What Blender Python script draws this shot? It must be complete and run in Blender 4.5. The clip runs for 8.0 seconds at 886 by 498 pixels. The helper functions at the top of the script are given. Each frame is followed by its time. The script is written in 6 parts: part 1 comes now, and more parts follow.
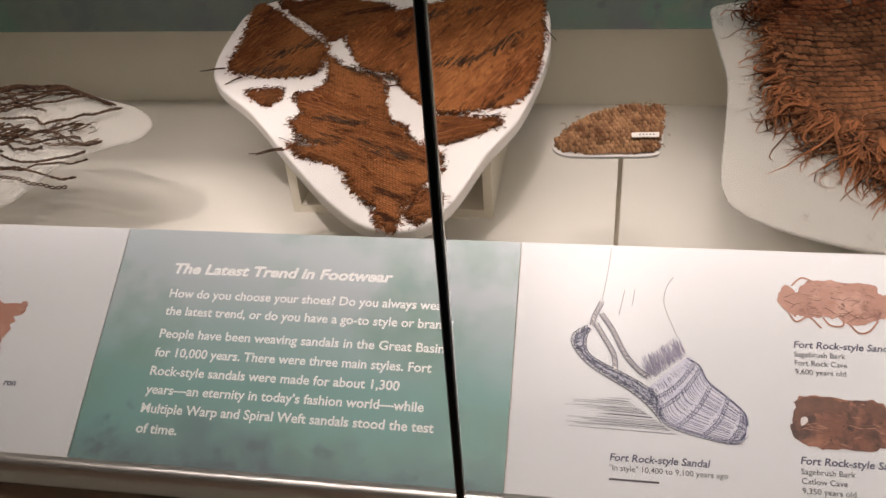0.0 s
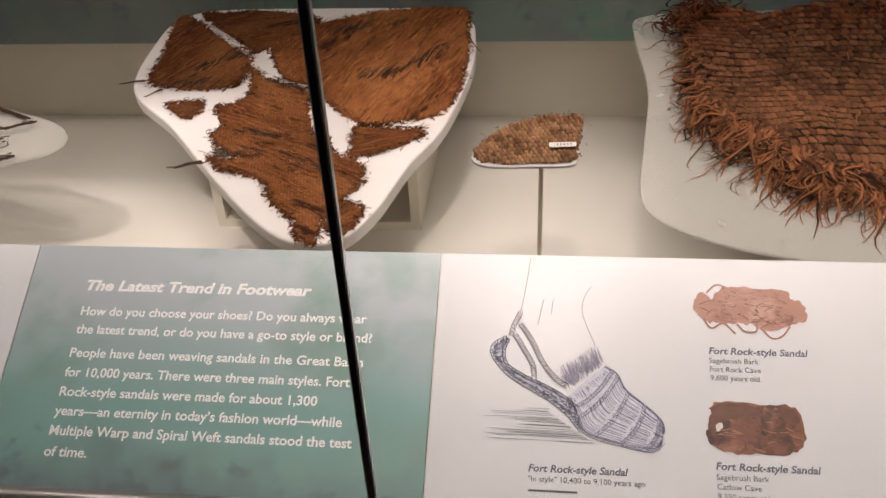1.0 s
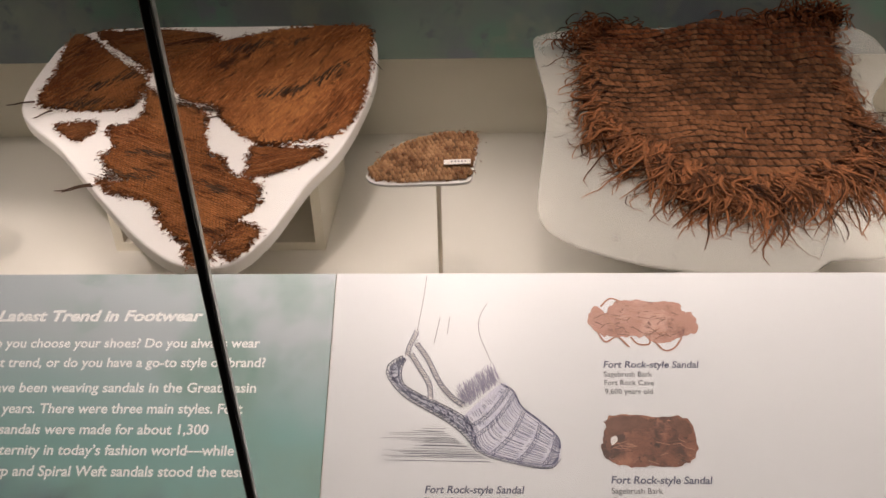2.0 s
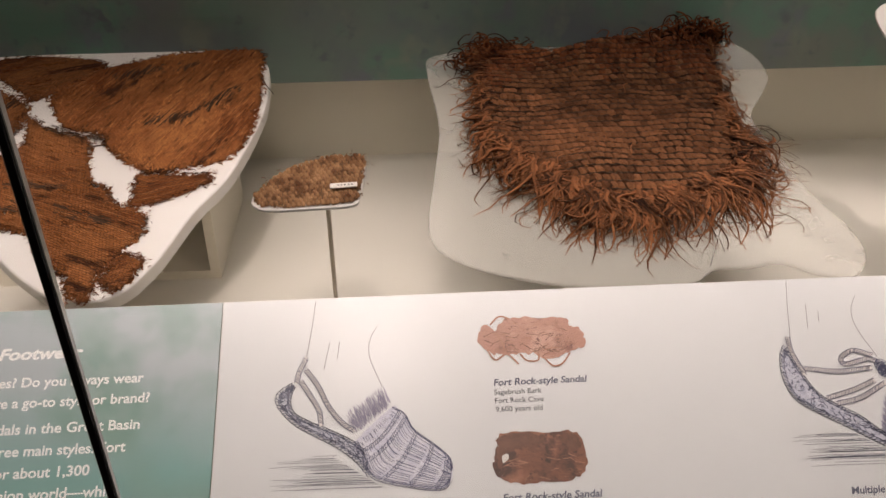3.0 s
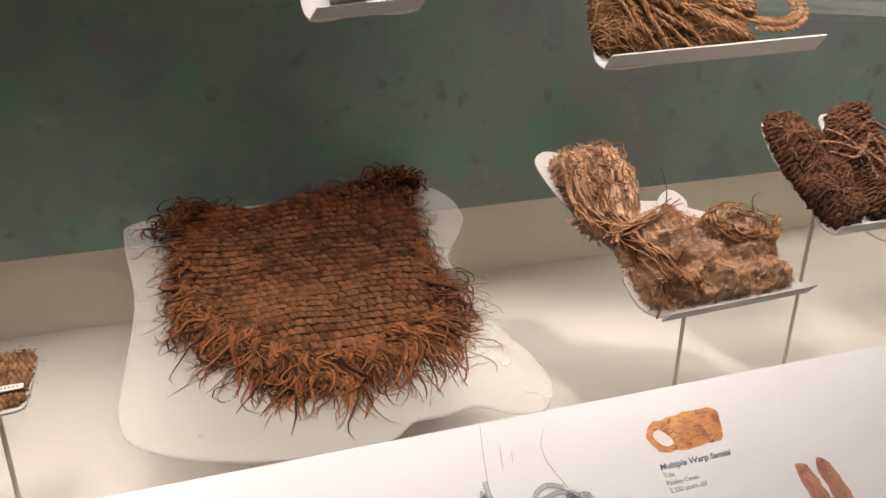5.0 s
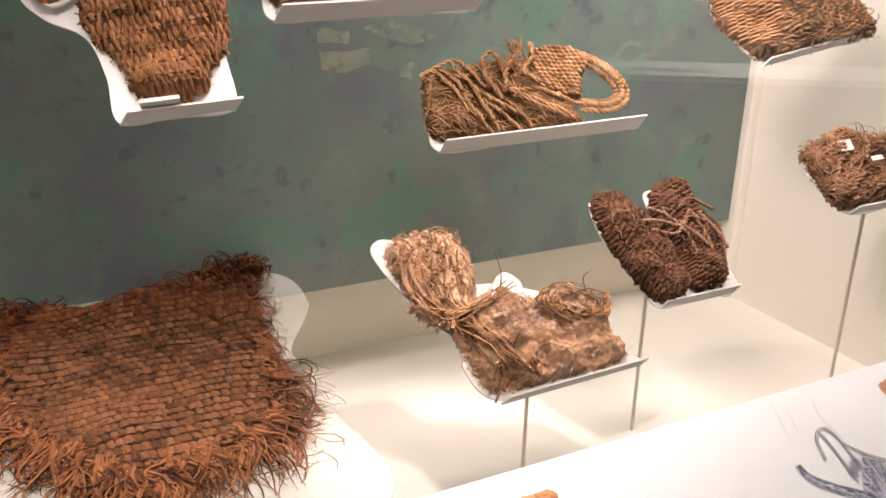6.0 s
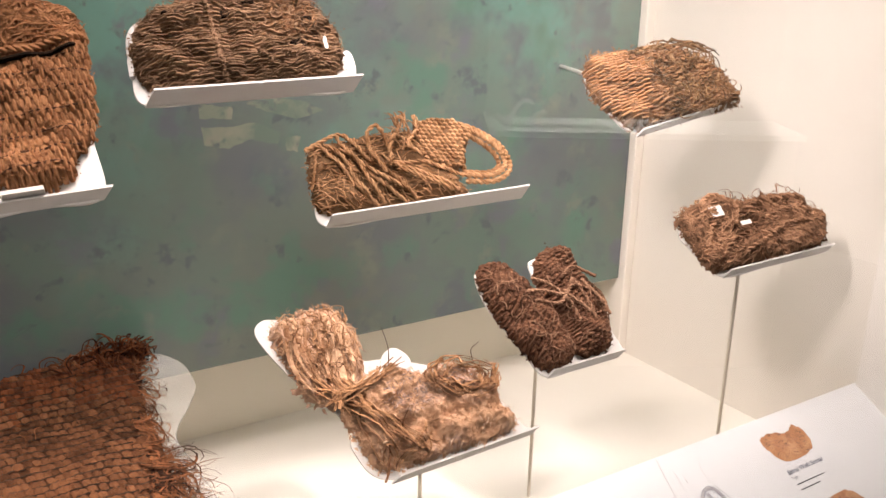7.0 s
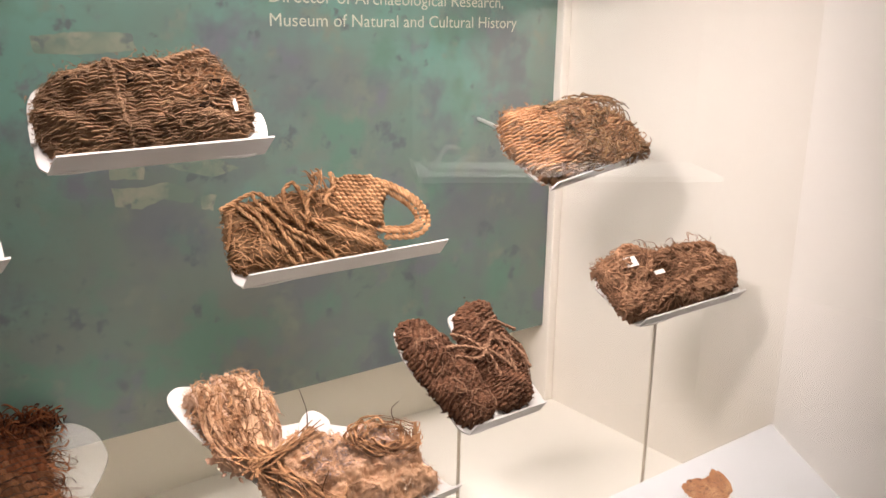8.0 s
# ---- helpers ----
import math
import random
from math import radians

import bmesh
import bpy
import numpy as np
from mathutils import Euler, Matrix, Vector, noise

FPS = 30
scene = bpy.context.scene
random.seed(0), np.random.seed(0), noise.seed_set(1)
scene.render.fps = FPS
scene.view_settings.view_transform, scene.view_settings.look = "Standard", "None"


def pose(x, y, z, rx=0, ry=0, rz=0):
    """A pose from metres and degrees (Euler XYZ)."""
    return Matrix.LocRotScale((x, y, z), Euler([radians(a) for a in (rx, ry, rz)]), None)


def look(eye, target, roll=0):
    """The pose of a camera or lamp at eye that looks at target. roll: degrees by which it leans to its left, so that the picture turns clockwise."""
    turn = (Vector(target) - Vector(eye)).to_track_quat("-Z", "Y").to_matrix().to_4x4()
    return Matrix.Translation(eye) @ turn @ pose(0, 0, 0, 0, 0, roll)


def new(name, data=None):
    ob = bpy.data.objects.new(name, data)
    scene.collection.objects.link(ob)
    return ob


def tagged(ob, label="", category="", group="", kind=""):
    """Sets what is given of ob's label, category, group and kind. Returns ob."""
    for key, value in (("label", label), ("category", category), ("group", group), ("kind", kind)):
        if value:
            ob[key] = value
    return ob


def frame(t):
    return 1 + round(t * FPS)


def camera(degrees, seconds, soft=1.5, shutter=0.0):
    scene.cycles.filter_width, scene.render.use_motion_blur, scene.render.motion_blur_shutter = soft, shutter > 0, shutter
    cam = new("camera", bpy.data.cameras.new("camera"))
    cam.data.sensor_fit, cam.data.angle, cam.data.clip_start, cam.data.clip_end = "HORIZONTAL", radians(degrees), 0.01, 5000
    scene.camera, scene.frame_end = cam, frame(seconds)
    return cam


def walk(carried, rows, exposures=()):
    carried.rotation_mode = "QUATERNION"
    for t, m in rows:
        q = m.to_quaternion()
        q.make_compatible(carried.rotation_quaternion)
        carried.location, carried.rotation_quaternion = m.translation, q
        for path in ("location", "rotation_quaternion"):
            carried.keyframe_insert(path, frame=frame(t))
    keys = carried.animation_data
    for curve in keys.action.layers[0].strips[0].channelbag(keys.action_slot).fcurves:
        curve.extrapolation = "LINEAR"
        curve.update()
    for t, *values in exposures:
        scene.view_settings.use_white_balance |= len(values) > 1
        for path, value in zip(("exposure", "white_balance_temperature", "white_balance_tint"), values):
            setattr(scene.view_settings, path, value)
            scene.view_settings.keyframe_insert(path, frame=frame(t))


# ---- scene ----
cam = camera(54.06, 8.0)
PATH = [
    (0, (0.0635, -0.6943, 1.4377), (-0.1008, 0.1059, 0.8609), -4.62),
    (0.5, (0.0768, -0.6890, 1.4343), (-0.0616, 0.1213, 0.8649), -3.88),
    (1, (0.0941, -0.6854, 1.4296), (-0.0163, 0.1312, 0.8631), -3.18),
    (1.5, (0.1126, -0.6777, 1.4265), (0.0401, 0.1445, 0.8620), -2.29),
    (2.8, (0.1601, -0.6729, 1.4245), (0.1882, 0.1712, 0.8890), -0.71),
    (3, (0.1678, -0.6718, 1.4254), (0.2156, 0.1715, 0.8900), -0.49),
    (3.5, (0.1888, -0.6688, 1.4301), (0.2917, 0.1777, 0.9078), -0.02),
    (4, (0.2123, -0.6657, 1.4405), (0.3768, 0.1895, 0.9490), 0.40),
    (4.5, (0.2387, -0.6643, 1.4528), (0.4655, 0.1966, 0.9973), 0.48),
    (5, (0.2681, -0.6638, 1.4667), (0.5638, 0.1962, 1.0507), 0.69),
    (6.3, (0.3440, -0.6707, 1.5177), (0.7949, 0.1535, 1.1750), 1.02),
    (6.5, (0.3494, -0.6715, 1.5245), (0.8188, 0.1470, 1.1933), 1.02),
    (7, (0.3631, -0.6748, 1.5359), (0.8804, 0.1256, 1.2329), 1.19),
    (7.5, (0.3731, -0.6789, 1.5459), (0.9306, 0.1035, 1.2684), 1.16),
    (8, (0.3841, -0.6793, 1.5564), (0.9702, 0.0889, 1.2989), 0.99),
]
walk(cam, [(t, look(eye, target, roll)) for t, eye, target, roll in PATH],
     exposures=[(0, -0.51, 6400, 10), (1.5, -0.57, 6500, 10), (3.5, -0.69, 6550, 10), (4.5, -0.52, 6500, 10), (5.2, -0.17, 6450, 10), (6.4, 0.42, 6400, 11), (8, 0.37, 6250, 10)])

# ---- world and lights ----
world = bpy.data.worlds.new("world")
scene.world = world
world.use_nodes = True
world.node_tree.nodes["Background"].inputs[0].default_value = (0.9, 0.85, 0.8, 1)
world.node_tree.nodes["Background"].inputs[1].default_value = 0.05


def lamp(name, kind, power, m, color, **more):
    data = bpy.data.lights.new(name, kind)
    data.energy, data.color = power, color
    for key, value in more.items():
        if key == "size":
            if kind == "AREA":
                data.shape, data.size, data.size_y = "RECTANGLE", value[0], value[1]
            else:
                data.shadow_soft_size = value
        elif key == "spread":
            data.spread = radians(value)
        elif key == "cone":
            data.spot_size, data.spot_blend = radians(value), more.get("blend", 0.8)
    ob = new(name, data)
    ob.matrix_world = m
    return ob


WARM = (1.0, 0.84, 0.785)
CEIL = 2.05
lamp("case_strip_light", "AREA", 4.3, look((-0.05, 0.02, CEIL - 0.05), (-0.05, 0.06, 0.9)), WARM, size=(1.8, 0.20), spread=63)
lamp("case_end_light", "AREA", 4.8, look((1.00, 0.12, CEIL - 0.05), (1.10, 0.30, 0.9)), WARM, size=(0.9, 0.16), spread=110)
# place of each spotlight, what it is aimed at, its power and cone
SPOTS = [((0.10, -0.19), (0.20, 0.02, 0.88), 15, 62), ((0.36, -0.15), (1.44, 0.30, 1.27), 42, 46)]
for (sx, sy), aim, power, cone in SPOTS:
    lamp("case_spot", "SPOT", power, look((sx, sy, CEIL - 0.08), aim), WARM, size=0.09, cone=cone)
# gallery spotlights on the ceiling track, whose beams pass under the front edge of the case top
lamp("track_spot", "SPOT", 165, look((-0.55, -0.76, 3.0), (-0.50, 0.40, 0.81)), WARM, size=0.03, cone=18, blend=0.7)
lamp("track_spot", "SPOT", 125, look((0.72, -0.84, 3.0), (0.86, 0.50, 0.81)), WARM, size=0.05, cone=26, blend=1.0)
lamp("track_spot", "SPOT", 55, look((1.10, -0.775, 3.0), (1.24, 0.46, 0.81)), WARM, size=0.07, cone=24, blend=1.0)
# this one is added, with no known source, to brighten the floor beside the mat
lamp("track_spot", "SPOT", 75, look((0.12, -0.84, 3.0), (0.12, 0.45, 0.81)), WARM, size=0.04, cone=22, blend=1.0)
lamp("vitrine_lamp", "AREA", 10, look((2.85, -2.42, 1.60), (2.85, -2.42, 0.9)), (1.0, 0.92, 0.82), size=(0.7, 0.25), spread=120)
# unseen dim fill, added for some ambient light in the gallery
lamp("room_fill", "AREA", 6, look((0.3, -2.2, 2.9), (0.3, -1.6, 0)), (1.0, 0.9, 0.78), size=(2.5, 1.0))


# ---- materials ----
def material(name, dark, light, scale=8.0, rough=0.6, bump=0.0, fine=0.0, island=0.0, metal=0.0, stretch=(1, 1, 1), spec=0.5, detail=4.0, obj=0.0):
    """Two colours mixed by noise at two scales, varied per loose strand (island) or per object (obj), with bump."""
    m = bpy.data.materials.new(name)
    m.use_nodes = True
    nt = m.node_tree
    bsdf = nt.nodes["Principled BSDF"]
    bsdf.inputs["Roughness"].default_value = rough
    bsdf.inputs["Metallic"].default_value = metal
    bsdf.inputs["Specular IOR Level"].default_value = spec
    geo = nt.nodes.new("ShaderNodeNewGeometry")
    mp = nt.nodes.new("ShaderNodeMapping")
    mp.inputs["Scale"].default_value = stretch
    nt.links.new(geo.outputs["Position"], mp.inputs["Vector"])
    big = nt.nodes.new("ShaderNodeTexNoise")
    big.inputs["Scale"].default_value, big.inputs["Detail"].default_value = scale, detail
    nt.links.new(mp.outputs[0], big.inputs["Vector"])
    small = nt.nodes.new("ShaderNodeTexNoise")
    small.inputs["Scale"].default_value, small.inputs["Detail"].default_value = (fine or scale * 14), 3
    nt.links.new(mp.outputs[0], small.inputs["Vector"])
    add = nt.nodes.new("ShaderNodeMath")
    add.operation = "MULTIPLY_ADD"
    nt.links.new(small.outputs["Fac"], add.inputs[0])
    add.inputs[1].default_value = 0.45
    nt.links.new(big.outputs["Fac"], add.inputs[2])
    last = add.outputs[0]
    if island or obj:
        rnd = geo.outputs["Random Per Island"] if island else nt.nodes.new("ShaderNodeObjectInfo").outputs["Random"]
        more = nt.nodes.new("ShaderNodeMath")
        more.operation = "MULTIPLY_ADD"
        nt.links.new(rnd, more.inputs[0])
        more.inputs[1].default_value = island or obj
        nt.links.new(last, more.inputs[2])
        sub = nt.nodes.new("ShaderNodeMath")
        sub.operation = "SUBTRACT"
        nt.links.new(more.outputs[0], sub.inputs[0])
        sub.inputs[1].default_value = (island or obj) * 0.5
        last = sub.outputs[0]
    ramp = nt.nodes.new("ShaderNodeValToRGB")
    ramp.color_ramp.elements[0].position, ramp.color_ramp.elements[1].position = 0.45, 1.0
    ramp.color_ramp.elements[0].color, ramp.color_ramp.elements[1].color = (*dark, 1), (*light, 1)
    nt.links.new(last, ramp.inputs[0])
    nt.links.new(ramp.outputs[0], bsdf.inputs["Base Color"])
    if bump:
        b = nt.nodes.new("ShaderNodeBump")
        b.inputs["Strength"].default_value, b.inputs["Distance"].default_value = bump, 0.002
        nt.links.new(small.outputs["Fac"], b.inputs["Height"])
        nt.links.new(b.outputs[0], bsdf.inputs["Normal"])
    return m


def glass_material(name):
    m = bpy.data.materials.new(name)
    m.use_nodes = True
    nt = m.node_tree
    out = nt.nodes["Material Output"]
    glass = nt.nodes.new("ShaderNodeBsdfGlass")
    glass.inputs["Color"].default_value = (0.985, 0.995, 0.99, 1)
    glass.inputs["Roughness"].default_value = 0.0
    glass.inputs["IOR"].default_value = 1.45
    nt.links.new(glass.outputs[0], out.inputs["Surface"])
    return m


def mural_material(name, layers, rough=0.55, scale=3.0):
    """A painted mural: soft washes of several colours laid over one another with ragged edges."""
    m = bpy.data.materials.new(name)
    m.use_nodes = True
    nt = m.node_tree
    bsdf = nt.nodes["Principled BSDF"]
    bsdf.inputs["Roughness"].default_value = rough
    geo = nt.nodes.new("ShaderNodeNewGeometry")
    last = None
    for i, (color, sc, lo, hi, *slope) in enumerate(layers):
        if last is None:
            rgb = nt.nodes.new("ShaderNodeRGB")
            rgb.outputs[0].default_value = (*color, 1)
            last = rgb.outputs[0]
            continue
        mp = nt.nodes.new("ShaderNodeMapping")
        mp.inputs["Location"].default_value = (i * 3.7, i * 1.3, i * 2.1)
        nt.links.new(geo.outputs["Position"], mp.inputs["Vector"])
        tex = nt.nodes.new("ShaderNodeTexNoise")
        tex.inputs["Scale"].default_value, tex.inputs["Detail"].default_value, tex.inputs["Roughness"].default_value = sc, 9, 0.62
        nt.links.new(mp.outputs[0], tex.inputs["Vector"])
        ramp = nt.nodes.new("ShaderNodeValToRGB")
        ramp.color_ramp.elements[0].position, ramp.color_ramp.elements[1].position = lo, hi
        fac = tex.outputs["Fac"]
        if slope:   # more of this wash towards one end of the sheet
            z0, z1, amount = slope[0]
            sep = nt.nodes.new("ShaderNodeSeparateXYZ")
            nt.links.new(geo.outputs["Position"], sep.inputs[0])
            mr = nt.nodes.new("ShaderNodeMapRange")
            mr.inputs["From Min"].default_value, mr.inputs["From Max"].default_value, mr.inputs["To Max"].default_value = z0, z1, amount
            nt.links.new(sep.outputs["Z"], mr.inputs["Value"])
            both = nt.nodes.new("ShaderNodeMath")
            nt.links.new(fac, both.inputs[0])
            nt.links.new(mr.outputs[0], both.inputs[1])
            fac = both.outputs[0]
        nt.links.new(fac, ramp.inputs[0])
        mix = nt.nodes.new("ShaderNodeMix")
        mix.data_type = "RGBA"
        nt.links.new(ramp.outputs[0], mix.inputs[0])
        nt.links.new(last, mix.inputs[6])
        mix.inputs[7].default_value = (*color, 1)
        last = mix.outputs[2]
    nt.links.new(last, bsdf.inputs["Base Color"])
    return m


CREAM = material("cream_paint", (0.73, 0.685, 0.58), (0.81, 0.765, 0.66), 3, 0.55, 0.05)
FLOORP = material("cream_floor_paint", (0.76, 0.73, 0.655), (0.83, 0.80, 0.725), 3, 0.4, 0.05)
WHITEW = material("white_wall_paint", (0.76, 0.71, 0.64), (0.82, 0.78, 0.71), 2.5, 0.5, 0.05)
# wall paint made brighter, for the lit front part of the side wall
LITWALL = material("lit_wall_paint", (0.83, 0.79, 0.73), (0.88, 0.84, 0.79), 2.5, 0.5, 0.05)
BOARD = material("white_foam_board", (0.80, 0.76, 0.72), (0.86, 0.83, 0.80), 6, 0.6, 0.05)
FROST = material("frosted_acrylic", (0.70, 0.68, 0.63), (0.78, 0.76, 0.70), 4, 0.3, 0.0)
TRAYW = material("milky_acrylic_tray", (0.50, 0.48, 0.453), (0.57, 0.549, 0.518), 9, 0.28, 0.0)
PIN = material("brushed_brass_pin", (0.50, 0.44, 0.36), (0.66, 0.60, 0.51), 60, 0.38, 0.1, metal=0.35)
STEEL = material("aluminium_edge", (0.72, 0.70, 0.67), (0.88, 0.86, 0.83), 30, 0.28, 0.05, metal=0.9, stretch=(0.1, 1, 1))
WOODB = material("dark_brown_wood", (0.07, 0.042, 0.024), (0.15, 0.09, 0.05), 9, 0.45, 0.15, stretch=(0.12, 1, 1))
RUBBER = material("black_seal", (0.006, 0.006, 0.006), (0.014, 0.013, 0.012), 20, 0.35)
GEDGE = material("glass_edge", (0.35, 0.34, 0.32), (0.6, 0.58, 0.55), 20, 0.12)
PRINTW = material("printed_white_panel", (0.655, 0.665, 0.675), (0.715, 0.725, 0.735), 4, 0.30)
TAGW = material("paper_tag", (0.58, 0.545, 0.50), (0.66, 0.625, 0.58), 30, 0.6)
ROOM = material("room_paint", (0.10, 0.09, 0.08), (0.15, 0.13, 0.11), 2, 0.8)
CARPET = material("room_carpet", (0.05, 0.045, 0.04), (0.09, 0.08, 0.07), 40, 0.95, 0.3)
GLASS = glass_material("case_glass")
# the frosted sheets let part of the light through
pass_light = FROST.node_tree.nodes.new("ShaderNodeBsdfTransparent")
half = FROST.node_tree.nodes.new("ShaderNodeMixShader")
half.inputs[0].default_value = 0.69
FROST.node_tree.links.new(FROST.node_tree.nodes["Principled BSDF"].outputs[0], half.inputs[1])
FROST.node_tree.links.new(pass_light.outputs[0], half.inputs[2])
FROST.node_tree.links.new(half.outputs[0], FROST.node_tree.nodes["Material Output"].inputs["Surface"])
MURAL = mural_material("teal_mural", [((0.128, 0.190, 0.160), 1, 0, 1), ((0.156, 0.176, 0.155), 2.6, 0.40, 0.60), ((0.130, 0.262, 0.220), 2.6, 0.60, 0.80, (1.10, 1.50, 0.26)), ((0.132, 0.150, 0.156), 5.0, 0.49, 0.62), ((0.108, 0.200, 0.155), 6.5, 0.52, 0.62), ((0.115, 0.136, 0.150), 7.0, 0.55, 0.64), ((0.175, 0.205, 0.168), 14.0, 0.57, 0.68), ((0.098, 0.122, 0.130), 24.0, 0.60, 0.67), ((0.140, 0.152, 0.176), 11.0, 0.57, 0.66), ((0.105, 0.135, 0.130), 60.0, 0.60, 0.72)])
MPATCH = mural_material("pale_mural_patch", [((0.215, 0.250, 0.190), 1, 0, 1), ((0.145, 0.200, 0.160), 12.0, 0.48, 0.60), ((0.27, 0.28, 0.215), 20.0, 0.50, 0.62), ((0.125, 0.148, 0.145), 24.0, 0.54, 0.60), ((0.140, 0.195, 0.160), 50.0, 0.54, 0.64)])
# the text panel: teal wash, sheen painted in as paler colour along the top, ragged slate washes along the foot
TEALP = mural_material("teal_print", [((0.208, 0.380, 0.354), 1, 0, 1), ((0.42, 0.475, 0.50), 2.6, 0.55, 1.20, (0.870, 0.955, 0.85)), ((0.20, 0.325, 0.275), 8.0, 0.50, 0.68), ((0.145, 0.200, 0.222), 5.0, 0.70, 0.90, (0.895, 0.825, 0.42)), ((0.130, 0.178, 0.200), 22.0, 0.84, 0.96, (0.885, 0.83, 0.36))], rough=0.3)


# ---- geometry helpers ----
def base_of(ob):
    v = Vector((0, 0, 0))
    while ob:
        v += ob.location
        ob = ob.parent
    return v


def thing(name, at, label, category, group="", kind=""):
    ob = new(name)
    ob.empty_display_size = 0.03
    ob.location = at
    return tagged(ob, label, category, group, kind)


def mesh_of(name, verts, faces, mat, smooth=False):
    me = bpy.data.meshes.new(name)
    me.from_pydata(np.asarray(verts, float).tolist(), [], faces if isinstance(faces, list) else list(faces))
    me.materials.append(mat)
    if smooth:
        me.shade_smooth()
    me.update()
    return me


def part(name, geo, mat, parent, label="", smooth=False, kind=""):
    verts, faces = geo
    o = base_of(parent) if parent else Vector((0, 0, 0))
    verts = np.asarray(verts, float) - np.array(o)
    ob = new(name, mesh_of(name, verts, faces, mat, smooth))
    ob.parent = parent
    return tagged(ob, label, kind=kind)


def solid(name, geo, mat, label, category, kind="structure", smooth=False):
    verts, faces = geo
    return tagged(new(name, mesh_of(name, verts, faces, mat, smooth)), label, category, kind=kind)


def join(*geos):
    V, F, n = [], [], 0
    for v, f in geos:
        V += [tuple(p) for p in v]
        F += [tuple(i + n for i in q) for q in f]
        n += len(v)
    return V, F


def box(x0, y0, z0, x1, y1, z1, bevel=0.0):
    bm = bmesh.new()
    bmesh.ops.create_cube(bm, size=1)
    for v in bm.verts:
        v.co = Vector((x0 + (v.co.x + 0.5) * (x1 - x0), y0 + (v.co.y + 0.5) * (y1 - y0), z0 + (v.co.z + 0.5) * (z1 - z0)))
    if bevel:
        bmesh.ops.bevel(bm, geom=bm.edges[:], offset=bevel, segments=2, affect="EDGES", profile=0.5)
    bm.verts.index_update()
    out = [tuple(v.co) for v in bm.verts], [tuple(v.index for v in f.verts) for f in bm.faces]
    bm.free()
    return out


def prism(section, x0, x1):
    """A section in the y, z plane drawn out along x."""
    n = len(section)
    v = [(x0, y, z) for y, z in section] + [(x1, y, z) for y, z in section]
    f = [(i, (i + 1) % n, (i + 1) % n + n, i + n) for i in range(n)] + [tuple(range(n))[::-1], tuple(range(n, 2 * n))]
    return v, f


class Frame:
    """A tilted plane: u along it to the right, v up its slope, n out of it."""

    def __init__(self, o, right, tilt):
        self.o = np.array(o, float)
        u = np.array(right, float) - self.o
        self.length = float(np.linalg.norm(u))
        self.u = u / self.length
        h = np.array([-self.u[1], self.u[0], 0.0])
        h /= np.linalg.norm(h)
        v = h * math.cos(radians(tilt)) + np.array([0, 0, math.sin(radians(tilt))])
        v -= self.u * (self.u @ v)
        self.v = v / np.linalg.norm(v)
        self.n = np.cross(self.u, self.v)

    def at(self, u, v, n=0.0):
        return self.o + self.u * u + self.v * v + self.n * n

    def all(self, pts):
        p = np.asarray(pts, float)
        return self.o + p[:, :1] * self.u + p[:, 1:2] * self.v + p[:, 2:3] * self.n


def curve_loop(pts, steps=8):
    """A closed smooth outline through a few control points."""
    p, out, n = [np.array(q, float) for q in pts], [], len(pts)
    for i in range(n):
        a, b, c, d = p[i - 1], p[i], p[(i + 1) % n], p[(i + 2) % n]
        for k in range(steps):
            t = k / steps
            out.append(0.5 * (2 * b + (c - a) * t + (2 * a - 5 * b + 4 * c - d) * t * t + (3 * b - a - 3 * c + d) * t ** 3))
    return np.array(out)


def slab(fr, outline, n0, n1, soft=0.002):
    """A plate of that outline between two heights over a frame, with a rounded upper rim."""
    c = outline.mean(0)
    d = outline - c
    size = np.linalg.norm(d, axis=1).mean()
    rings = [(1, n0), (1, n1 - soft), (1 - 0.3 * soft / size, n1 - 0.3 * soft), (1 - soft / size, n1)]
    V, F, m = [], [], len(outline)
    for s, h in rings:
        V += [(*(c + d * s), h) for d in d]
    for r in range(3):
        F += [(r * m + i, r * m + (i + 1) % m, (r + 1) * m + (i + 1) % m, (r + 1) * m + i) for i in range(m)]
    F += [tuple(range(3 * m, 4 * m)), tuple(range(m))[::-1]]
    return fr.all(V), F


def inside(poly, x, y):
    """Which of the points lie inside the outline."""
    r = np.zeros(x.shape, bool)
    n = len(poly)
    for i in range(n):
        x0, y0 = poly[i - 1]
        x1, y1 = poly[i]
        if y0 == y1:
            continue
        r ^= ((y0 > y) != (y1 > y)) & (x < (x1 - x0) * (y - y0) / (y1 - y0) + x0)
    return r


def edge_distance(poly, x, y):
    d = np.full(x.shape, 9.0)
    for i in range(len(poly)):
        a, b = poly[i - 1], poly[i]
        ab = b - a
        t = np.clip(((x - a[0]) * ab[0] + (y - a[1]) * ab[1]) / max(ab @ ab, 1e-12), 0, 1)
        d = np.minimum(d, np.hypot(x - a[0] - t * ab[0], y - a[1] - t * ab[1]))
    return d


def wander(x, y, scale, seed):
    """Smooth noise over the plane, about -1 to 1."""
    r = np.random.RandomState(seed)
    out = np.zeros(np.shape(x))
    for k in range(7):
        a, ph, f = r.rand() * 6.283, r.rand() * 6.283, scale * (0.6 + 1.3 * r.rand())
        out = out + np.sin((x * math.cos(a) + y * math.sin(a)) * f * 6.283 + ph + 1.5 * np.sin((x * math.sin(a) - y * math.cos(a)) * f * 4 + ph * 2))
    return out / 3.2


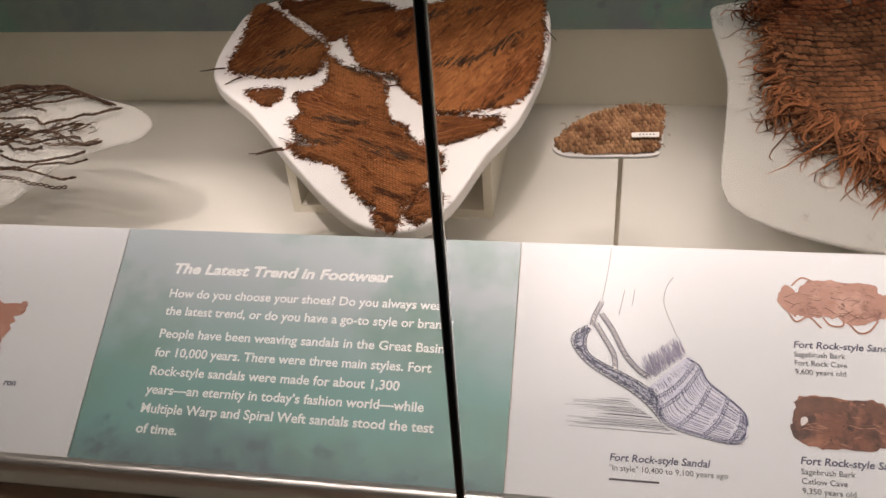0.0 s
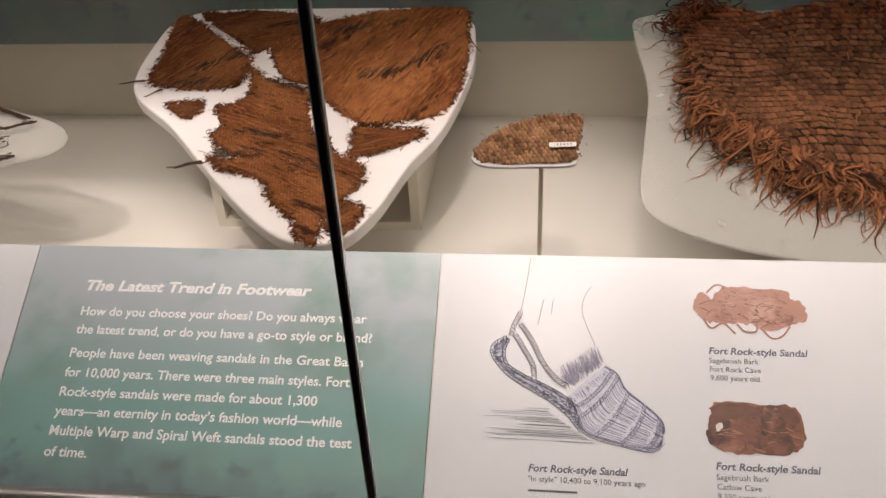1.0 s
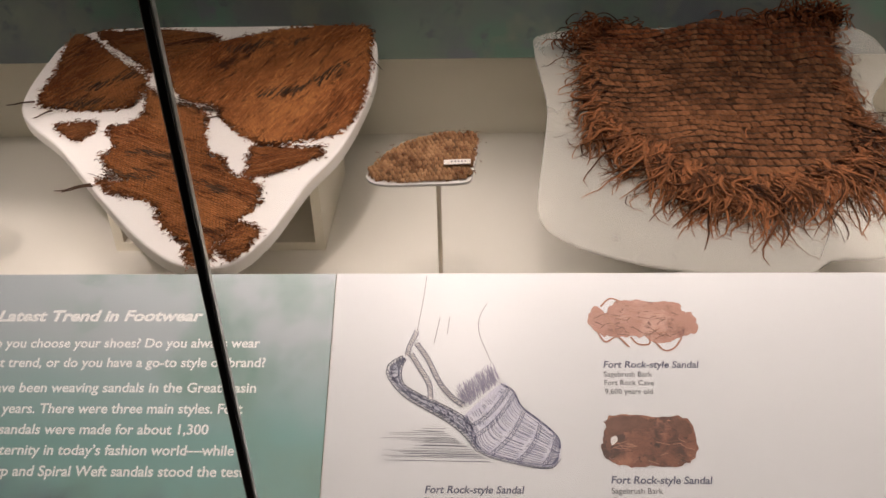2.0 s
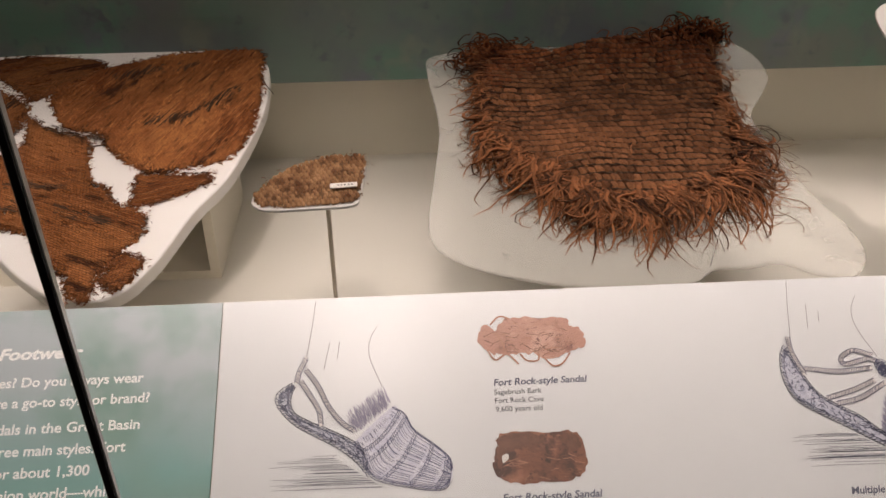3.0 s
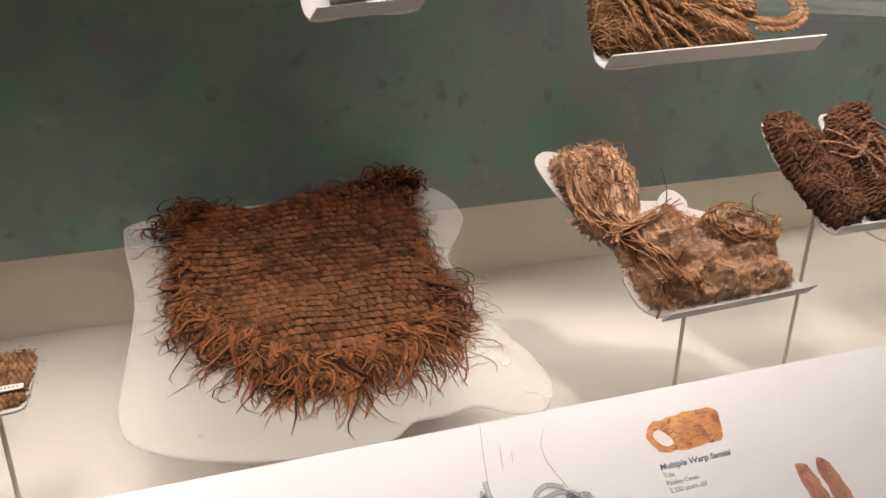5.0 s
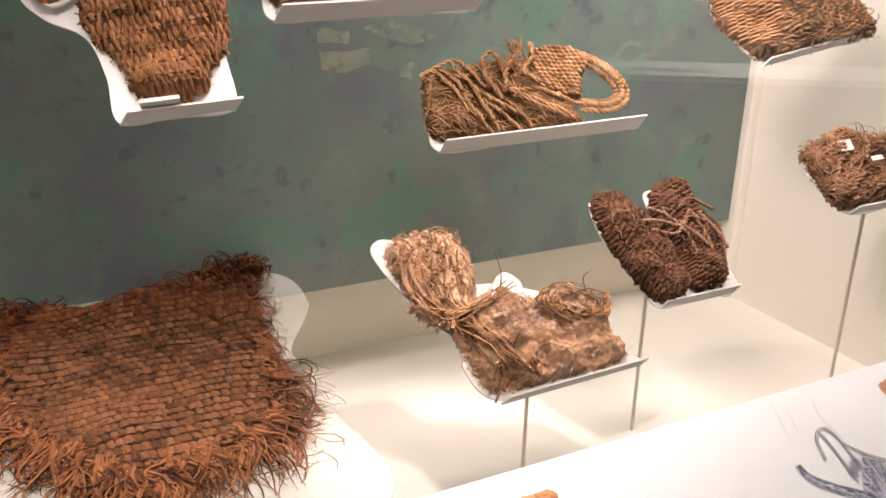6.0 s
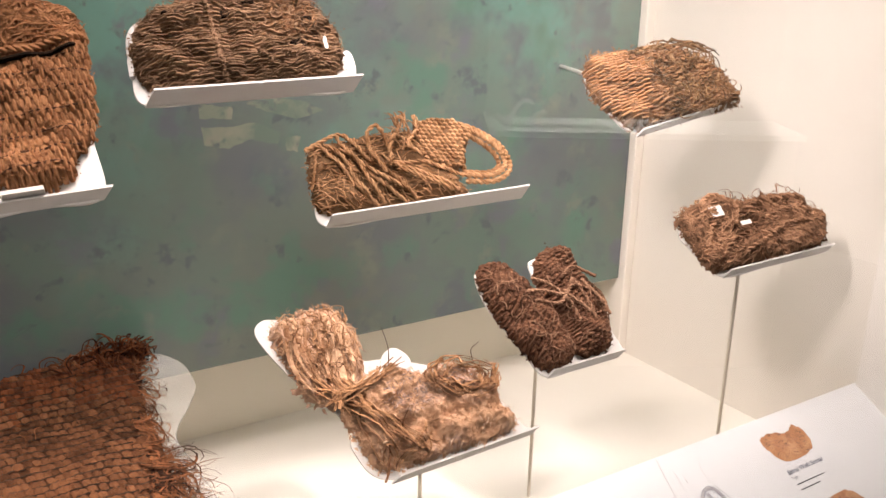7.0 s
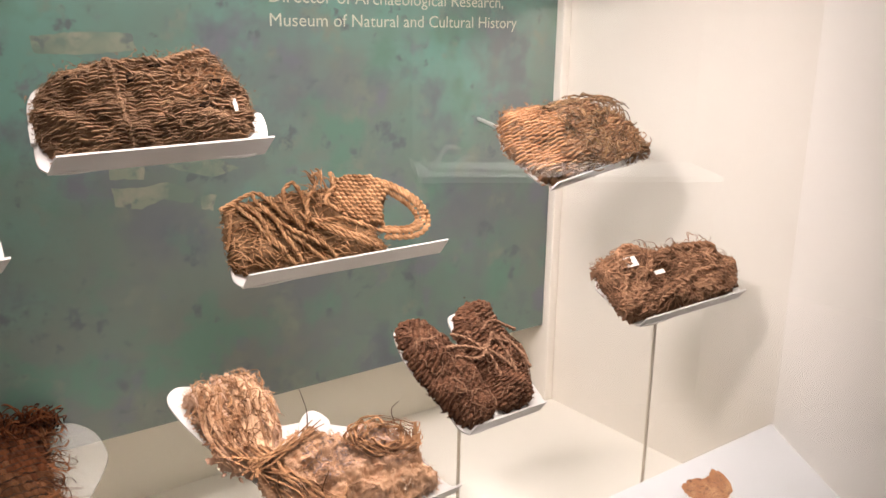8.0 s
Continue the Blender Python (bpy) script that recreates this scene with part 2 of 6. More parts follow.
def cloth(fr, poly, cell, height, rag=0.004, floor=0.0005, seed=1):
    """A thick sheet of that outline: a fine grid whose heights come from height(u, v, distance to the rim); the rim is ragged and goes down to the support."""
    lo, hi = poly.min(0) - 0.004, poly.max(0) + 0.004
    nx, ny = int((hi[0] - lo[0]) / cell) + 1, int((hi[1] - lo[1]) / cell) + 1
    gx, gy = np.meshgrid(lo[0] + np.arange(nx + 1) * cell, lo[1] + np.arange(ny + 1) * cell, indexing="ij")
    cx, cy = gx[:-1, :-1] + cell / 2, gy[:-1, :-1] + cell / 2
    d = edge_distance(poly, cx, cy) * np.where(inside(poly, cx, cy), 1, -1)
    keep = d + rag * wander(cx, cy, 60, seed) + rag * 0.6 * wander(cx, cy, 190, seed + 5) > 0
    use = np.zeros((nx + 1, ny + 1), int)
    for a in (0, 1):
        for b in (0, 1):
            use[a:nx + a, b:ny + b] += keep
    rim = (use > 0) & (use < 4)
    dist = edge_distance(poly, gx, gy) * np.where(inside(poly, gx, gy), 1, -0.3)
    h = np.maximum(height(gx, gy, np.maximum(dist, 0)), floor + 0.001)
    h = np.where(rim, floor, h)
    jx = gx + np.where(rim, cell * 0.35 * wander(gx, gy, 300, seed + 9), 0)
    jy = gy + np.where(rim, cell * 0.35 * wander(gx, gy, 300, seed + 8), 0)
    idx = -np.ones((nx + 1, ny + 1), int)
    sel = use > 0
    idx[sel] = np.arange(sel.sum())
    V = fr.all(np.stack([jx[sel], jy[sel], h[sel]], 1))
    i, j = np.nonzero(keep)
    F = np.stack([idx[i, j], idx[i + 1, j], idx[i + 1, j + 1], idx[i, j + 1]], 1)
    return V, F.tolist()


class Strands:
    """Many thin tapered tubes in one mesh."""

    def __init__(self):
        self.V, self.F, self.n, self.shapes = [], [], 0, {}

    def tube(self, pts, r0, r1=None, sides=4, flat=1.0):
        p = np.asarray(pts, float)
        m, n = len(p), self.n
        r1 = r0 if r1 is None else r1
        t = np.empty_like(p)
        t[1:-1] = p[2:] - p[:-2]
        t[0], t[-1] = p[1] - p[0], p[-1] - p[-2]
        t /= np.sqrt((t * t).sum(1))[:, None] + 1e-12
        rx, ry, rz = (0.13, 0.2, 1.0) if abs(t[0, 2]) < 0.9 else (1.0, 0.1, 0.0)
        a = np.stack([t[:, 1] * rz - t[:, 2] * ry, t[:, 2] * rx - t[:, 0] * rz, t[:, 0] * ry - t[:, 1] * rx], 1)
        a /= np.sqrt((a * a).sum(1))[:, None] + 1e-12
        b = np.stack([t[:, 1] * a[:, 2] - t[:, 2] * a[:, 1], t[:, 2] * a[:, 0] - t[:, 0] * a[:, 2], t[:, 0] * a[:, 1] - t[:, 1] * a[:, 0]], 1)
        r = (r0 + (r1 - r0) * np.arange(m) / (m - 1))[:, None, None]
        ang = np.arange(sides) * 6.28319 / sides
        ring = a[:, None, :] * np.cos(ang)[None, :, None] + b[:, None, :] * (flat * np.sin(ang))[None, :, None]
        self.V.append((p[:, None, :] + r * ring).reshape(-1, 3))
        key = (m, sides)
        if key not in self.shapes:
            i, k = np.meshgrid(np.arange(m - 1), np.arange(sides), indexing="ij")
            k2 = (k + 1) % sides
            self.shapes[key] = np.stack([i * sides + k, i * sides + k2, (i + 1) * sides + k2, (i + 1) * sides + k], -1).reshape(-1, 4)
        self.F += (self.shapes[key] + n).tolist()
        self.F.append(list(range(n, n + sides))[::-1])
        self.F.append(list(range(n + (m - 1) * sides, n + m * sides)))
        self.n += m * sides

    def twist(self, pts, r, pitch=0.012, sides=4):
        """A two-ply cord along a line."""
        p = np.asarray(pts, float)
        s = np.concatenate([[0], np.cumsum(np.linalg.norm(np.diff(p, axis=0), axis=1))])
        m = max(6, int(s[-1] / pitch * 5))
        q = np.stack([np.interp(np.linspace(0, s[-1], m), s, p[:, k]) for k in range(3)], 1)
        t = np.gradient(q, axis=0)
        t /= np.linalg.norm(t, axis=1)[:, None] + 1e-12
        a = np.cross(t, (0.2, 0.1, 1.0))
        a /= np.linalg.norm(a, axis=1)[:, None] + 1e-12
        b = np.cross(t, a)
        w = np.linspace(0, s[-1], m)[:, None] / pitch * 6.283
        for ph in (0, math.pi):
            self.tube(q + 0.55 * r * (a * np.cos(w + ph) + b * np.sin(w + ph)), r * 0.62, None, sides)

    def geo(self):
        return np.concatenate(self.V), self.F


def hair(rs, fr, u, v, n, direction, length, curl, steps=8, lift=0.0, floor=0.0012):
    """A curling fibre over a frame."""
    pts, a, h = [], direction, n
    bend, wave, ph = rs.normal(0, curl), rs.normal(0, curl * 0.9), rs.rand() * 6.283
    s = length / (steps - 1)
    for k in range(steps):
        pts.append((u, v, max(h, floor)))
        u, v = u + s * math.cos(a), v + s * math.sin(a)
        a += bend / steps + wave / steps * math.cos(6.283 * k / steps + ph) * 1.6 + rs.normal(0, curl * 0.10)
        h += lift * s
        lift -= 0.22 * abs(lift) + 0.05
    return fr.all(pts)


def rod(p, q, r, sides=10):
    s = Strands()
    s.tube([p, (np.array(p) + np.array(q)) / 2, q], r, None, sides)
    return s.geo()


def fr_box(fr, u0, u1, v0, v1, n0, n1):
    V = fr.all([(u, v, n) for n in (n0, n1) for v in (v0, v1) for u in (u0, u1)])
    return V, [(0, 2, 3, 1), (4, 5, 7, 6), (0, 1, 5, 4), (2, 6, 7, 3), (0, 4, 6, 2), (1, 3, 7, 5)]


def lettering(text, x, s, width=None, height=0.006, shear=0.0, bold=0.0):
    """Letters as flat shapes: their own x to the right and y up from the left end of the baseline."""
    cu = bpy.data.curves.new("letters", "FONT")
    cu.body, cu.size, cu.shear, cu.offset, cu.resolution_u = text, 1.0, shear, bold, 3
    tmp = bpy.data.objects.new("letters", cu)
    scene.collection.objects.link(tmp)
    bpy.context.view_layer.update()
    me = bpy.data.meshes.new_from_object(tmp)
    v = np.array([tuple(q.co) for q in me.vertices])
    f = [tuple(p.vertices) for p in me.polygons]
    bpy.data.objects.remove(tmp)
    bpy.data.meshes.remove(me)
    bpy.data.curves.remove(cu)
    v[:, 0] -= v[:, 0].min()
    k = height / 0.7
    kx = width / v[:, 0].max() if width else k
    return np.stack([x + v[:, 0] * kx, -s + v[:, 1] * k], 1), f


# ---- the case ----
WALL_X, LEFT_X, BACK_Y, MURAL_Y, FLOOR_Z = 1.554, -1.15, 0.588, 0.498, 0.81
GLASS_Y, SEAL_X = -0.265, -0.026
solid("floor", box(LEFT_X, -0.02, FLOOR_Z - 0.03, WALL_X, BACK_Y, FLOOR_Z), FLOORP, "cream painted deck inside the display case", "case floor")
solid("wall_back", box(LEFT_X - 0.03, BACK_Y, FLOOR_Z - 0.03, WALL_X + 0.03, BACK_Y + 0.03, CEIL), CREAM, "cream painted back wall of the display case", "wall")
solid("wall_right", box(WALL_X, GLASS_Y - 0.02, 0.70, WALL_X + 0.03, BACK_Y, CEIL), WHITEW, "white painted side wall of the display case", "wall")
solid("wall_left", box(LEFT_X - 0.03, GLASS_Y, FLOOR_Z - 0.03, LEFT_X, BACK_Y, CEIL), CREAM, "cream painted side wall closing the case", "wall")
solid("ceiling", box(LEFT_X - 0.03, GLASS_Y - 0.01, CEIL, WALL_X + 0.04, BACK_Y + 0.03, CEIL + 0.04), CREAM, "cream painted top of the display case", "ceiling")
solid("mural", box(LEFT_X, MURAL_Y, 0.97, WALL_X - 0.022, MURAL_Y + 0.025, CEIL - 0.002, 0.001), MURAL, "teal and grey mottled mural panel set forward of the back wall", "mural")
solid("corner_trim", box(WALL_X - 0.0212, MURAL_Y - 0.016, FLOOR_Z + 0.001, WALL_X - 0.0005, BACK_Y - 0.001, CEIL - 0.003, 0.003), WHITEW, "cream corner strip beside the mural", "trim")
# added strip: the lit front of the side wall put into its colour
solid("lit_wall_strip", box(WALL_X - 0.004, GLASS_Y - 0.019, 0.72, WALL_X + 0.001, -0.003, CEIL - 0.003, 0.0012), LITWALL, "added side wall strip, brighter as if lit", "trim")
solid("mural_batten", join(box(LEFT_X, MURAL_Y + 0.025, 1.02, WALL_X - 0.06, BACK_Y, 1.06), box(LEFT_X, MURAL_Y + 0.025, 1.8, WALL_X - 0.06, BACK_Y, 1.84)), CREAM, "cream battens that hold the mural off the wall", "batten")

PAN = math.atan2(0.1188, 0.2085)
PC, PS = math.cos(PAN), math.sin(PAN)
PLEN = math.hypot(0.1188, 0.2085)


def on_panel(xs, n):
    """Flat shapes in the panel's own x and y (y up its slope, 0 at its top edge) laid n above it."""
    p = np.asarray(xs, float)
    return np.stack([p[:, 0], p[:, 1] * PC - n * PS, 0.95 + p[:, 1] * PS + n * PC], 1)


solid("panel_rail", prism([(-0.002, 0.9450), (-0.002, 0.70), (-0.2070, 0.70), (-0.2070, 0.8270)], LEFT_X, WALL_X), CREAM, "cream sloping reading rail along the case front", "rail")
solid("trim", prism([(-0.2075, 0.8215), (-0.2075, 0.8330)] + [(-0.2125 - 0.006 * math.sin(a * 0.1963), 0.8275 + 0.006 * math.cos(a * 0.1963)) for a in range(9)] + [(-0.2185, 0.8215)], LEFT_X, WALL_X), STEEL, "bright aluminium strip along the foot of the panel", "edge strip")
solid("base", box(LEFT_X, -0.40, 0.10, WALL_X + 0.05, -0.2075, 0.79, 0.004), WOODB, "dark brown wooden plinth under the glass front", "plinth")
for name, x0, x1 in (("glass_pane", LEFT_X, SEAL_X - 0.0032), ("glass_pane", SEAL_X + 0.0032, WALL_X)):
    ob = solid(name, box(x0, GLASS_Y - 0.003, 0.79, x1, GLASS_Y + 0.003, CEIL), GLASS, "clear glass pane of the case front", "glass")
    ob.visible_shadow = False
seal = thing("glass_joint", (SEAL_X, GLASS_Y, 0.79), "black rubber joint between two glass panes", "seal", kind="structure")
part("strip", box(SEAL_X - 0.0024, GLASS_Y - 0.005, 0.79, SEAL_X + 0.0024, GLASS_Y + 0.004, CEIL, 0.0008), RUBBER, seal)
part("glass_edge", box(SEAL_X - 0.0033, GLASS_Y - 0.0034, 0.79, SEAL_X - 0.0026, GLASS_Y + 0.0034, CEIL), GEDGE, seal, "pale polished glass edge")
part("glass_edge", box(SEAL_X + 0.0026, GLASS_Y - 0.0034, 0.79, SEAL_X + 0.0033, GLASS_Y + 0.0034, CEIL), GEDGE, seal, "pale polished glass edge")
# the dim gallery round the case
solid("room_floor", box(-4, -4.5, -0.04, 5, 1.0, 0.0), CARPET, "dark carpet of the gallery floor", "floor")
solid("room_wall_behind", box(-4, -4.55, 0, 5, -4.5, 3.2), ROOM, "dark painted gallery wall", "wall")
solid("room_wall_left", box(-4.05, -4.5, 0, -4, 1.0, 3.2), ROOM, "dark painted gallery wall", "wall")
solid("room_wall_right", box(5, -4.5, 0, 5.05, 1.0, 3.2), ROOM, "dark painted gallery wall", "wall")
solid("room_wall_front", join(box(-4, 0.65, 0, 5, 0.70, 3.2)), ROOM, "dark painted gallery wall behind the case", "wall")
solid("room_ceiling", box(-4, -4.5, 3.2, 5, 1.0, 3.24), ROOM, "dark gallery ceiling", "ceiling")

# ---- lights in the case top ----
strip = thing("strip_light", (-0.05, 0.02, CEIL), "long slim strip light under the case top", "light")
part("housing", box(-0.96, -0.08, CEIL - 0.03, 0.86, 0.12, CEIL - 0.001, 0.003), STEEL, strip)
end_light = thing("strip_light", (1.0, 0.06, CEIL), "short wide strip light under the case top", "light")
part("housing", box(0.87, 0.03, CEIL - 0.03, 1.47, 0.21, CEIL - 0.001, 0.003), STEEL, end_light)
for (sx, sy), aim, power, cone in SPOTS:
    can = thing("spotlight", (sx, sy, CEIL), "small round spotlight under the case top", "light", "case spotlights")
    ring = [(math.cos(a * math.pi / 10), math.sin(a * math.pi / 10)) for a in range(20)]
    V = [(sx + c * r, sy + s * r, z) for r, z in ((0.045, CEIL - 0.002), (0.045, CEIL - 0.05), (0.040, CEIL - 0.05), (0.040, CEIL - 0.006)) for c, s in ring]
    F = [(r * 20 + k, r * 20 + (k + 1) % 20, r * 20 + 20 + (k + 1) % 20, r * 20 + 20 + k) for r in range(3) for k in range(20)]
    part("shade", (V, F), STEEL, can)

# ---- printed panels ----
INK = material("blue_grey_ink", (0.085, 0.09, 0.14), (0.14, 0.145, 0.20), 60, 0.5)
INKL = material("pale_violet_ink", (0.50, 0.50, 0.63), (0.70, 0.70, 0.75), 140, 0.5)
GREY = material("grey_ink", (0.075, 0.075, 0.085), (0.12, 0.12, 0.13), 60, 0.5)
CREAMT = material("cream_lettering", (0.88, 0.88, 0.85), (0.92, 0.92, 0.90), 60, 0.5)
PRINTB = mural_material("brown_print", [((0.42, 0.205, 0.145), 1, 0, 1), ((0.53, 0.30, 0.225), 30, 0.48, 0.64), ((0.25, 0.105, 0.07), 45, 0.54, 0.66), ((0.15, 0.062, 0.045), 130, 0.60, 0.68)], rough=0.4)
PRINTO = mural_material("orange_print", [((0.42, 0.19, 0.085), 1, 0, 1), ((0.55, 0.30, 0.15), 35, 0.48, 0.62), ((0.25, 0.10, 0.045), 50, 0.55, 0.63), ((0.15, 0.06, 0.03), 140, 0.58, 0.66)], rough=0.4)
PRINTD = mural_material("dark_brown_print", [((0.21, 0.085, 0.05), 1, 0, 1), ((0.34, 0.15, 0.09), 28, 0.48, 0.62), ((0.075, 0.035, 0.026), 34, 0.50, 0.60), ((0.05, 0.025, 0.02), 130, 0.58, 0.66)], rough=0.4)


def sheet(x0, x1, n0, n1):
    v = [(x, y) for y in (0, -PLEN) for x in (x0, x1)]
    lo, hi = on_panel(v, n0), on_panel(v, n1)
    return np.concatenate([lo, hi]), [(4, 6, 7, 5), (0, 1, 3, 2), (0, 4, 5, 1), (2, 3, 7, 6), (0, 2, 6, 4), (1, 5, 7, 3)]


def printed(name, parent, flat, mat, label="", n=0.0016):
    v, f = flat
    v = np.asarray(v, float) * (1, 0.987) + (0, 0.0012)
    ob = part(name, (on_panel(v, n), f), mat, parent, label)
    return ob


def blob(pts, steps=5, rag=0.0, seed=1):
    """A flat filled outline: x to the right, s down the slope."""
    c = curve_loop(pts, steps)
    if rag:
        c = c + rag * np.stack([wander(c[:, 0], c[:, 1], 160, seed), wander(c[:, 0], c[:, 1], 160, seed + 3)], 1)
    return np.stack([c[:, 0], -c[:, 1]], 1), [tuple(range(len(c)))[::-1]]


def strokes(lines, width):
    """Flat ink strokes along polylines of (x, s)."""
    V, F = [], []
    for ln in lines:
        p = np.array([(x, -s) for x, s in ln], float)
        t = np.gradient(p, axis=0)
        t /= np.linalg.norm(t, axis=1)[:, None] + 1e-12
        nrm = np.stack([-t[:, 1], t[:, 0]], 1) * width / 2
        n = len(V)
        for a, b in zip(p + nrm, p - nrm):
            V += [a, b]
        F += [(n + 2 * i, n + 2 * i + 1, n + 2 * i + 3, n + 2 * i + 2) for i in range(len(p) - 1)]
    return np.array(V), F


def smooth(pts, steps=6):
    p = [np.array(q, float) for q in pts]
    p = [2 * p[0] - p[1]] + p + [2 * p[-1] - p[-2]]
    out = []
    for i in range(1, len(p) - 2):
        a, b, c, d = p[i - 1:i + 3]
        for k in range(steps):
            t = k / steps
            out.append(tuple(0.5 * (2 * b + (c - a) * t + (2 * a - 5 * b + 4 * c - d) * t * t + (3 * b - a - 3 * c + d) * t ** 3)))
    return out + [tuple(p[-2])]


left_panel = thing("printed_panel", (-0.78, -0.11, 0.9), "white printed panel with a cut-off brown picture", "sign", "reading rail panels")
part("sheet", sheet(LEFT_X, -0.4105, 0.0, 0.0012), PRINTW, left_panel)
printed("picture", left_panel, blob([(-0.62, 0.10), (-0.55, 0.089), (-0.512, 0.092), (-0.500, 0.088), (-0.500, 0.096), (-0.510, 0.11), (-0.511, 0.125), (-0.518, 0.132), (-0.516, 0.15), (-0.60, 0.15)], 5, 0.003, 3), PRINTB, "brown printed picture of bark cloth")
v, f = lettering("ron", -0.4985, 0.178, 0.0135, 0.0066, 0.2, 0.03)
printed("caption", left_panel, (v, f), INK)

text_panel = thing("text_panel", (-0.2, -0.11, 0.9), "teal printed text panel with cream lettering", "sign", "reading rail panels")
part("sheet", sheet(-0.4095, -0.0005, 0.0, 0.0012), TEALP, text_panel)
v, f = lettering("The Latest Trend in Footwear", -0.350, 0.050, 0.228, 0.0108, 0.18, 0.038)
printed("title", text_panel, (v, f), CREAMT)
for text, s, w in (("How do you choose your shoes? Do you always wear", 0.0765, 0.283), ("the latest trend, or do you have a go-to style or brand?", 0.0955, 0.290), ("People have been weaving sandals in the Great Basin", 0.1195, 0.284), ("for 10,000 years. There were three main styles. Fort", 0.139, 0.274), ("Rock-style sandals were made for about 1,300", 0.158, 0.246), ("years\u2014an eternity in today\u2019s fashion world\u2014while", 0.1765, 0.271), ("Multiple Warp and Spiral Weft sandals stood the test", 0.195, 0.282), ("of time.", 0.2145, 0.041)):
    v, f = lettering(text, -0.3485, s, w, 0.0090, 0.0, 0.023)
    printed("text_line", text_panel, (v, f), CREAMT)

main_panel = thing("printed_panel", (0.78, -0.11, 0.9), "white printed panel with ink sandal drawings and small sandal photographs", "sign", "reading rail panels")
part("sheet", sheet(0.0005, WALL_X, 0.0, 0.0012), PRINTW, main_panel)


def caption(x, s, lines, w0, bars=()):
    """A bold slanted first line and plain grey lines under it."""
    v, f = lettering(lines[0], x, s, w0, 0.0062, 0.2, 0.022)
    printed("caption", main_panel, (v, f), INK)
    for k, text in enumerate(lines[1:]):
        v, f = lettering(text, x, s + 0.0085 + 0.0080 * k, None, 0.0048, 0.0, 0.005)
        printed("caption", main_panel, (v, f), GREY)
    for x0, x1, sb in bars:
        printed("caption", main_panel, ([(x0, -sb), (x1, -sb), (x1, -sb + 0.0018), (x0, -sb + 0.0018)], [(0, 1, 2, 3)]), GREY)


caption(0.0885, 0.2075, ["Fort Rock-style Sandal", "\"In style\" 10,400 to 9,100 years ago"], 0.084, [(0.0885, 0.130, 0.2245)])
caption(0.2455, 0.0955, ["Fort Rock-style Sandal", "Sagebrush Bark", "Fort Rock Cave", "9,600 years old"], 0.085)
caption(0.2450, 0.1985, ["Fort Rock-style Sandal", "Sagebrush Bark", "Catlow Cave", "9,350 years old"], 0.085)
caption(0.543, 0.2075, ["Multiple Warp Sandal"], 0.080)
caption(0.702, 0.0875, ["Multiple Warp Sandal", "Tule", "Paisley Caves", "2,330 years old"], 0.083)
caption(0.708, 0.1985, ["Multiple Warp Sandal"], 0.083)
caption(1.303, 0.0875, ["Spiral Weft Sandal", "Tule"], 0.075, [(1.304, 1.362, 0.1040), (1.304, 1.345, 0.1120)])

# photographs printed on the panel
PRINTO2 = mural_material("bright_orange_print", [((0.52, 0.21, 0.06), 1, 0, 1), ((0.66, 0.33, 0.12), 35, 0.48, 0.62), ((0.30, 0.10, 0.03), 50, 0.52, 0.62), ((0.15, 0.055, 0.02), 140, 0.58, 0.66)], rough=0.4)
DARKI = material("dark_photo_ink", (0.10, 0.042, 0.026), (0.20, 0.09, 0.055), 80, 0.4)
PALEI = material("pale_photo_ink", (0.30, 0.13, 0.08), (0.44, 0.22, 0.14), 80, 0.4)
PAPER = material("bare_paper", (0.66, 0.63, 0.60), (0.72, 0.69, 0.66), 30, 0.35)


def photo(pts, mat, label, seed, grain=70, lean=0.0, dark=0.5):
    """A printed picture of a sandal: its outline filled, with fibre marks of darker and paler ink."""
    rs = np.random.RandomState(seed)
    flat = blob(pts, 6, 0.0014, seed)
    ob = printed("photo", main_panel, flat, mat, label)
    line = np.stack([flat[0][:, 0], -flat[0][:, 1]], 1)
    lo, hi = line.min(0), line.max(0)
    marks = ([], [])
    for _ in range(grain * 2):
        x, q = rs.uniform(lo[0], hi[0]), rs.uniform(lo[1], hi[1])
        a = lean + rs.normal(0, 0.35)
        L = rs.uniform(0.003, 0.012)
        ends = np.array([[x, q], [x + L * math.cos(a), q + L * math.sin(a)]])
        if inside(line, ends[:, 0], ends[:, 1]).all() and edge_distance(line, ends[:, 0], ends[:, 1]).min() > 0.001:
            mid = ends.mean(0) + rs.normal(0, 0.0006, 2)
            marks[0 if rs.rand() < dark else 1].append([tuple(ends[0]), tuple(mid), tuple(ends[1])])
    printed("dark_grain", ob, strokes(marks[0], 0.0006), DARKI, n=0.0018)
    printed("pale_grain", ob, strokes(marks[1], 0.0006), PALEI, n=0.0019)
    return ob


one = photo([(0.235, 0.050), (0.243, 0.035), (0.252, 0.042), (0.262, 0.030), (0.290, 0.030), (0.317, 0.032), (0.322, 0.040), (0.331, 0.044), (0.333, 0.060), (0.318, 0.066), (0.300, 0.072), (0.280, 0.066), (0.258, 0.066), (0.245, 0.064)], PRINTB, "red-brown photograph of a bark sandal", 5)
cords = [[(0.242, 0.060), (0.249, 0.071), (0.260, 0.066), (0.270, 0.076)], [(0.272, 0.066), (0.278, 0.073), (0.288, 0.073), (0.289, 0.066)], [(0.293, 0.070), (0.301, 0.079), (0.310, 0.077), (0.318, 0.067)], [(0.247, 0.036), (0.256, 0.028), (0.266, 0.031)], [(0.251, 0.044), (0.257, 0.055), (0.258, 0.064)]]
printed("straps", one, strokes([smooth(c) for c in cords], 0.0016), PALEI, "thin brown straps", n=0.0020)
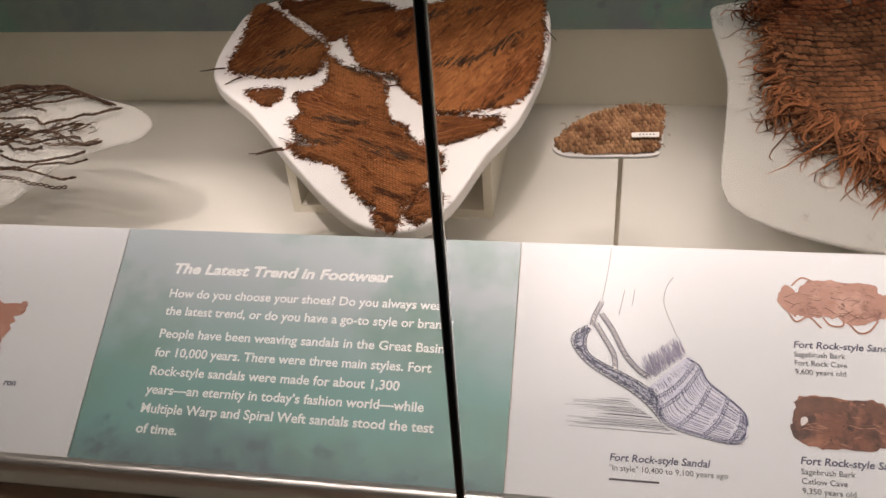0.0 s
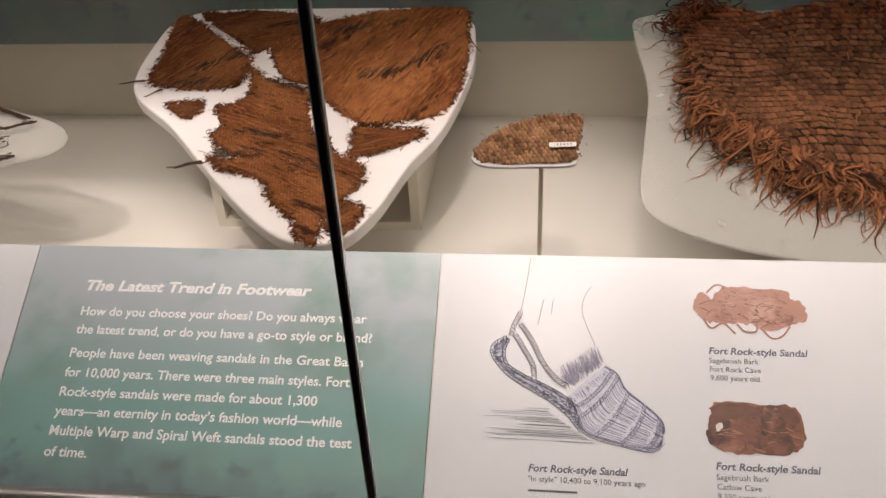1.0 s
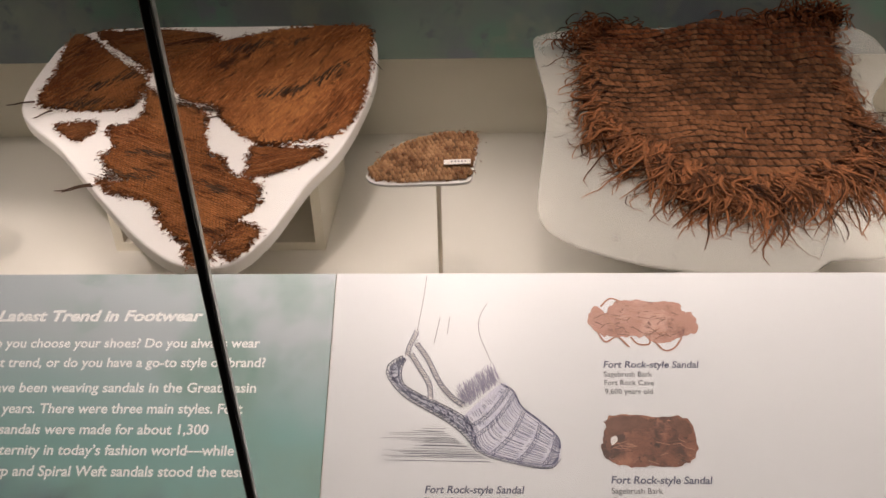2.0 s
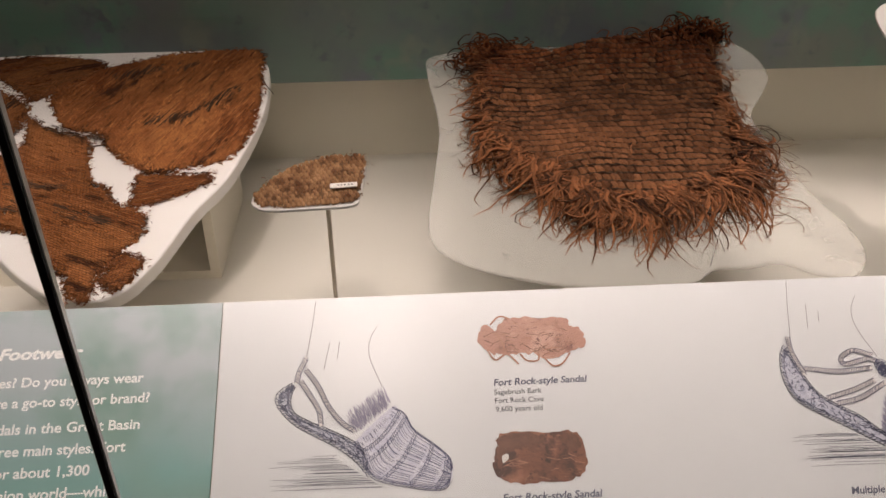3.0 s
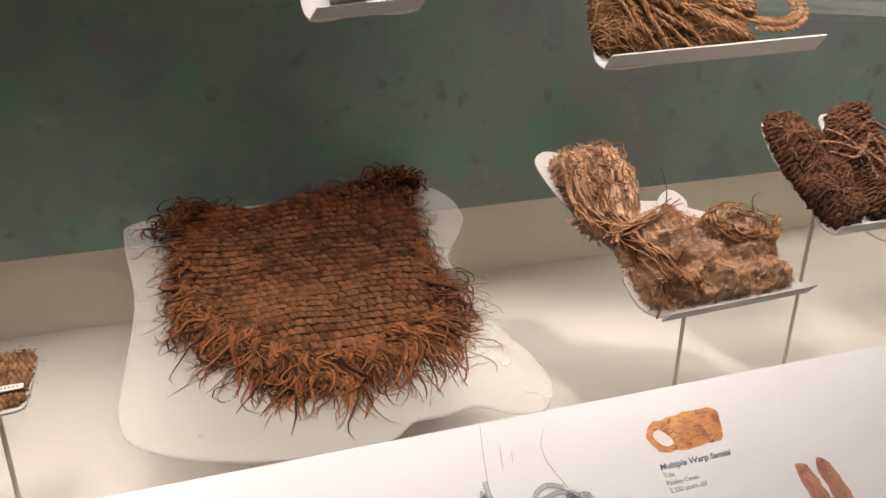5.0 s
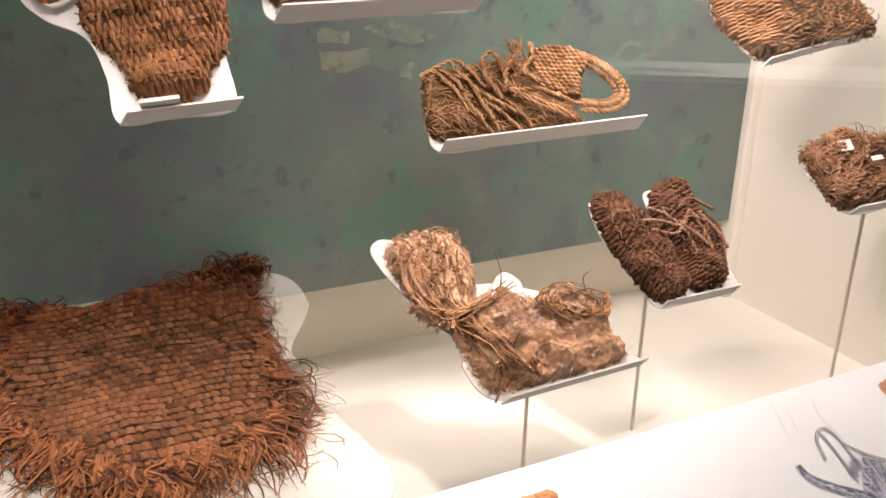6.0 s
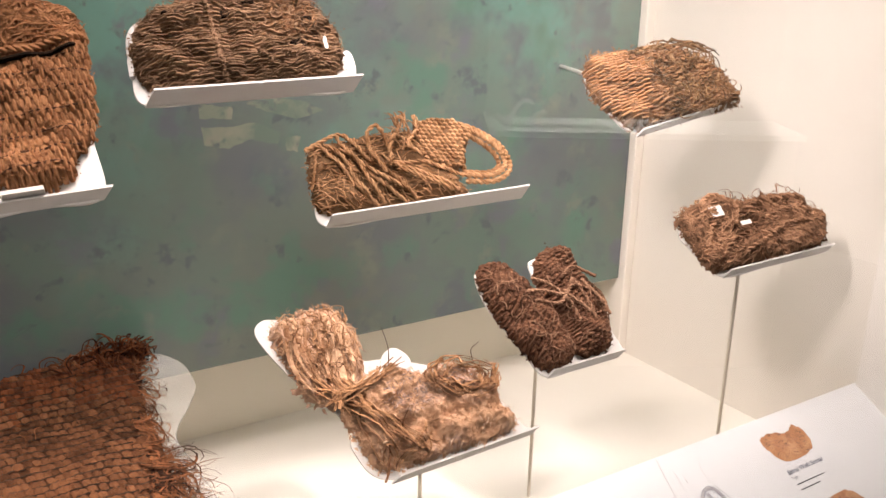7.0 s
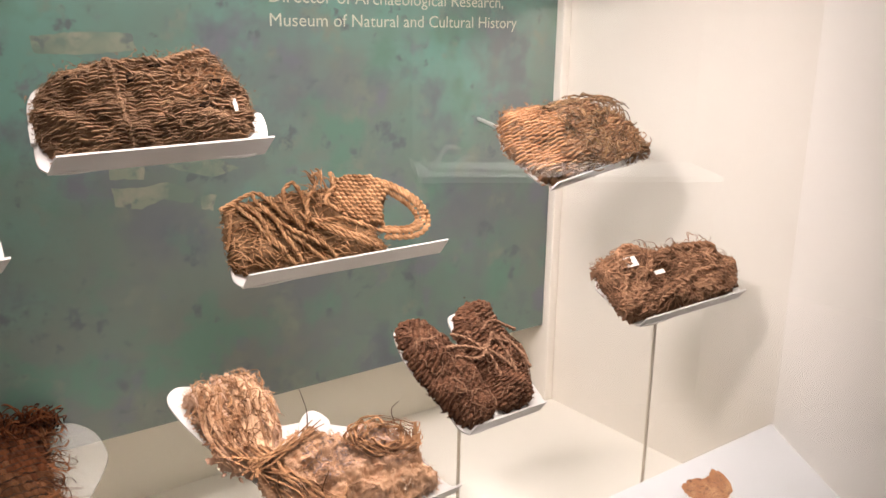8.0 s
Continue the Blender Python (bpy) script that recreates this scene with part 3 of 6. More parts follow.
two = photo([(0.246, 0.142), (0.262, 0.138), (0.290, 0.141), (0.312, 0.141), (0.320, 0.155), (0.319, 0.172), (0.306, 0.183), (0.268, 0.184), (0.248, 0.181), (0.240, 0.172), (0.243, 0.155)], PRINTD, "dark brown photograph of a bark sandal", 8, 90, dark=0.75)
printed("dark_patch", two, blob([(0.247, 0.143), (0.265, 0.140), (0.285, 0.143), (0.283, 0.150), (0.262, 0.154), (0.250, 0.160), (0.246, 0.172), (0.243, 0.168), (0.244, 0.152)], 6, 0.0012, 4), DARKI, n=0.00205)
printed("dark_patch", two, blob([(0.300, 0.144), (0.312, 0.143), (0.317, 0.153), (0.310, 0.158), (0.302, 0.152)], 6, 0.0010, 6), DARKI, n=0.00205)
printed("gap", two, blob([(0.2475, 0.160), (0.2520, 0.158), (0.2530, 0.162), (0.2480, 0.166)]), PAPER, n=0.0021)
three = photo([(0.702, 0.052), (0.712, 0.038), (0.745, 0.033), (0.788, 0.034), (0.789, 0.055), (0.780, 0.070), (0.745, 0.072), (0.712, 0.070)], PRINTO2, "orange photograph of a tule sandal", 9)
printed("gap", three, blob([(0.709, 0.052), (0.716, 0.046), (0.724, 0.052), (0.728, 0.063), (0.716, 0.064)]), PAPER, n=0.0021)
photo([(0.708, 0.126), (0.722, 0.121), (0.730, 0.138), (0.742, 0.150), (0.765, 0.146), (0.785, 0.152), (0.790, 0.176), (0.768, 0.184), (0.735, 0.184), (0.718, 0.165)], PRINTO2, "orange photograph of a high boot-like sandal", 11, lean=0.6)
for dx in (0.0, 0.0255):
    photo([(0.846 + dx, 0.118), (0.855 + dx, 0.112), (0.863 + dx, 0.120), (0.868 + dx, 0.150), (0.868 + dx, 0.178), (0.856 + dx, 0.184), (0.848 + dx, 0.165)], PRINTB, "brown photograph of one sandal of a pair", 13, lean=1.4)
photo([(1.301, 0.030), (1.325, 0.026), (1.352, 0.033), (1.374, 0.026), (1.386, 0.042), (1.377, 0.066), (1.345, 0.072), (1.315, 0.069), (1.302, 0.050)], PRINTO, "orange photograph of a flattened sandal", 15, 50, dark=0.3)
photo([(1.325, 0.140), (1.352, 0.134), (1.380, 0.138), (1.392, 0.160), (1.370, 0.182), (1.330, 0.178)], PRINTO, "orange photograph of a sandal", 17)


DRAWINK = material("drawing_ink", (0.045, 0.048, 0.105), (0.11, 0.115, 0.20), 60, 0.5)
SOLEINK = material("dark_slate_ink", (0.035, 0.038, 0.070), (0.09, 0.095, 0.15), 60, 0.5)
INKM = material("slate_wash", (0.36, 0.37, 0.48), (0.58, 0.59, 0.66), 160, 0.5)
BRISTLE = material("violet_ink", (0.26, 0.24, 0.34), (0.40, 0.38, 0.48), 60, 0.5)


def along(pts, t):
    p = np.array(pts, float)
    d = np.concatenate([[0], np.cumsum(np.linalg.norm(np.diff(p, axis=0), axis=1))])
    return np.stack([np.interp(np.asarray(t) * d[-1], d, p[:, k]) for k in (0, 1)], 1)


def braid(line, wide, rs, step=0.0021):
    """Scalloped edges and slanting marks of a drawn braid."""
    p = np.array(line, float)
    d = np.linalg.norm(np.diff(p, axis=0), axis=1).sum()
    m = max(10, int(d / step) * 4)
    q = along(line, np.linspace(0, 1, m))
    t = np.gradient(q, axis=0)
    t /= np.linalg.norm(t, axis=1)[:, None] + 1e-12
    side = np.stack([-t[:, 1], t[:, 0]], 1) * wide / 2
    bump = (0.80 + 0.28 * np.abs(np.sin(np.linspace(0, d / step * math.pi / 2, m))))[:, None]
    out = [[tuple(a) for a in q + side * bump], [tuple(a) for a in q - side * bump]]
    for k in range(2, m - 2, 4):
        out.append([tuple(q[k] + side[k] * 0.9 - t[k] * step * 0.5), tuple(q[k] + t[k] * step * 0.25 * rs.normal()), tuple(q[k] - side[k] * 0.9 + t[k] * step * 0.5)])
    return out


def scribble(rs, outer, inner, count, length, lean, spread):
    """Short pen marks between two edges."""
    out = []
    for _ in range(count):
        f, t = rs.rand(), rs.uniform(0.01, 0.99)
        p = along(outer, [t])[0] * (1 - f) + along(inner, [t])[0] * f
        a, L = lean + rs.normal(0, spread), length * rs.uniform(0.5, 1.3)
        d = np.array([math.cos(a), math.sin(a)]) * L / 2
        out.append([tuple(p - d), tuple(p + 0.15 * L * rs.normal(0, 1, 2)), tuple(p + d)])
    return out


def sandal_drawing(x0, pencil, outer, inner, straps, tips, bases, upper, lower, bands, dark, loops=()):
    """An ink drawing of a sandal on a foot, toe down to the right: braided sole, straps, ribbed toe cap, ground hatching."""
    rs = np.random.RandomState(40 + int(x0 * 100))
    X = lambda pts, n=6: [(x0 + a, b) for a, b in (smooth(pts, n) if len(pts) > 2 else pts)]
    drawing = printed("drawing", main_panel, strokes([X(pencil[0])], 0.0005), GREY, "fine ink line drawing of a sandal")
    for q in pencil[1:]:
        printed("pencil_line", drawing, strokes([X(q)], 0.0005), GREY)
    so, si, up, lo = X(outer), X(inner), X(upper), X(lower)
    printed("sole_ink", drawing, blob([so[k] for k in range(0, len(so), 3)] + [si[k] for k in range(len(si) - 1, -1, -3)], 3), INKM, n=0.0018)
    printed("toe_ink", drawing, blob([up[k] for k in range(0, len(up), 3)] + [lo[k] for k in range(len(lo) - 1, -1, -3)], 3), INKM if dark else INKL, n=0.0018)
    heavy = braid(so, 0.0042, rs, 0.0030) + braid(si, 0.0026, rs, 0.0026) + scribble(rs, so, si, 190, 0.0042, 0.9, 0.8)
    lines = []
    edges = [0.02] + list(bands) + [0.99]
    for f in np.linspace(0.0, 1.0, 24):      # ribs of the toe cap
        for a, b in zip(edges[:-1], edges[1:]):
            t = np.linspace(a + 0.03 * rs.rand(), b - 0.03 * rs.rand(), 6)
            g = np.clip(f + 0.012 * rs.normal(), 0, 1)
            lines.append([tuple(q) for q in along(up, t) * (1 - g) + along(lo, t) * g])
    for t in bands:                          # braided bands across it
        curve = [tuple(along(up, [min(t + 0.05 * math.sin(f * 3.1), 1)])[0] * (1 - f) + along(lo, [min(t + 0.05 * math.sin(f * 3.1), 1)])[0] * f) for f in np.linspace(0, 1, 14)]
        lines += braid(curve, 0.0030, rs)
    lines += braid(up, 0.0012, rs, 0.003) + braid(lo, 0.0030, rs, 0.003)
    if dark:
        heavy += scribble(rs, up, lo, 330, 0.0065, 0.75, 0.45)
    bristles = []
    for k in range(120):                     # bristling rim
        t = rs.rand()
        a, b = along(X(bases), [t])[0], along(X(tips), [np.clip(t + 0.08 * rs.normal(), 0, 1)])[0]
        g, e = rs.uniform(0.0, 0.35), rs.uniform(0.55, 1.1)
        bristles.append([tuple(a + (b - a) * g), tuple(a + (b - a) * (g + e) / 2 + rs.normal(0, 0.0006, 2)), tuple(a + (b - a) * e)])
    ground = []
    for k in range(24):                      # hatching on the ground
        q = rs.uniform(0.152, 0.183)
        x = x0 + rs.uniform(-0.004, 0.040)
        ground.append([(x, q), (x + 0.02, q + 0.0004 * rs.normal()), (x0 + 0.052 + (q - 0.152) * 1.5, q + 0.001)])
    bows = [X(q) for q in straps]
    pen = []
    for ln in bows:
        pen += braid(ln, 0.0042, rs)
    for cx, cy, r in loops:                  # knots
        ring = [(x0 + cx + r * math.cos(a), cy + r * math.sin(a)) for a in np.linspace(0, 6.283, 14)]
        pen += braid(ring, 0.0030, rs) + scribble(rs, ring[:7], ring[7:], 26, 0.004, 0.8, 1.2)
    printed("strap_ink", drawing, strokes(bows, 0.0042), PAPER, n=0.0020)
    printed("bristles", drawing, strokes(bristles, 0.00052), BRISTLE, n=0.0022)
    printed("ground_hatching", drawing, strokes(ground, 0.00030), SOLEINK, n=0.0018)
    printed("sole_hatching", drawing, strokes(heavy, 0.00066), SOLEINK, n=0.0019)
    printed("toe_hatching", drawing, strokes(lines, 0.00046), DRAWINK, n=0.0019)
    printed("strap_hatching", drawing, strokes(pen, 0.00060), DRAWINK, n=0.0024)


LEG = ([(0.036, 0.004), (0.033, 0.030), (0.028, 0.062)], [(0.093, 0.032), (0.086, 0.045), (0.085, 0.062), (0.096, 0.092)], [(0.049, 0.047), (0.044, 0.073)], [(0.058, 0.046), (0.056, 0.063)])
LEG2 = ([(0.029, 0.004), (0.024, 0.030), (0.019, 0.062)], [(0.092, 0.021), (0.084, 0.036), (0.084, 0.055), (0.095, 0.084)], [(0.042, 0.028), (0.038, 0.053)], [(0.052, 0.036), (0.050, 0.047)])
sandal_drawing(0.050, LEG, [(0.017, 0.086), (0.006, 0.093), (0.004, 0.102), (0.012, 0.114), (0.023, 0.124), (0.040, 0.134), (0.057, 0.144), (0.072, 0.156), (0.084, 0.171)],
               [(0.018, 0.087), (0.014, 0.099), (0.017, 0.112), (0.032, 0.122), (0.047, 0.129), (0.066, 0.139), (0.080, 0.150)],
               ([(0.020, 0.085), (0.022, 0.075), (0.027, 0.064), (0.028, 0.060)], [(0.0235, 0.083), (0.0314, 0.096), (0.040, 0.111), (0.042, 0.1255)], [(0.028, 0.0725), (0.0387, 0.088), (0.049, 0.109), (0.061, 0.124), (0.071, 0.131)]),
               [(0.063, 0.114), (0.076, 0.107), (0.088, 0.098), (0.097, 0.090)], [(0.071, 0.136), (0.081, 0.128), (0.093, 0.118), (0.105, 0.110)],
               [(0.104, 0.111), (0.115, 0.118), (0.122, 0.132), (0.140, 0.147), (0.152, 0.159), (0.154, 0.170)], [(0.072, 0.140), (0.080, 0.160), (0.088, 0.173), (0.115, 0.181), (0.143, 0.185), (0.153, 0.177)], (0.10, 0.19, 0.40, 0.62, 0.82), False)
sandal_drawing(0.506, LEG2, [(0.012, 0.070), (0.006, 0.082), (0.0045, 0.103), (0.011, 0.121), (0.028, 0.134), (0.046, 0.145), (0.066, 0.158), (0.081, 0.167), (0.101, 0.176)],
               [(0.0125, 0.075), (0.021, 0.099), (0.0305, 0.117), (0.045, 0.129), (0.0625, 0.140), (0.076, 0.153), (0.088, 0.163)],
               ([(0.016, 0.061), (0.0165, 0.077), (0.022, 0.0945), (0.0225, 0.099)], [(0.024, 0.093), (0.055, 0.097), (0.087, 0.095)], [(0.038, 0.122), (0.065, 0.115), (0.086, 0.107)], [(0.0455, 0.1275), (0.068, 0.123), (0.095, 0.110)], [(0.091, 0.083), (0.074, 0.0775), (0.061, 0.084), (0.0635, 0.0905), (0.084, 0.0865), (0.095, 0.0895)], [(0.102, 0.0935), (0.1125, 0.095), (0.113, 0.107), (0.104, 0.1185)]),
               [(0.079, 0.152), (0.083, 0.138), (0.090, 0.124), (0.094, 0.116)], [(0.086, 0.160), (0.088, 0.144), (0.095, 0.130), (0.100, 0.121)],
               [(0.099, 0.120), (0.111, 0.110), (0.126, 0.127), (0.155, 0.149), (0.163, 0.165), (0.156, 0.175)], [(0.080, 0.155), (0.0865, 0.1676), (0.102, 0.1755), (0.116, 0.179), (0.137, 0.180), (0.155, 0.176)], (0.10, 0.30, 0.55, 0.80), True, [(0.096, 0.093, 0.0045), (0.097, 0.099, 0.004)])
sandal_drawing(1.096, LEG2, [(0.004, 0.094), (0.003, 0.106), (0.012, 0.122), (0.035, 0.140), (0.060, 0.154), (0.085, 0.172), (0.100, 0.180)], [(0.008, 0.094), (0.012, 0.108), (0.024, 0.120), (0.044, 0.134), (0.066, 0.147), (0.080, 0.160)],
               ([(0.050, 0.078), (0.064, 0.064), (0.080, 0.066), (0.088, 0.090)], [(0.046, 0.100), (0.049, 0.090), (0.052, 0.078)], [(0.066, 0.068), (0.069, 0.100), (0.070, 0.130)], [(0.086, 0.088), (0.087, 0.115), (0.088, 0.142)], [(0.088, 0.090), (0.110, 0.110), (0.140, 0.130)], [(0.104, 0.106), (0.104, 0.128), (0.104, 0.150)], [(0.122, 0.120), (0.121, 0.140), (0.120, 0.160)]),
               [(0.066, 0.122), (0.076, 0.112), (0.088, 0.104)], [(0.070, 0.140), (0.081, 0.128), (0.096, 0.116)],
               [(0.098, 0.112), (0.115, 0.120), (0.138, 0.145), (0.150, 0.160), (0.153, 0.174)], [(0.070, 0.145), (0.085, 0.168), (0.115, 0.180), (0.143, 0.185), (0.153, 0.177)], (0.12, 0.30, 0.58, 0.82), True)

# pale ragged patches painted on the mural
patches = ([(0.720, 1.362), (0.745, 1.356), (0.768, 1.353), (0.767, 1.336), (0.742, 1.340), (0.722, 1.339)], [(0.722, 1.328), (0.760, 1.326), (0.800, 1.330), (0.838, 1.312), (0.832, 1.296), (0.790, 1.306), (0.760, 1.296), (0.726, 1.302)], [(0.785, 1.358), (0.830, 1.364), (0.878, 1.354), (0.905, 1.340), (0.868, 1.330), (0.815, 1.344)],
           [(0.846, 1.306), (0.868, 1.304), (0.862, 1.282), (0.844, 1.286)], [(0.640, 1.526), (0.700, 1.532), (0.764, 1.530), (0.768, 1.508), (0.700, 1.503), (0.642, 1.506)])
for k, pts in enumerate(patches):
    c = along(pts + pts[:1], np.arange(0, 1, 1 / 64))
    c = c + 0.0010 * np.stack([wander(c[:, 0], c[:, 1], 60, 70 + k), wander(c[:, 0], c[:, 1], 60, 80 + k)], 1)
    flat = [(x, MURAL_Y - 0.0003, z) for x, z in c]
    tagged(new("mural_patch", mesh_of("mural_patch", flat, [tuple(range(len(c)))], MPATCH)), "pale ragged patch painted on the teal mural", "painted patch", kind="structure")

# a lit vitrine across the aisle, which the glass front mirrors
VIT = Frame((2.274, -2.491, 0.947), (3.200, -1.930, 0.947), 0)
vitrine = thing("vitrine", (2.62, -2.55, 0.0), "low lit vitrine with a pale deck across the aisle", "display case")
depth = lambda u0, u1, v0, v1, z0, z1: fr_box(VIT, u0, u1, -v1, -v0, z0 - 0.947, z1 - 0.947)
part("plinth", depth(0.02, 1.18, 0.02, 0.46, 0.0, 0.949), WOODB, vitrine, "dark wooden plinth")
part("deck", depth(0.0, 1.20, 0.0, 0.48, 0.950, 0.972), PRINTW, vitrine, "pale painted deck")
part("back_panel", depth(0.0, 1.20, 0.34, 0.36, 0.973, 1.639), material("grey_panel_paint", (0.26, 0.25, 0.23), (0.33, 0.32, 0.29), 3, 0.7), vitrine, "dim back panel")
part("hood", depth(0.0, 1.20, 0.0, 0.48, 1.64, 1.68), ROOM, vitrine, "dark hood over the lamp")
antler = thing("bone_fragment", (2.50, -2.47, 0.972), "small white branched bone on the vitrine deck", "artefact")
twig = Strands()
for q in ([(0.02, -0.10, 0.075), (0.06, -0.09, 0.045), (0.14, -0.10, 0.036), (0.26, -0.09, 0.036), (0.46, -0.06, 0.036)], [(0.07, -0.09, 0.045), (0.09, -0.11, 0.085), (0.13, -0.12, 0.125), (0.17, -0.12, 0.115)], [(0.16, -0.10, 0.038), (0.18, -0.11, 0.075), (0.22, -0.11, 0.085)]):
    twig.tube(VIT.all(smooth(q, 5)), 0.013, 0.007, 7)
part("bone", twig.geo(), BOARD, antler)

# writing on the mural
PALET = material("pale_mural_lettering", (0.46, 0.46, 0.36), (0.56, 0.56, 0.45), 60, 0.5)
museum = thing("mural_lettering", (0.961, MURAL_Y, 1.54), "pale lettering on the teal mural", "lettering")
for text, z, w in (("Museum of Natural and Cultural History", 1.5405, 0.472), ("Director of Archaeological Research,", 1.574, 0.440)):
    v, f = lettering(text, 0.9615, 0, w, 0.0185)
    part("text_line", (np.stack([v[:, 0], np.full(len(v), MURAL_Y - 0.0005), z + v[:, 1]], 1), f), PALET, museum)


# ---- mounts ----
DECK = Frame((0, 0, 0.945), (1, 0, 0.945), math.degrees(math.atan(0.155)))
SL = math.hypot(1, 0.155)


def deck(pts):
    """Plan places (x, y) as places on the sloping boards."""
    return np.array([(x, y * SL) for x, y in pts], float)


def box_stand(parent, x0, x1, y0, y1, t=0.012, under=0.0166):
    """An open-fronted cream box that holds a sloping board."""
    top = lambda y: 0.945 + 0.155 * y - under
    for name, a, b in (("side_panel", x0, x0 + t), ("side_panel", x1 - t, x1)):
        part(name, prism([(y0, FLOOR_Z), (y0, top(y0)), (y1, top(y1)), (y1, FLOOR_Z)], a, b), CREAM, parent)
    part("bottom_panel", box(x0 + t, y0, FLOOR_Z, x1 - t, y1, FLOOR_Z + t), CREAM, parent)
    part("back_panel", box(x0 + t, y1 - t, FLOOR_Z + t, x1 - t, y1, top(y1 - t) - 0.001), CREAM, parent)


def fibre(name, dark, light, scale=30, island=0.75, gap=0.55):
    """A darker base, shade of the gaps put into its colour, and strands that differ one from the next."""
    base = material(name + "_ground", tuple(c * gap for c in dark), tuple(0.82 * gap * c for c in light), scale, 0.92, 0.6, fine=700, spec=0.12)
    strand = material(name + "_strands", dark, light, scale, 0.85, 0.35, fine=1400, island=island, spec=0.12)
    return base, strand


BROWNF = fibre("red_brown_weave", (0.060, 0.019, 0.007), (0.33, 0.125, 0.043), 16, 0.26)[1]


def matting_material(name, angle, tone=1.0):
    """Fine matting: worn and fresh brown warps lying side by side at that angle, crossed by rows of small knots."""
    m = bpy.data.materials.new(name)
    m.use_nodes = True
    nt = m.node_tree
    bsdf = nt.nodes["Principled BSDF"]
    bsdf.inputs["Roughness"].default_value, bsdf.inputs["Specular IOR Level"].default_value = 0.85, 0.15
    geo = nt.nodes.new("ShaderNodeNewGeometry")
    noise = nt.nodes.new("ShaderNodeTexNoise")
    noise.inputs["Scale"].default_value, noise.inputs["Detail"].default_value = 40, 3
    nt.links.new(geo.outputs["Position"], noise.inputs["Vector"])
    shift = nt.nodes.new("ShaderNodeVectorMath")
    shift.operation = "MULTIPLY_ADD"
    nt.links.new(noise.outputs["Color"], shift.inputs[0])
    shift.inputs[1].default_value = (0.003, 0.003, 0.003)
    nt.links.new(geo.outputs["Position"], shift.inputs[2])
    turn = nt.nodes.new("ShaderNodeMapping")
    turn.vector_type = "TEXTURE"
    turn.inputs["Rotation"].default_value = (0, 0, angle)
    nt.links.new(shift.outputs[0], turn.inputs["Vector"])

    def streaks(scale, stretch, lo, hi, offset):
        mp = nt.nodes.new("ShaderNodeMapping")
        mp.inputs["Scale"].default_value, mp.inputs["Location"].default_value = (stretch, 1, 1), (offset, offset * 0.7, 0)
        nt.links.new(turn.outputs[0], mp.inputs["Vector"])
        tex = nt.nodes.new("ShaderNodeTexNoise")
        tex.inputs["Scale"].default_value, tex.inputs["Detail"].default_value, tex.inputs["Roughness"].default_value = scale, 6, 0.6
        nt.links.new(mp.outputs[0], tex.inputs["Vector"])
        ramp = nt.nodes.new("ShaderNodeValToRGB")
        ramp.color_ramp.elements[0].position, ramp.color_ramp.elements[1].position = lo, hi
        nt.links.new(tex.outputs["Fac"], ramp.inputs[0])
        return ramp.outputs[0]

    def mixed(fac, a, b, blend="MIX"):
        mix = nt.nodes.new("ShaderNodeMix")
        mix.data_type, mix.blend_type = "RGBA", blend
        if fac is None:
            mix.inputs[0].default_value = 1.0
        else:
            nt.links.new(fac, mix.inputs[0])
        for slot, value in ((6, a), (7, b)):
            if isinstance(value, tuple):
                mix.inputs[slot].default_value = (*value, 1)
            else:
                nt.links.new(value, mix.inputs[slot])
        return mix.outputs[2]

    colour = mixed(streaks(11, 0.5, 0.40, 0.62, 1.0), tuple(tone * c for c in (0.25, 0.078, 0.023)), tuple(tone * c for c in (0.56, 0.222, 0.072)))     # worn and fresh patches
    colour = mixed(streaks(300, 0.06, 0.50, 0.70, 2.0), colour, tuple(tone * c for c in (0.60, 0.262, 0.092)))                  # pale warps
    colour = mixed(streaks(200, 0.06, 0.55, 0.68, 3.0), colour, (0.120, 0.036, 0.012))                 # dark warps
    colour = mixed(streaks(40, 0.30, 0.59, 0.66, 5.0), colour, (0.070, 0.024, 0.010))                  # stained rows
    # dark mortar colour holds the shade in the gaps between knots
    knots = nt.nodes.new("ShaderNodeTexBrick")
    knots.inputs["Scale"].default_value = 100
    knots.inputs["Brick Width"].default_value, knots.inputs["Row Height"].default_value = 0.44, 0.28
    knots.inputs["Mortar Size"].default_value, knots.inputs["Mortar Smooth"].default_value = 0.055, 0.8
    knots.inputs["Color1"].default_value, knots.inputs["Color2"].default_value, knots.inputs["Mortar"].default_value = (1, 1, 1, 1), (0.70, 0.68, 0.66, 1), (0.27, 0.22, 0.20, 1)
    nt.links.new(turn.outputs[0], knots.inputs["Vector"])
    nt.links.new(mixed(None, colour, knots.outputs["Color"], "MULTIPLY"), bsdf.inputs["Base Color"])
    bump = nt.nodes.new("ShaderNodeBump")
    bump.invert = True
    bump.inputs["Strength"].default_value, bump.inputs["Distance"].default_value = 0.6, 0.0015
    nt.links.new(knots.outputs["Fac"], bump.inputs["Height"])
    nt.links.new(bump.outputs[0], bsdf.inputs["Normal"])
    return m


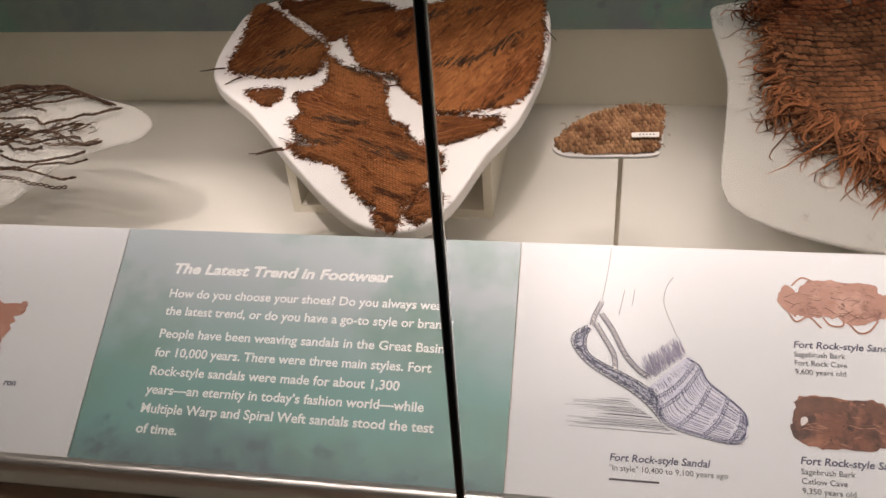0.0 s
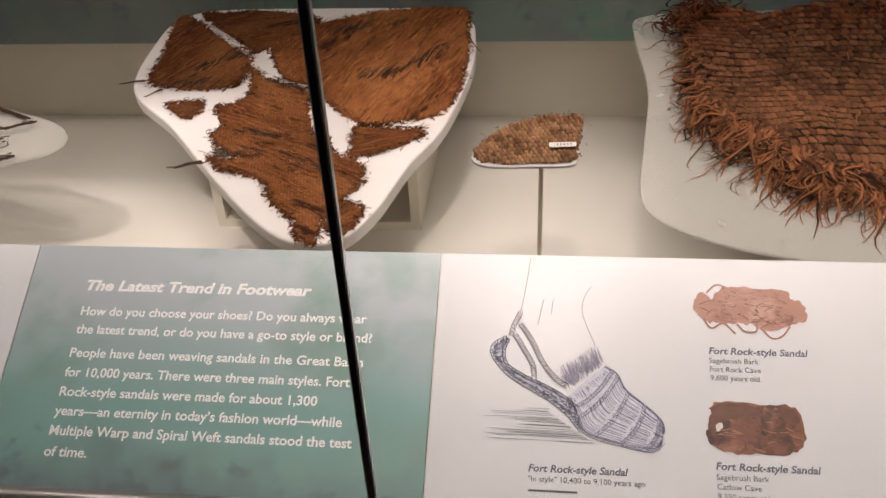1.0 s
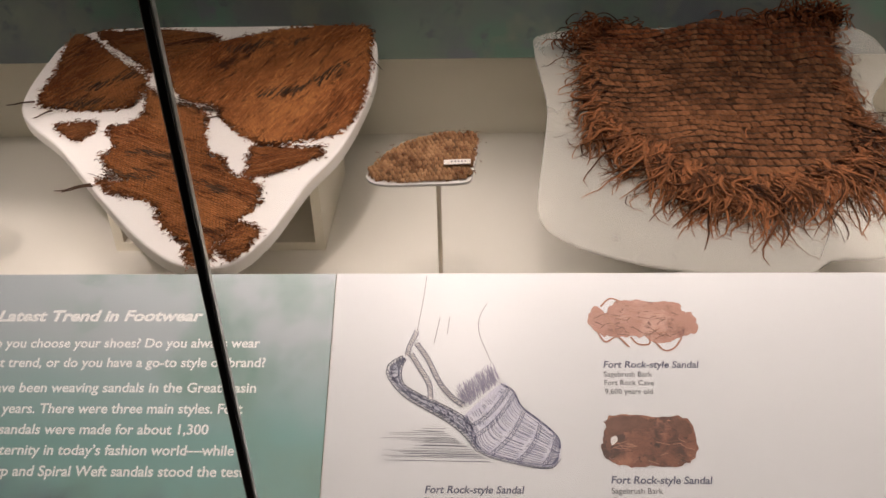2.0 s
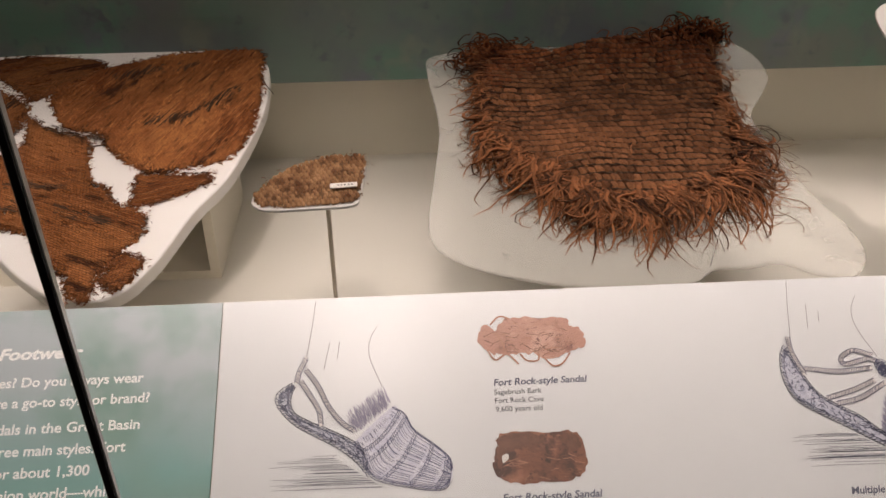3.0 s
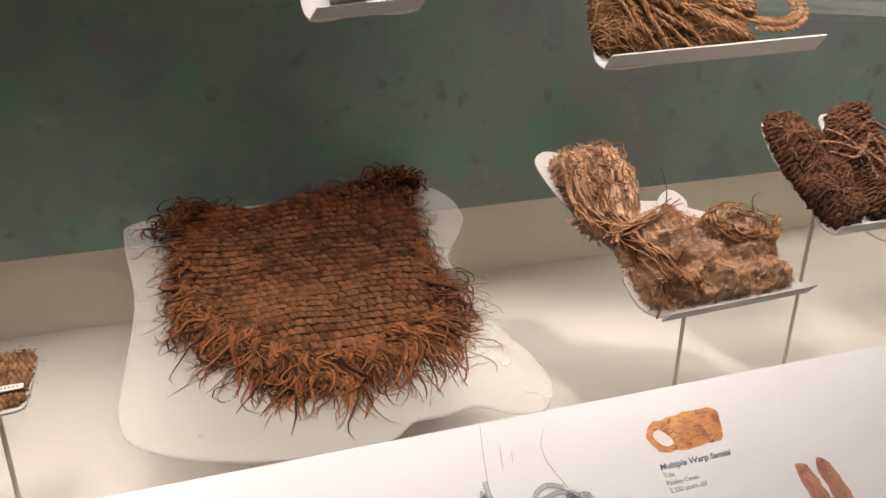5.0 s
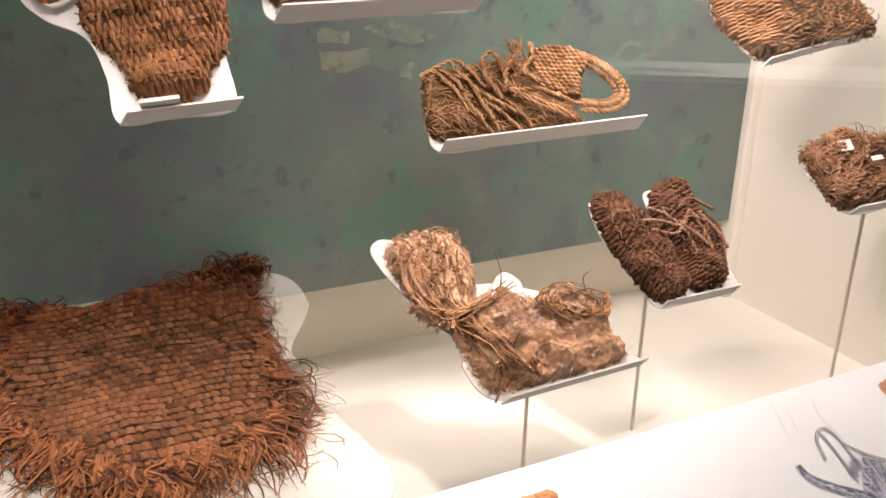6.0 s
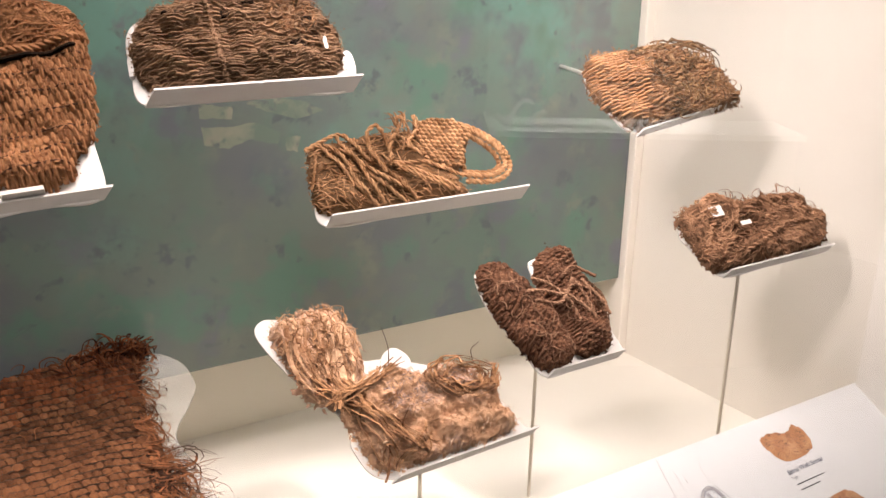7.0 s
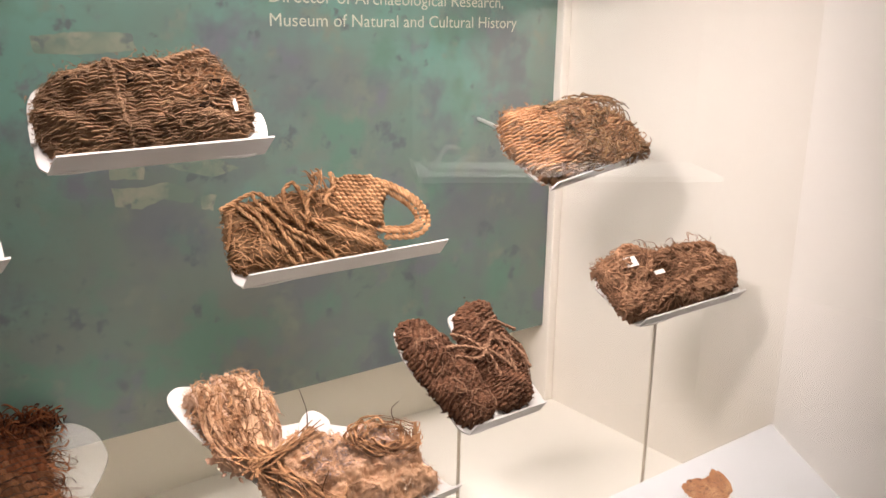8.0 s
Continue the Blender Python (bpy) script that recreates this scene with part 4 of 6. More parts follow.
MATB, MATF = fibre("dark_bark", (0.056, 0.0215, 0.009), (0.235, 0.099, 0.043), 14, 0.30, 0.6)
MATD = material("aged_dark_bark", (0.042, 0.0125, 0.005), (0.205, 0.066, 0.024), 14, 0.85, 0.35, fine=1400, island=0.3, spec=0.12)
FRINGED = material("aged_bark_fringe", (0.020, 0.006, 0.0025), (0.19, 0.062, 0.022), 30, 0.85, 0.3, fine=1200, island=0.5, spec=0.12)
FRINGE = material("bark_fringe", (0.026, 0.009, 0.0035), (0.28, 0.108, 0.042), 30, 0.85, 0.3, fine=1200, island=0.5, spec=0.18)
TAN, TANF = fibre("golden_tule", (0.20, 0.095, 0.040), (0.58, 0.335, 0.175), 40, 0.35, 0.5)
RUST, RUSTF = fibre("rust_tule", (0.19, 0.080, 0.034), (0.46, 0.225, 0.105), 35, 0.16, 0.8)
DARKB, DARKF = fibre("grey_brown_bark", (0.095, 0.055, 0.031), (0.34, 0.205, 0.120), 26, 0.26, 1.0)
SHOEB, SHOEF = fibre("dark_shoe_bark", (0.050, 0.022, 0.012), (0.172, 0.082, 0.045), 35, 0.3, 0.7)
SHOEL = material("brown_tie_cord", (0.10, 0.048, 0.027), (0.26, 0.148, 0.090), 40, 0.85, 0.3, fine=1400, island=0.5, spec=0.12)
GREYF = material("grey_fur", (0.27, 0.195, 0.165), (0.36, 0.265, 0.225), 40, 0.95, island=0.08, spec=0.05)
PALEF = material("cream_fur", (0.55, 0.38, 0.26), (0.80, 0.62, 0.46), 40, 0.95, island=0.3, spec=0.1)
FUR = mural_material("matted_fur", [((0.40, 0.235, 0.135), 1, 0, 1), ((0.53, 0.335, 0.205), 24, 0.44, 0.66), ((0.345, 0.245, 0.21), 9, 0.47, 0.62), ((0.30, 0.145, 0.070), 15, 0.52, 0.68), ((0.66, 0.47, 0.33), 13, 0.58, 0.72), ((0.34, 0.180, 0.100), 34, 0.54, 0.74)], rough=0.95)
FURF = material("straw_strands", (0.26, 0.130, 0.065), (0.66, 0.43, 0.27), 30, 0.85, island=0.45, spec=0.2)
NETB = material("dark_cord", (0.022, 0.012, 0.007), (0.090, 0.048, 0.027), 60, 0.9, island=0.5, spec=0.2)
# near black: shade inside hollows and slits put into the colour
HOLLOW_SHADE = material("hollow_shade", (0.006, 0.003, 0.002), (0.016, 0.009, 0.005), 60, 0.95, spec=0.05)


def fringe(rs, fr, poly, count, length, r, out=True, spread=1.1, curl=2.0, height=0.003, where=None):
    """Loose fibre ends round a rim."""
    s = Strands()
    n = len(poly)
    for _ in range(count):
        i = rs.randint(n)
        a, b = poly[i - 1], poly[i]
        q = a + (b - a) * rs.rand()
        if where and not where(q[0], q[1]):
            continue
        t = b - a
        ang = math.atan2(-t[0], t[1]) + (0 if out else math.pi) + rs.normal(0, spread)
        back = rs.uniform(0.0, 0.012)
        q = q - back * np.array([math.cos(ang), math.sin(ang)])
        L = length * rs.uniform(0.3, 1.0)
        s.tube(hair(rs, fr, q[0], q[1], height * rs.uniform(0.4, 1.3), ang, L, curl, lift=rs.uniform(-0.1, 0.5)), r * rs.uniform(0.6, 1.3), r * 0.35, 3)
    return s.geo()


def ccw(poly):
    x, y = poly[:, 0], poly[:, 1]
    return poly if (x * np.roll(y, -1) - np.roll(x, -1) * y).sum() > 0 else poly[::-1]


def area(p):
    return 0.5 * float((p[:, 0] * np.roll(p[:, 1], -1) - np.roll(p[:, 0], -1) * p[:, 1]).sum())


# a board with fragments of fine brown matting
def matting_board():
    it = thing("mounted_matting", (-0.19, 0.30, FLOOR_Z), "white shaped board with brown woven matting fragments on a box stand", "artefact board", "sloping boards")
    line = curve_loop(deck([(-0.370, 0.494), (-0.418, 0.465), (-0.432, 0.420), (-0.424, 0.295), (-0.346, 0.212), (-0.279, 0.133), (-0.213, 0.060), (-0.160, 0.021), (-0.110, 0.021), (-0.078, 0.062), (-0.050, 0.144), (-0.018, 0.216), (0.005, 0.332), (0.005, 0.410), (-0.005, 0.462), (-0.045, 0.492), (-0.20, 0.497)]))
    part("board", slab(DECK, line, -0.016, 0.0, 0.003), BOARD, it, "white padded board", smooth=False)
    box_stand(it, -0.332, -0.060, 0.252, 0.46)
    rs = np.random.RandomState(7)
    def piece(k, pts, lean, tone=1.0):
        poly = ccw(curve_loop(deck(pts), 4))

        way = math.pi / 2 - lean
        cover = matting_material("fine_brown_matting", way, tone)

        def relief(u, v, d):
            ca, sa = math.cos(way), math.sin(way)
            a, b = u * ca + v * sa, -u * sa + v * ca
            torn = np.clip(wander(0.25 * a, b, 26, 90 + k) + 0.6 * wander(a, b, 60, 95 + k) - 0.95, 0, 0.4)
            return np.minimum(d * 0.8, 0.0024) + 0.0014 + 0.0008 * wander(u, v, 14, 3 + k) + 0.0005 * wander(u, v, 130, 60 + k) - 0.006 * torn
        weave = part("woven_fragment", cloth(DECK, poly, 0.0016, relief, 0.004, seed=10 + k), cover, it, "fine brown woven matting", smooth=True)
        at = surface(poly, relief)
        part("loose_fibres", scatter(rs, DECK, poly, at, int(5000 * abs(area(poly))), 0.012, 0.00045, way, 0.08, 0.15, above=0.0002), BROWNF, weave, "loose brown fibres", kind="stuff")
        part("frayed_edge", fringe(rs, DECK, poly, 60 * len(pts) if len(pts) > 6 else 150, 0.009, 0.0006), FRINGE, weave, kind="stuff")
    piece(0, [(-0.406, 0.306), (-0.411, 0.376), (-0.420, 0.463), (-0.390, 0.462), (-0.323, 0.393), (-0.288, 0.366), (-0.283, 0.322), (-0.294, 0.293), (-0.353, 0.290)], 0.45, 0.7)
    piece(1, [(-0.387, 0.478), (-0.344, 0.484), (-0.292, 0.486), (-0.220, 0.468), (-0.219, 0.445), (-0.251, 0.405), (-0.283, 0.375), (-0.303, 0.393), (-0.344, 0.432)], 1.2, 0.5)
    piece(2, [(-0.279, 0.336), (-0.233, 0.300), (-0.205, 0.292), (-0.189, 0.271), (-0.183, 0.239), (-0.170, 0.201), (-0.151, 0.189), (-0.139, 0.165), (-0.104, 0.144), (-0.097, 0.114), (-0.113, 0.080), (-0.128, 0.040), (-0.131, 0.014), (-0.151, 0.022), (-0.161, 0.049), (-0.186, 0.071), (-0.213, 0.113), (-0.258, 0.128), (-0.281, 0.151), (-0.251, 0.150), (-0.289, 0.188), (-0.283, 0.213), (-0.301, 0.250), (-0.279, 0.258), (-0.267, 0.289)], 2.05, 0.7)
    piece(3, [(-0.268, 0.386), (-0.252, 0.416), (-0.215, 0.447), (-0.157, 0.474), (-0.103, 0.488), (-0.018, 0.488), (-0.004, 0.431), (-0.001, 0.344), (-0.007, 0.281), (-0.025, 0.239), (-0.073, 0.220), (-0.108, 0.216), (-0.136, 0.233), (-0.170, 0.270), (-0.188, 0.298), (-0.230, 0.314)], 0.37)
    piece(4, [(-0.366, 0.254), (-0.353, 0.262), (-0.322, 0.264), (-0.317, 0.243), (-0.329, 0.226), (-0.352, 0.239)], 1.2, 0.5)
    piece(5, [(-0.121, 0.211), (-0.089, 0.209), (-0.046, 0.209), (-0.040, 0.196), (-0.068, 0.172), (-0.116, 0.155), (-0.120, 0.181)], 1.2, 0.7)
    piece(6, [(-0.118, 0.076), (-0.105, 0.078), (-0.089, 0.068), (-0.092, 0.050), (-0.106, 0.027), (-0.122, 0.036), (-0.120, 0.055)], 1.0, 0.65)
    tears = Strands()
    for ends, lean in (([(-0.362, 0.330), (-0.298, 0.371)], 0.45), ([(-0.380, 0.300), (-0.310, 0.305)], 0.45), ([(-0.136, 0.320), (-0.083, 0.332), (-0.033, 0.389)], 0.37), ([(-0.277, 0.161), (-0.198, 0.153), (-0.131, 0.126)], 2.05), ([(-0.246, 0.307), (-0.178, 0.283)], 2.05), ([(-0.205, 0.425), (-0.097, 0.452)], 0.37), ([(-0.260, 0.200), (-0.200, 0.190)], 2.05)):
        reach = float(np.linalg.norm(np.diff(np.array(ends), axis=0), axis=1).sum())
        for q in along(ends, np.sort(rs.rand(int(reach * 560)))):     # short dark ends lying with the warps along a worn line
            u, v = q + rs.normal(0, 0.0042, 2)
            way = math.pi / 2 - lean + rs.normal(0, 0.06)
            L = rs.uniform(0.007, 0.028)
            pts = [(u + L * f * math.cos(way), v * SL + L * f * math.sin(way), 0.0046 - 0.0012 * abs(2 * f)) for f in (-0.5, -0.2, 0.2, 0.5)]
            tears.tube(DECK.all(pts), rs.uniform(0.0008, 0.0017), 0.0005, 4, 0.5)
    part("worn_ends", tears.geo(), NETB, it, "dark worn cord ends", kind="stuff")
    for u, v, a, L in ((-0.410, 0.305, 3.3, 0.035), (-0.285, 0.142, 3.4, 0.040), (-0.282, 0.138, 3.1, 0.034), (-0.008, 0.420, -1.2, 0.05), (-0.190, 0.262, 0.8, 0.022), (-0.380, 0.285, 3.6, 0.024)):
        s = Strands()
        s.tube(hair(rs, DECK, u, v * SL, 0.004, a, L, 0.5, 8), 0.0012, 0.0006, 4)
        part("loose_cord", s.geo(), NETB, it, "dark loose cord")


# a fringed mat of coarse bark
def fringed_mat():
    it = thing("mounted_mat", (0.42, 0.30, FLOOR_Z), "dark brown twined bark mat with ragged fringe on a frosted board", "artefact board", "sloping boards")
    line = curve_loop(deck([(0.222, 0.470), (0.211, 0.425), (0.219, 0.301), (0.208, 0.199), (0.198, 0.100), (0.224, 0.057), (0.283, 0.028), (0.354, 0.011), (0.420, 0.008), (0.453, 0.013), (0.478, 0.030), (0.510, 0.031), (0.548, 0.035), (0.582, 0.016), (0.615, 0.014), (0.637, 0.042), (0.639, 0.075), (0.631, 0.110), (0.616, 0.165), (0.609, 0.240), (0.606, 0.300), (0.640, 0.355), (0.661, 0.398), (0.655, 0.462), (0.610, 0.491), (0.452, 0.486), (0.308, 0.485)]))
    part("board", slab(DECK, line, -0.008, -0.004, 0.0015), FROST, it, "frosted white backing sheet")
    box_stand(it, 0.37, 0.50, 0.34, 0.46, under=0.0084)
    rs = np.random.RandomState(11)
    poly = ccw(curve_loop(deck([(0.282, 0.462), (0.330, 0.474), (0.386, 0.460), (0.450, 0.474), (0.520, 0.480), (0.600, 0.484), (0.590, 0.420), (0.576, 0.333), (0.566, 0.215), (0.540, 0.155), (0.485, 0.130), (0.425, 0.118), (0.380, 0.126), (0.345, 0.160), (0.308, 0.200), (0.278, 0.240), (0.273, 0.290), (0.276, 0.362)]), 5))

    def relief(u, v, d):
        lift = 0.012 * np.clip((v - 0.36) / 0.12, 0, 1) * np.clip((u - 0.25) / 0.3, 0.2, 1)
        return np.minimum(d * 0.9, 0.003) + 0.001 + 0.003 * wander(u, v, 5, 9) + lift
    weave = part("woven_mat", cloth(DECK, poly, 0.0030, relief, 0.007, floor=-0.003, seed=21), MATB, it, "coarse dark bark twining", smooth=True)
    at = surface(poly, relief)
    wide, tall = 0.0088, 0.0118
    aged = ccw(curve_loop(deck([(0.270, 0.470), (0.330, 0.476), (0.386, 0.462), (0.450, 0.476), (0.520, 0.482), (0.604, 0.486), (0.592, 0.420), (0.586, 0.372), (0.545, 0.385), (0.500, 0.410), (0.440, 0.400), (0.390, 0.425), (0.330, 0.405), (0.300, 0.380), (0.270, 0.395)]), 5))
    for name, mat, label, old in (("stitches", MATF, "plump bark stitches", False), ("aged_stitches", MATD, "darker aged bark stitches", True)):
        rs2 = np.random.RandomState(12)
        part(name, stitches(rs2, DECK, poly, at, 0.0, wide, tall, 0.0053, 81, 0.45, 0.52, 1.0, 0.10, 0.70, (aged, old)), mat, weave, label, kind="stuff")
    wefts = Strands()
    c = poly.mean(0)
    for j in range(-20, 21):       # a dark cord twined along each row
        a = np.arange(-0.26, 0.26, 0.004)
        u, v = c[0] + a, c[1] + (j + 0.5) * tall + 0.0009 * rs.normal(0, 1, len(a))
        u, v = u + 0.006 * wander(u, v, 4, 81), v + 0.007 * wander(u, v, 4, 82)
        ok = inside(poly, u, v)
        k = 0
        while k < len(a):
            e = k
            stop = k + rs.randint(6, 40)
            while e < len(a) and ok[e] and e < stop:
                e += 1
            if e - k > 4:
                wefts.twist(DECK.all([(u[i], v[i], at(u[i], v[i]) + 0.0020) for i in range(k, e)]), 0.0012, 0.009, 3)
            k = max(e, k + 1)
    part("weft_cords", wefts.geo(), NETB, weave, "dark twined cords", kind="stuff")
    s = Strands()
    n = len(poly)
    for _ in range(470):   # tufts of ragged ends, longest along the lower rim
        i = rs.randint(n)
        a, b = poly[i - 1], poly[i]
        q = a + (b - a) * rs.rand()
        t = b - a
        ang = math.atan2(-t[0], t[1])
        low = q[1] < 0.245
        right, left = q[0] > 0.50, q[0] < 0.30
        top = q[1] > 0.44
        corner = top and q[0] > 0.53
        corner2 = top and q[0] < 0.33
        if low:
            ang = -1.5 + 1.3 * (q[0] - 0.40) / 0.18 + rs.normal(0, 0.6)
            reach = rs.uniform(0.045, 0.105)
        elif corner or corner2:
            ang += rs.normal(0, 1.2)
            reach = rs.uniform(0.015, 0.045)
        elif top:
            ang += rs.normal(0, 0.6)
            reach = rs.uniform(0.004, 0.014)
        else:
            ang = (math.pi + rs.uniform(-0.2, 1.2)) if left else (rs.uniform(-1.3, 0.5))
            reach = rs.uniform(0.020, 0.058)
            if right and q[1] < 0.33:      # longer, trailing ends towards the lower corner
                ang, reach = rs.uniform(-1.0, 0.0), rs.uniform(0.035, 0.085)
        back = rs.uniform(0.0, 0.026) if low else rs.uniform(0.0, 0.014)
        q = q - back * np.array([math.cos(ang), math.sin(ang)])
        high = rs.uniform(0.006, 0.012) if low else rs.uniform(0.003, 0.008)
        curly = corner or corner2
        bend, wave, ph = rs.normal(0, 1.5 if not curly else 2.8), rs.normal(0, 2.0), rs.rand() * 6.283
        for _ in range(rs.randint(5, 11) if low else rs.randint(3, 7)):      # the strands of a tuft bend together and part at their ends
            g, a, L = q + rs.normal(0, 0.0036, 2), ang + rs.normal(0, 0.17), reach * rs.uniform(0.45, 1.12)
            own, h, lift, pts = rs.normal(0, 1.9), high + rs.uniform(-0.002, 0.003), rs.uniform(-0.12, 0.10) + (0.6 * rs.rand() if corner else 0), []
            for k in range(10):
                pts.append((g[0], g[1], max(h, -0.003)))
                g = g + L / 9 * np.array([math.cos(a), math.sin(a)])
                a += bend / 10 + (wave * math.cos(0.8 * k + ph) + own * math.sin(0.5 * k + 3 * ph)) / 6 + rs.normal(0, 0.13)
                h, lift = h + lift * L / 9, lift - 0.22 * abs(lift) - 0.045
            s.tube(DECK.all(pts), 0.0012 + 0.0024 * rs.rand() ** 2, 0.0004, 5, rs.uniform(0.16, 0.4))
    clumps = Strands()
    for cu, cv, count, tall_, wide_ in ((0.578, 0.470, 130, 0.040, 0.020), (0.535, 0.472, 50, 0.022, 0.028), (0.300, 0.462, 50, 0.022, 0.016), (0.262, 0.440, 30, 0.014, 0.012)):   # curled clumps at the upper corners
        for _ in range(count):
            u, v = cu + rs.normal(0, wide_), (cv + rs.normal(0, 0.010)) * SL
            top, turn, a0 = tall_ * rs.uniform(0.3, 1.0), rs.uniform(0.004, 0.014), rs.uniform(0, 6.283)
            way = rs.uniform(-2.6, 0.4)
            pts = [(u, v, 0.004), (u + 0.004 * rs.normal(), v + 0.002 * rs.normal(), top * 0.5), (u + turn * math.cos(a0), v + turn * math.sin(a0), top), (u + 2 * turn * math.cos(a0 + 0.5), v + 2 * turn * math.sin(a0 + 0.5), top * 0.95), (u + 2.3 * turn * math.cos(a0 + 1.0), v + 2.3 * turn * math.sin(a0 + 1.0), top * rs.uniform(0.4, 0.8))]
            clumps.tube(DECK.all(smooth(pts, 4)), rs.uniform(0.0010, 0.0026), 0.0008, 5, rs.uniform(0.4, 0.9))
    part("curled_clumps", clumps.geo(), FRINGED, weave, "dark curled bark clumps", kind="stuff")
    for _ in range(110):    # fibres lying on the weave
        u, v = rs.uniform(0.265, 0.59), rs.uniform(0.11, 0.47)
        if not inside(poly, np.array([u]), np.array([v * SL]))[0]:
            continue
        s.tube(hair(rs, DECK, u, v * SL, 0.014, rs.uniform(0, 6.28), rs.uniform(0.01, 0.03), 1.2, 7, floor=0.010), rs.uniform(0.0004, 0.0009), 0.0003, 3)
    part("fringe", s.geo(), FRINGE, weave, "long ragged bark fringe", kind="stuff")


# a board with netting cords
def netting_board():
    it = thing("mounted_netting", (-0.66, 0.20, FLOOR_Z), "pale board with dark knotted netting cords", "artefact board", "sloping boards")
    line = curve_loop(deck([(-0.80, 0.262), (-0.711, 0.258), (-0.626, 0.267), (-0.551, 0.243), (-0.495, 0.221), (-0.469, 0.192), (-0.478, 0.164), (-0.519, 0.141), (-0.552, 0.119), (-0.567, 0.077), (-0.592, 0.036), (-0.68, 0.01), (-0.80, 0.02), (-0.86, 0.14)]))
    part("board", slab(DECK, line, -0.006, -0.002, 0.0015), FROST, it, "frosted white backing sheet")
    box_stand(it, -0.84, -0.77, 0.19, 0.25, under=0.0064)
    rs = np.random.RandomState(5)
    s = Strands()
    for k in range(38):
        u, v = -0.84 + rs.uniform(0, 0.05), rs.uniform(0.07, 0.245)
        a = rs.normal(0.05, 0.08)
        pts, L = [], rs.uniform(0.12, 0.36)
        m = 22
        ph = rs.rand() * 6
        for i in range(m):
            f = i / (m - 1)
            pts.append((u + L * f, v + 0.010 * math.sin(f * 9 + ph) + a * f * L + 0.003 * rs.normal(), 0.002 + 0.004 * abs(math.sin(f * 11 + ph))))
        pts = [(p[0], min(p[1], 0.262 - 0.45 * max(0, p[0] + 0.62)), p[2]) for p in pts if p[0] < -0.51]
        if len(pts) > 4:      # two strands that part and cross, link after link
            d = np.linspace(0, 1, int(L / 0.0022))
            q = np.stack([np.interp(d, np.linspace(0, 1, len(pts)), [p[i] for p in pts]) for i in range(3)], 1)
            swing = np.sin(np.arange(len(d)) * 0.0022 / 0.0088 * math.pi + ph)
            wide = rs.uniform(0.0008, 0.0021)
            for side in (-1, 1):
                s.tube(DECK.all([(u, v * SL + side * wide * w, n + 0.0006 * side * c) for (u, v, n), w, c in zip(q, swing, np.cos(np.arange(len(d)) * 0.8))]), rs.uniform(0.0007, 0.0011), None, 4)
    for k in range(26):
        u, v = rs.uniform(-0.60, -0.535), rs.uniform(0.150, 0.185)
        s.tube(hair(rs, DECK, u, v * SL, 0.004, rs.uniform(0, 6.28), rs.uniform(0.01, 0.03), 1.6, 7, floor=0.002), 0.0009, 0.0005, 3)
    part("netting", s.geo(), NETB, it, "dark knotted cord netting")


def pin(parent, x, y, z, r=0.0025):
    part("pin", rod((x, y, FLOOR_Z), (x, y, z), r), PIN, parent, "slim brass pin")


def tray(parent, fr, length, outline, lip=0.018, lean=0.25, start=0.0, thick=0.0022):
    """A bent white plate: a back shaped to the piece and a lip folded up along its foot."""
    part("back_plate", slab(fr, outline, -thick, 0.0, 0.0008), TRAYW, parent)
    a = [(start, 0, -thick), (length, 0, -thick), (length + 0.010, lip * lean, lip), (start + 0.010, lip * lean, lip)]
    b = [(u, v - thick, n) for u, v, n in a]
    V = fr.all(a + b)
    part("lip", (V, [(0, 1, 2, 3), (7, 6, 5, 4), (0, 4, 5, 1), (1, 5, 6, 2), (2, 6, 7, 3), (3, 7, 4, 0)]), TRAYW, parent)


def wall_rod(parent, fr, u, v):
    p = fr.at(u, v, -0.001)
    part("mounting_rod", rod(p, (p[0], MURAL_Y, p[2] + 0.01), 0.002), PIN, parent, "slim rod fixed to the wall")


def body(fr, pts, high, relief, cell=0.0018, rag=0.003, seed=3, round_=0.03, steps=5):
    """A swelling fibre body of that outline; relief adds the weave."""
    poly = ccw(curve_loop(pts, steps))
    def h(u, v, d):
        e = np.clip(d / round_, 0, 1)
        return high * np.sqrt(np.maximum(1 - (1 - e) ** 2, 0)) * (0.85 + 0.25 * wander(u, v, 12, seed)) + relief(u, v) * np.clip(d / 0.006, 0, 1)
    return poly, cloth(fr, poly, cell, h, rag, 0.0006, seed), surface(poly, h)


def surface(poly, h, step=0.002):
    """The height of a body at any place of its plane, looked up in a grid; -1 outside its rim."""
    lo = poly.min(0) - 0.01
    m = ((poly.max(0) + 0.01 - lo) / step).astype(int) + 2
    gx, gy = np.meshgrid(lo[0] + np.arange(m[0]) * step, lo[1] + np.arange(m[1]) * step, indexing="ij")
    ins = inside(poly, gx, gy)
    grid = np.where(ins, h(gx, gy, edge_distance(poly, gx, gy) * ins), -1.0).tolist()

    def at(u, v):
        i, j = int((u - lo[0]) / step + 0.5), int((v - lo[1]) / step + 0.5)
        return grid[i][j] if 0 <= i < m[0] and 0 <= j < m[1] else -1.0
    return at


def twined(angle, wide, tall, amount, seed):
    """Rows of short plump stitches."""
    def relief(u, v):
        a = u * math.cos(angle) + v * math.sin(angle) + 0.0025 * wander(u, v, 10, seed)
        b = -u * math.sin(angle) + v * math.cos(angle) + 0.0025 * wander(u, v, 10, seed + 1)
        row = np.floor(b / tall)
        return amount * (np.abs(np.sin(math.pi * (a / wide + 0.5 * (row % 2)))) ** 0.6) * (np.abs(np.sin(math.pi * b / tall)) ** 0.5) + 0.0006 * wander(u, v, 120, seed + 2)
    return relief


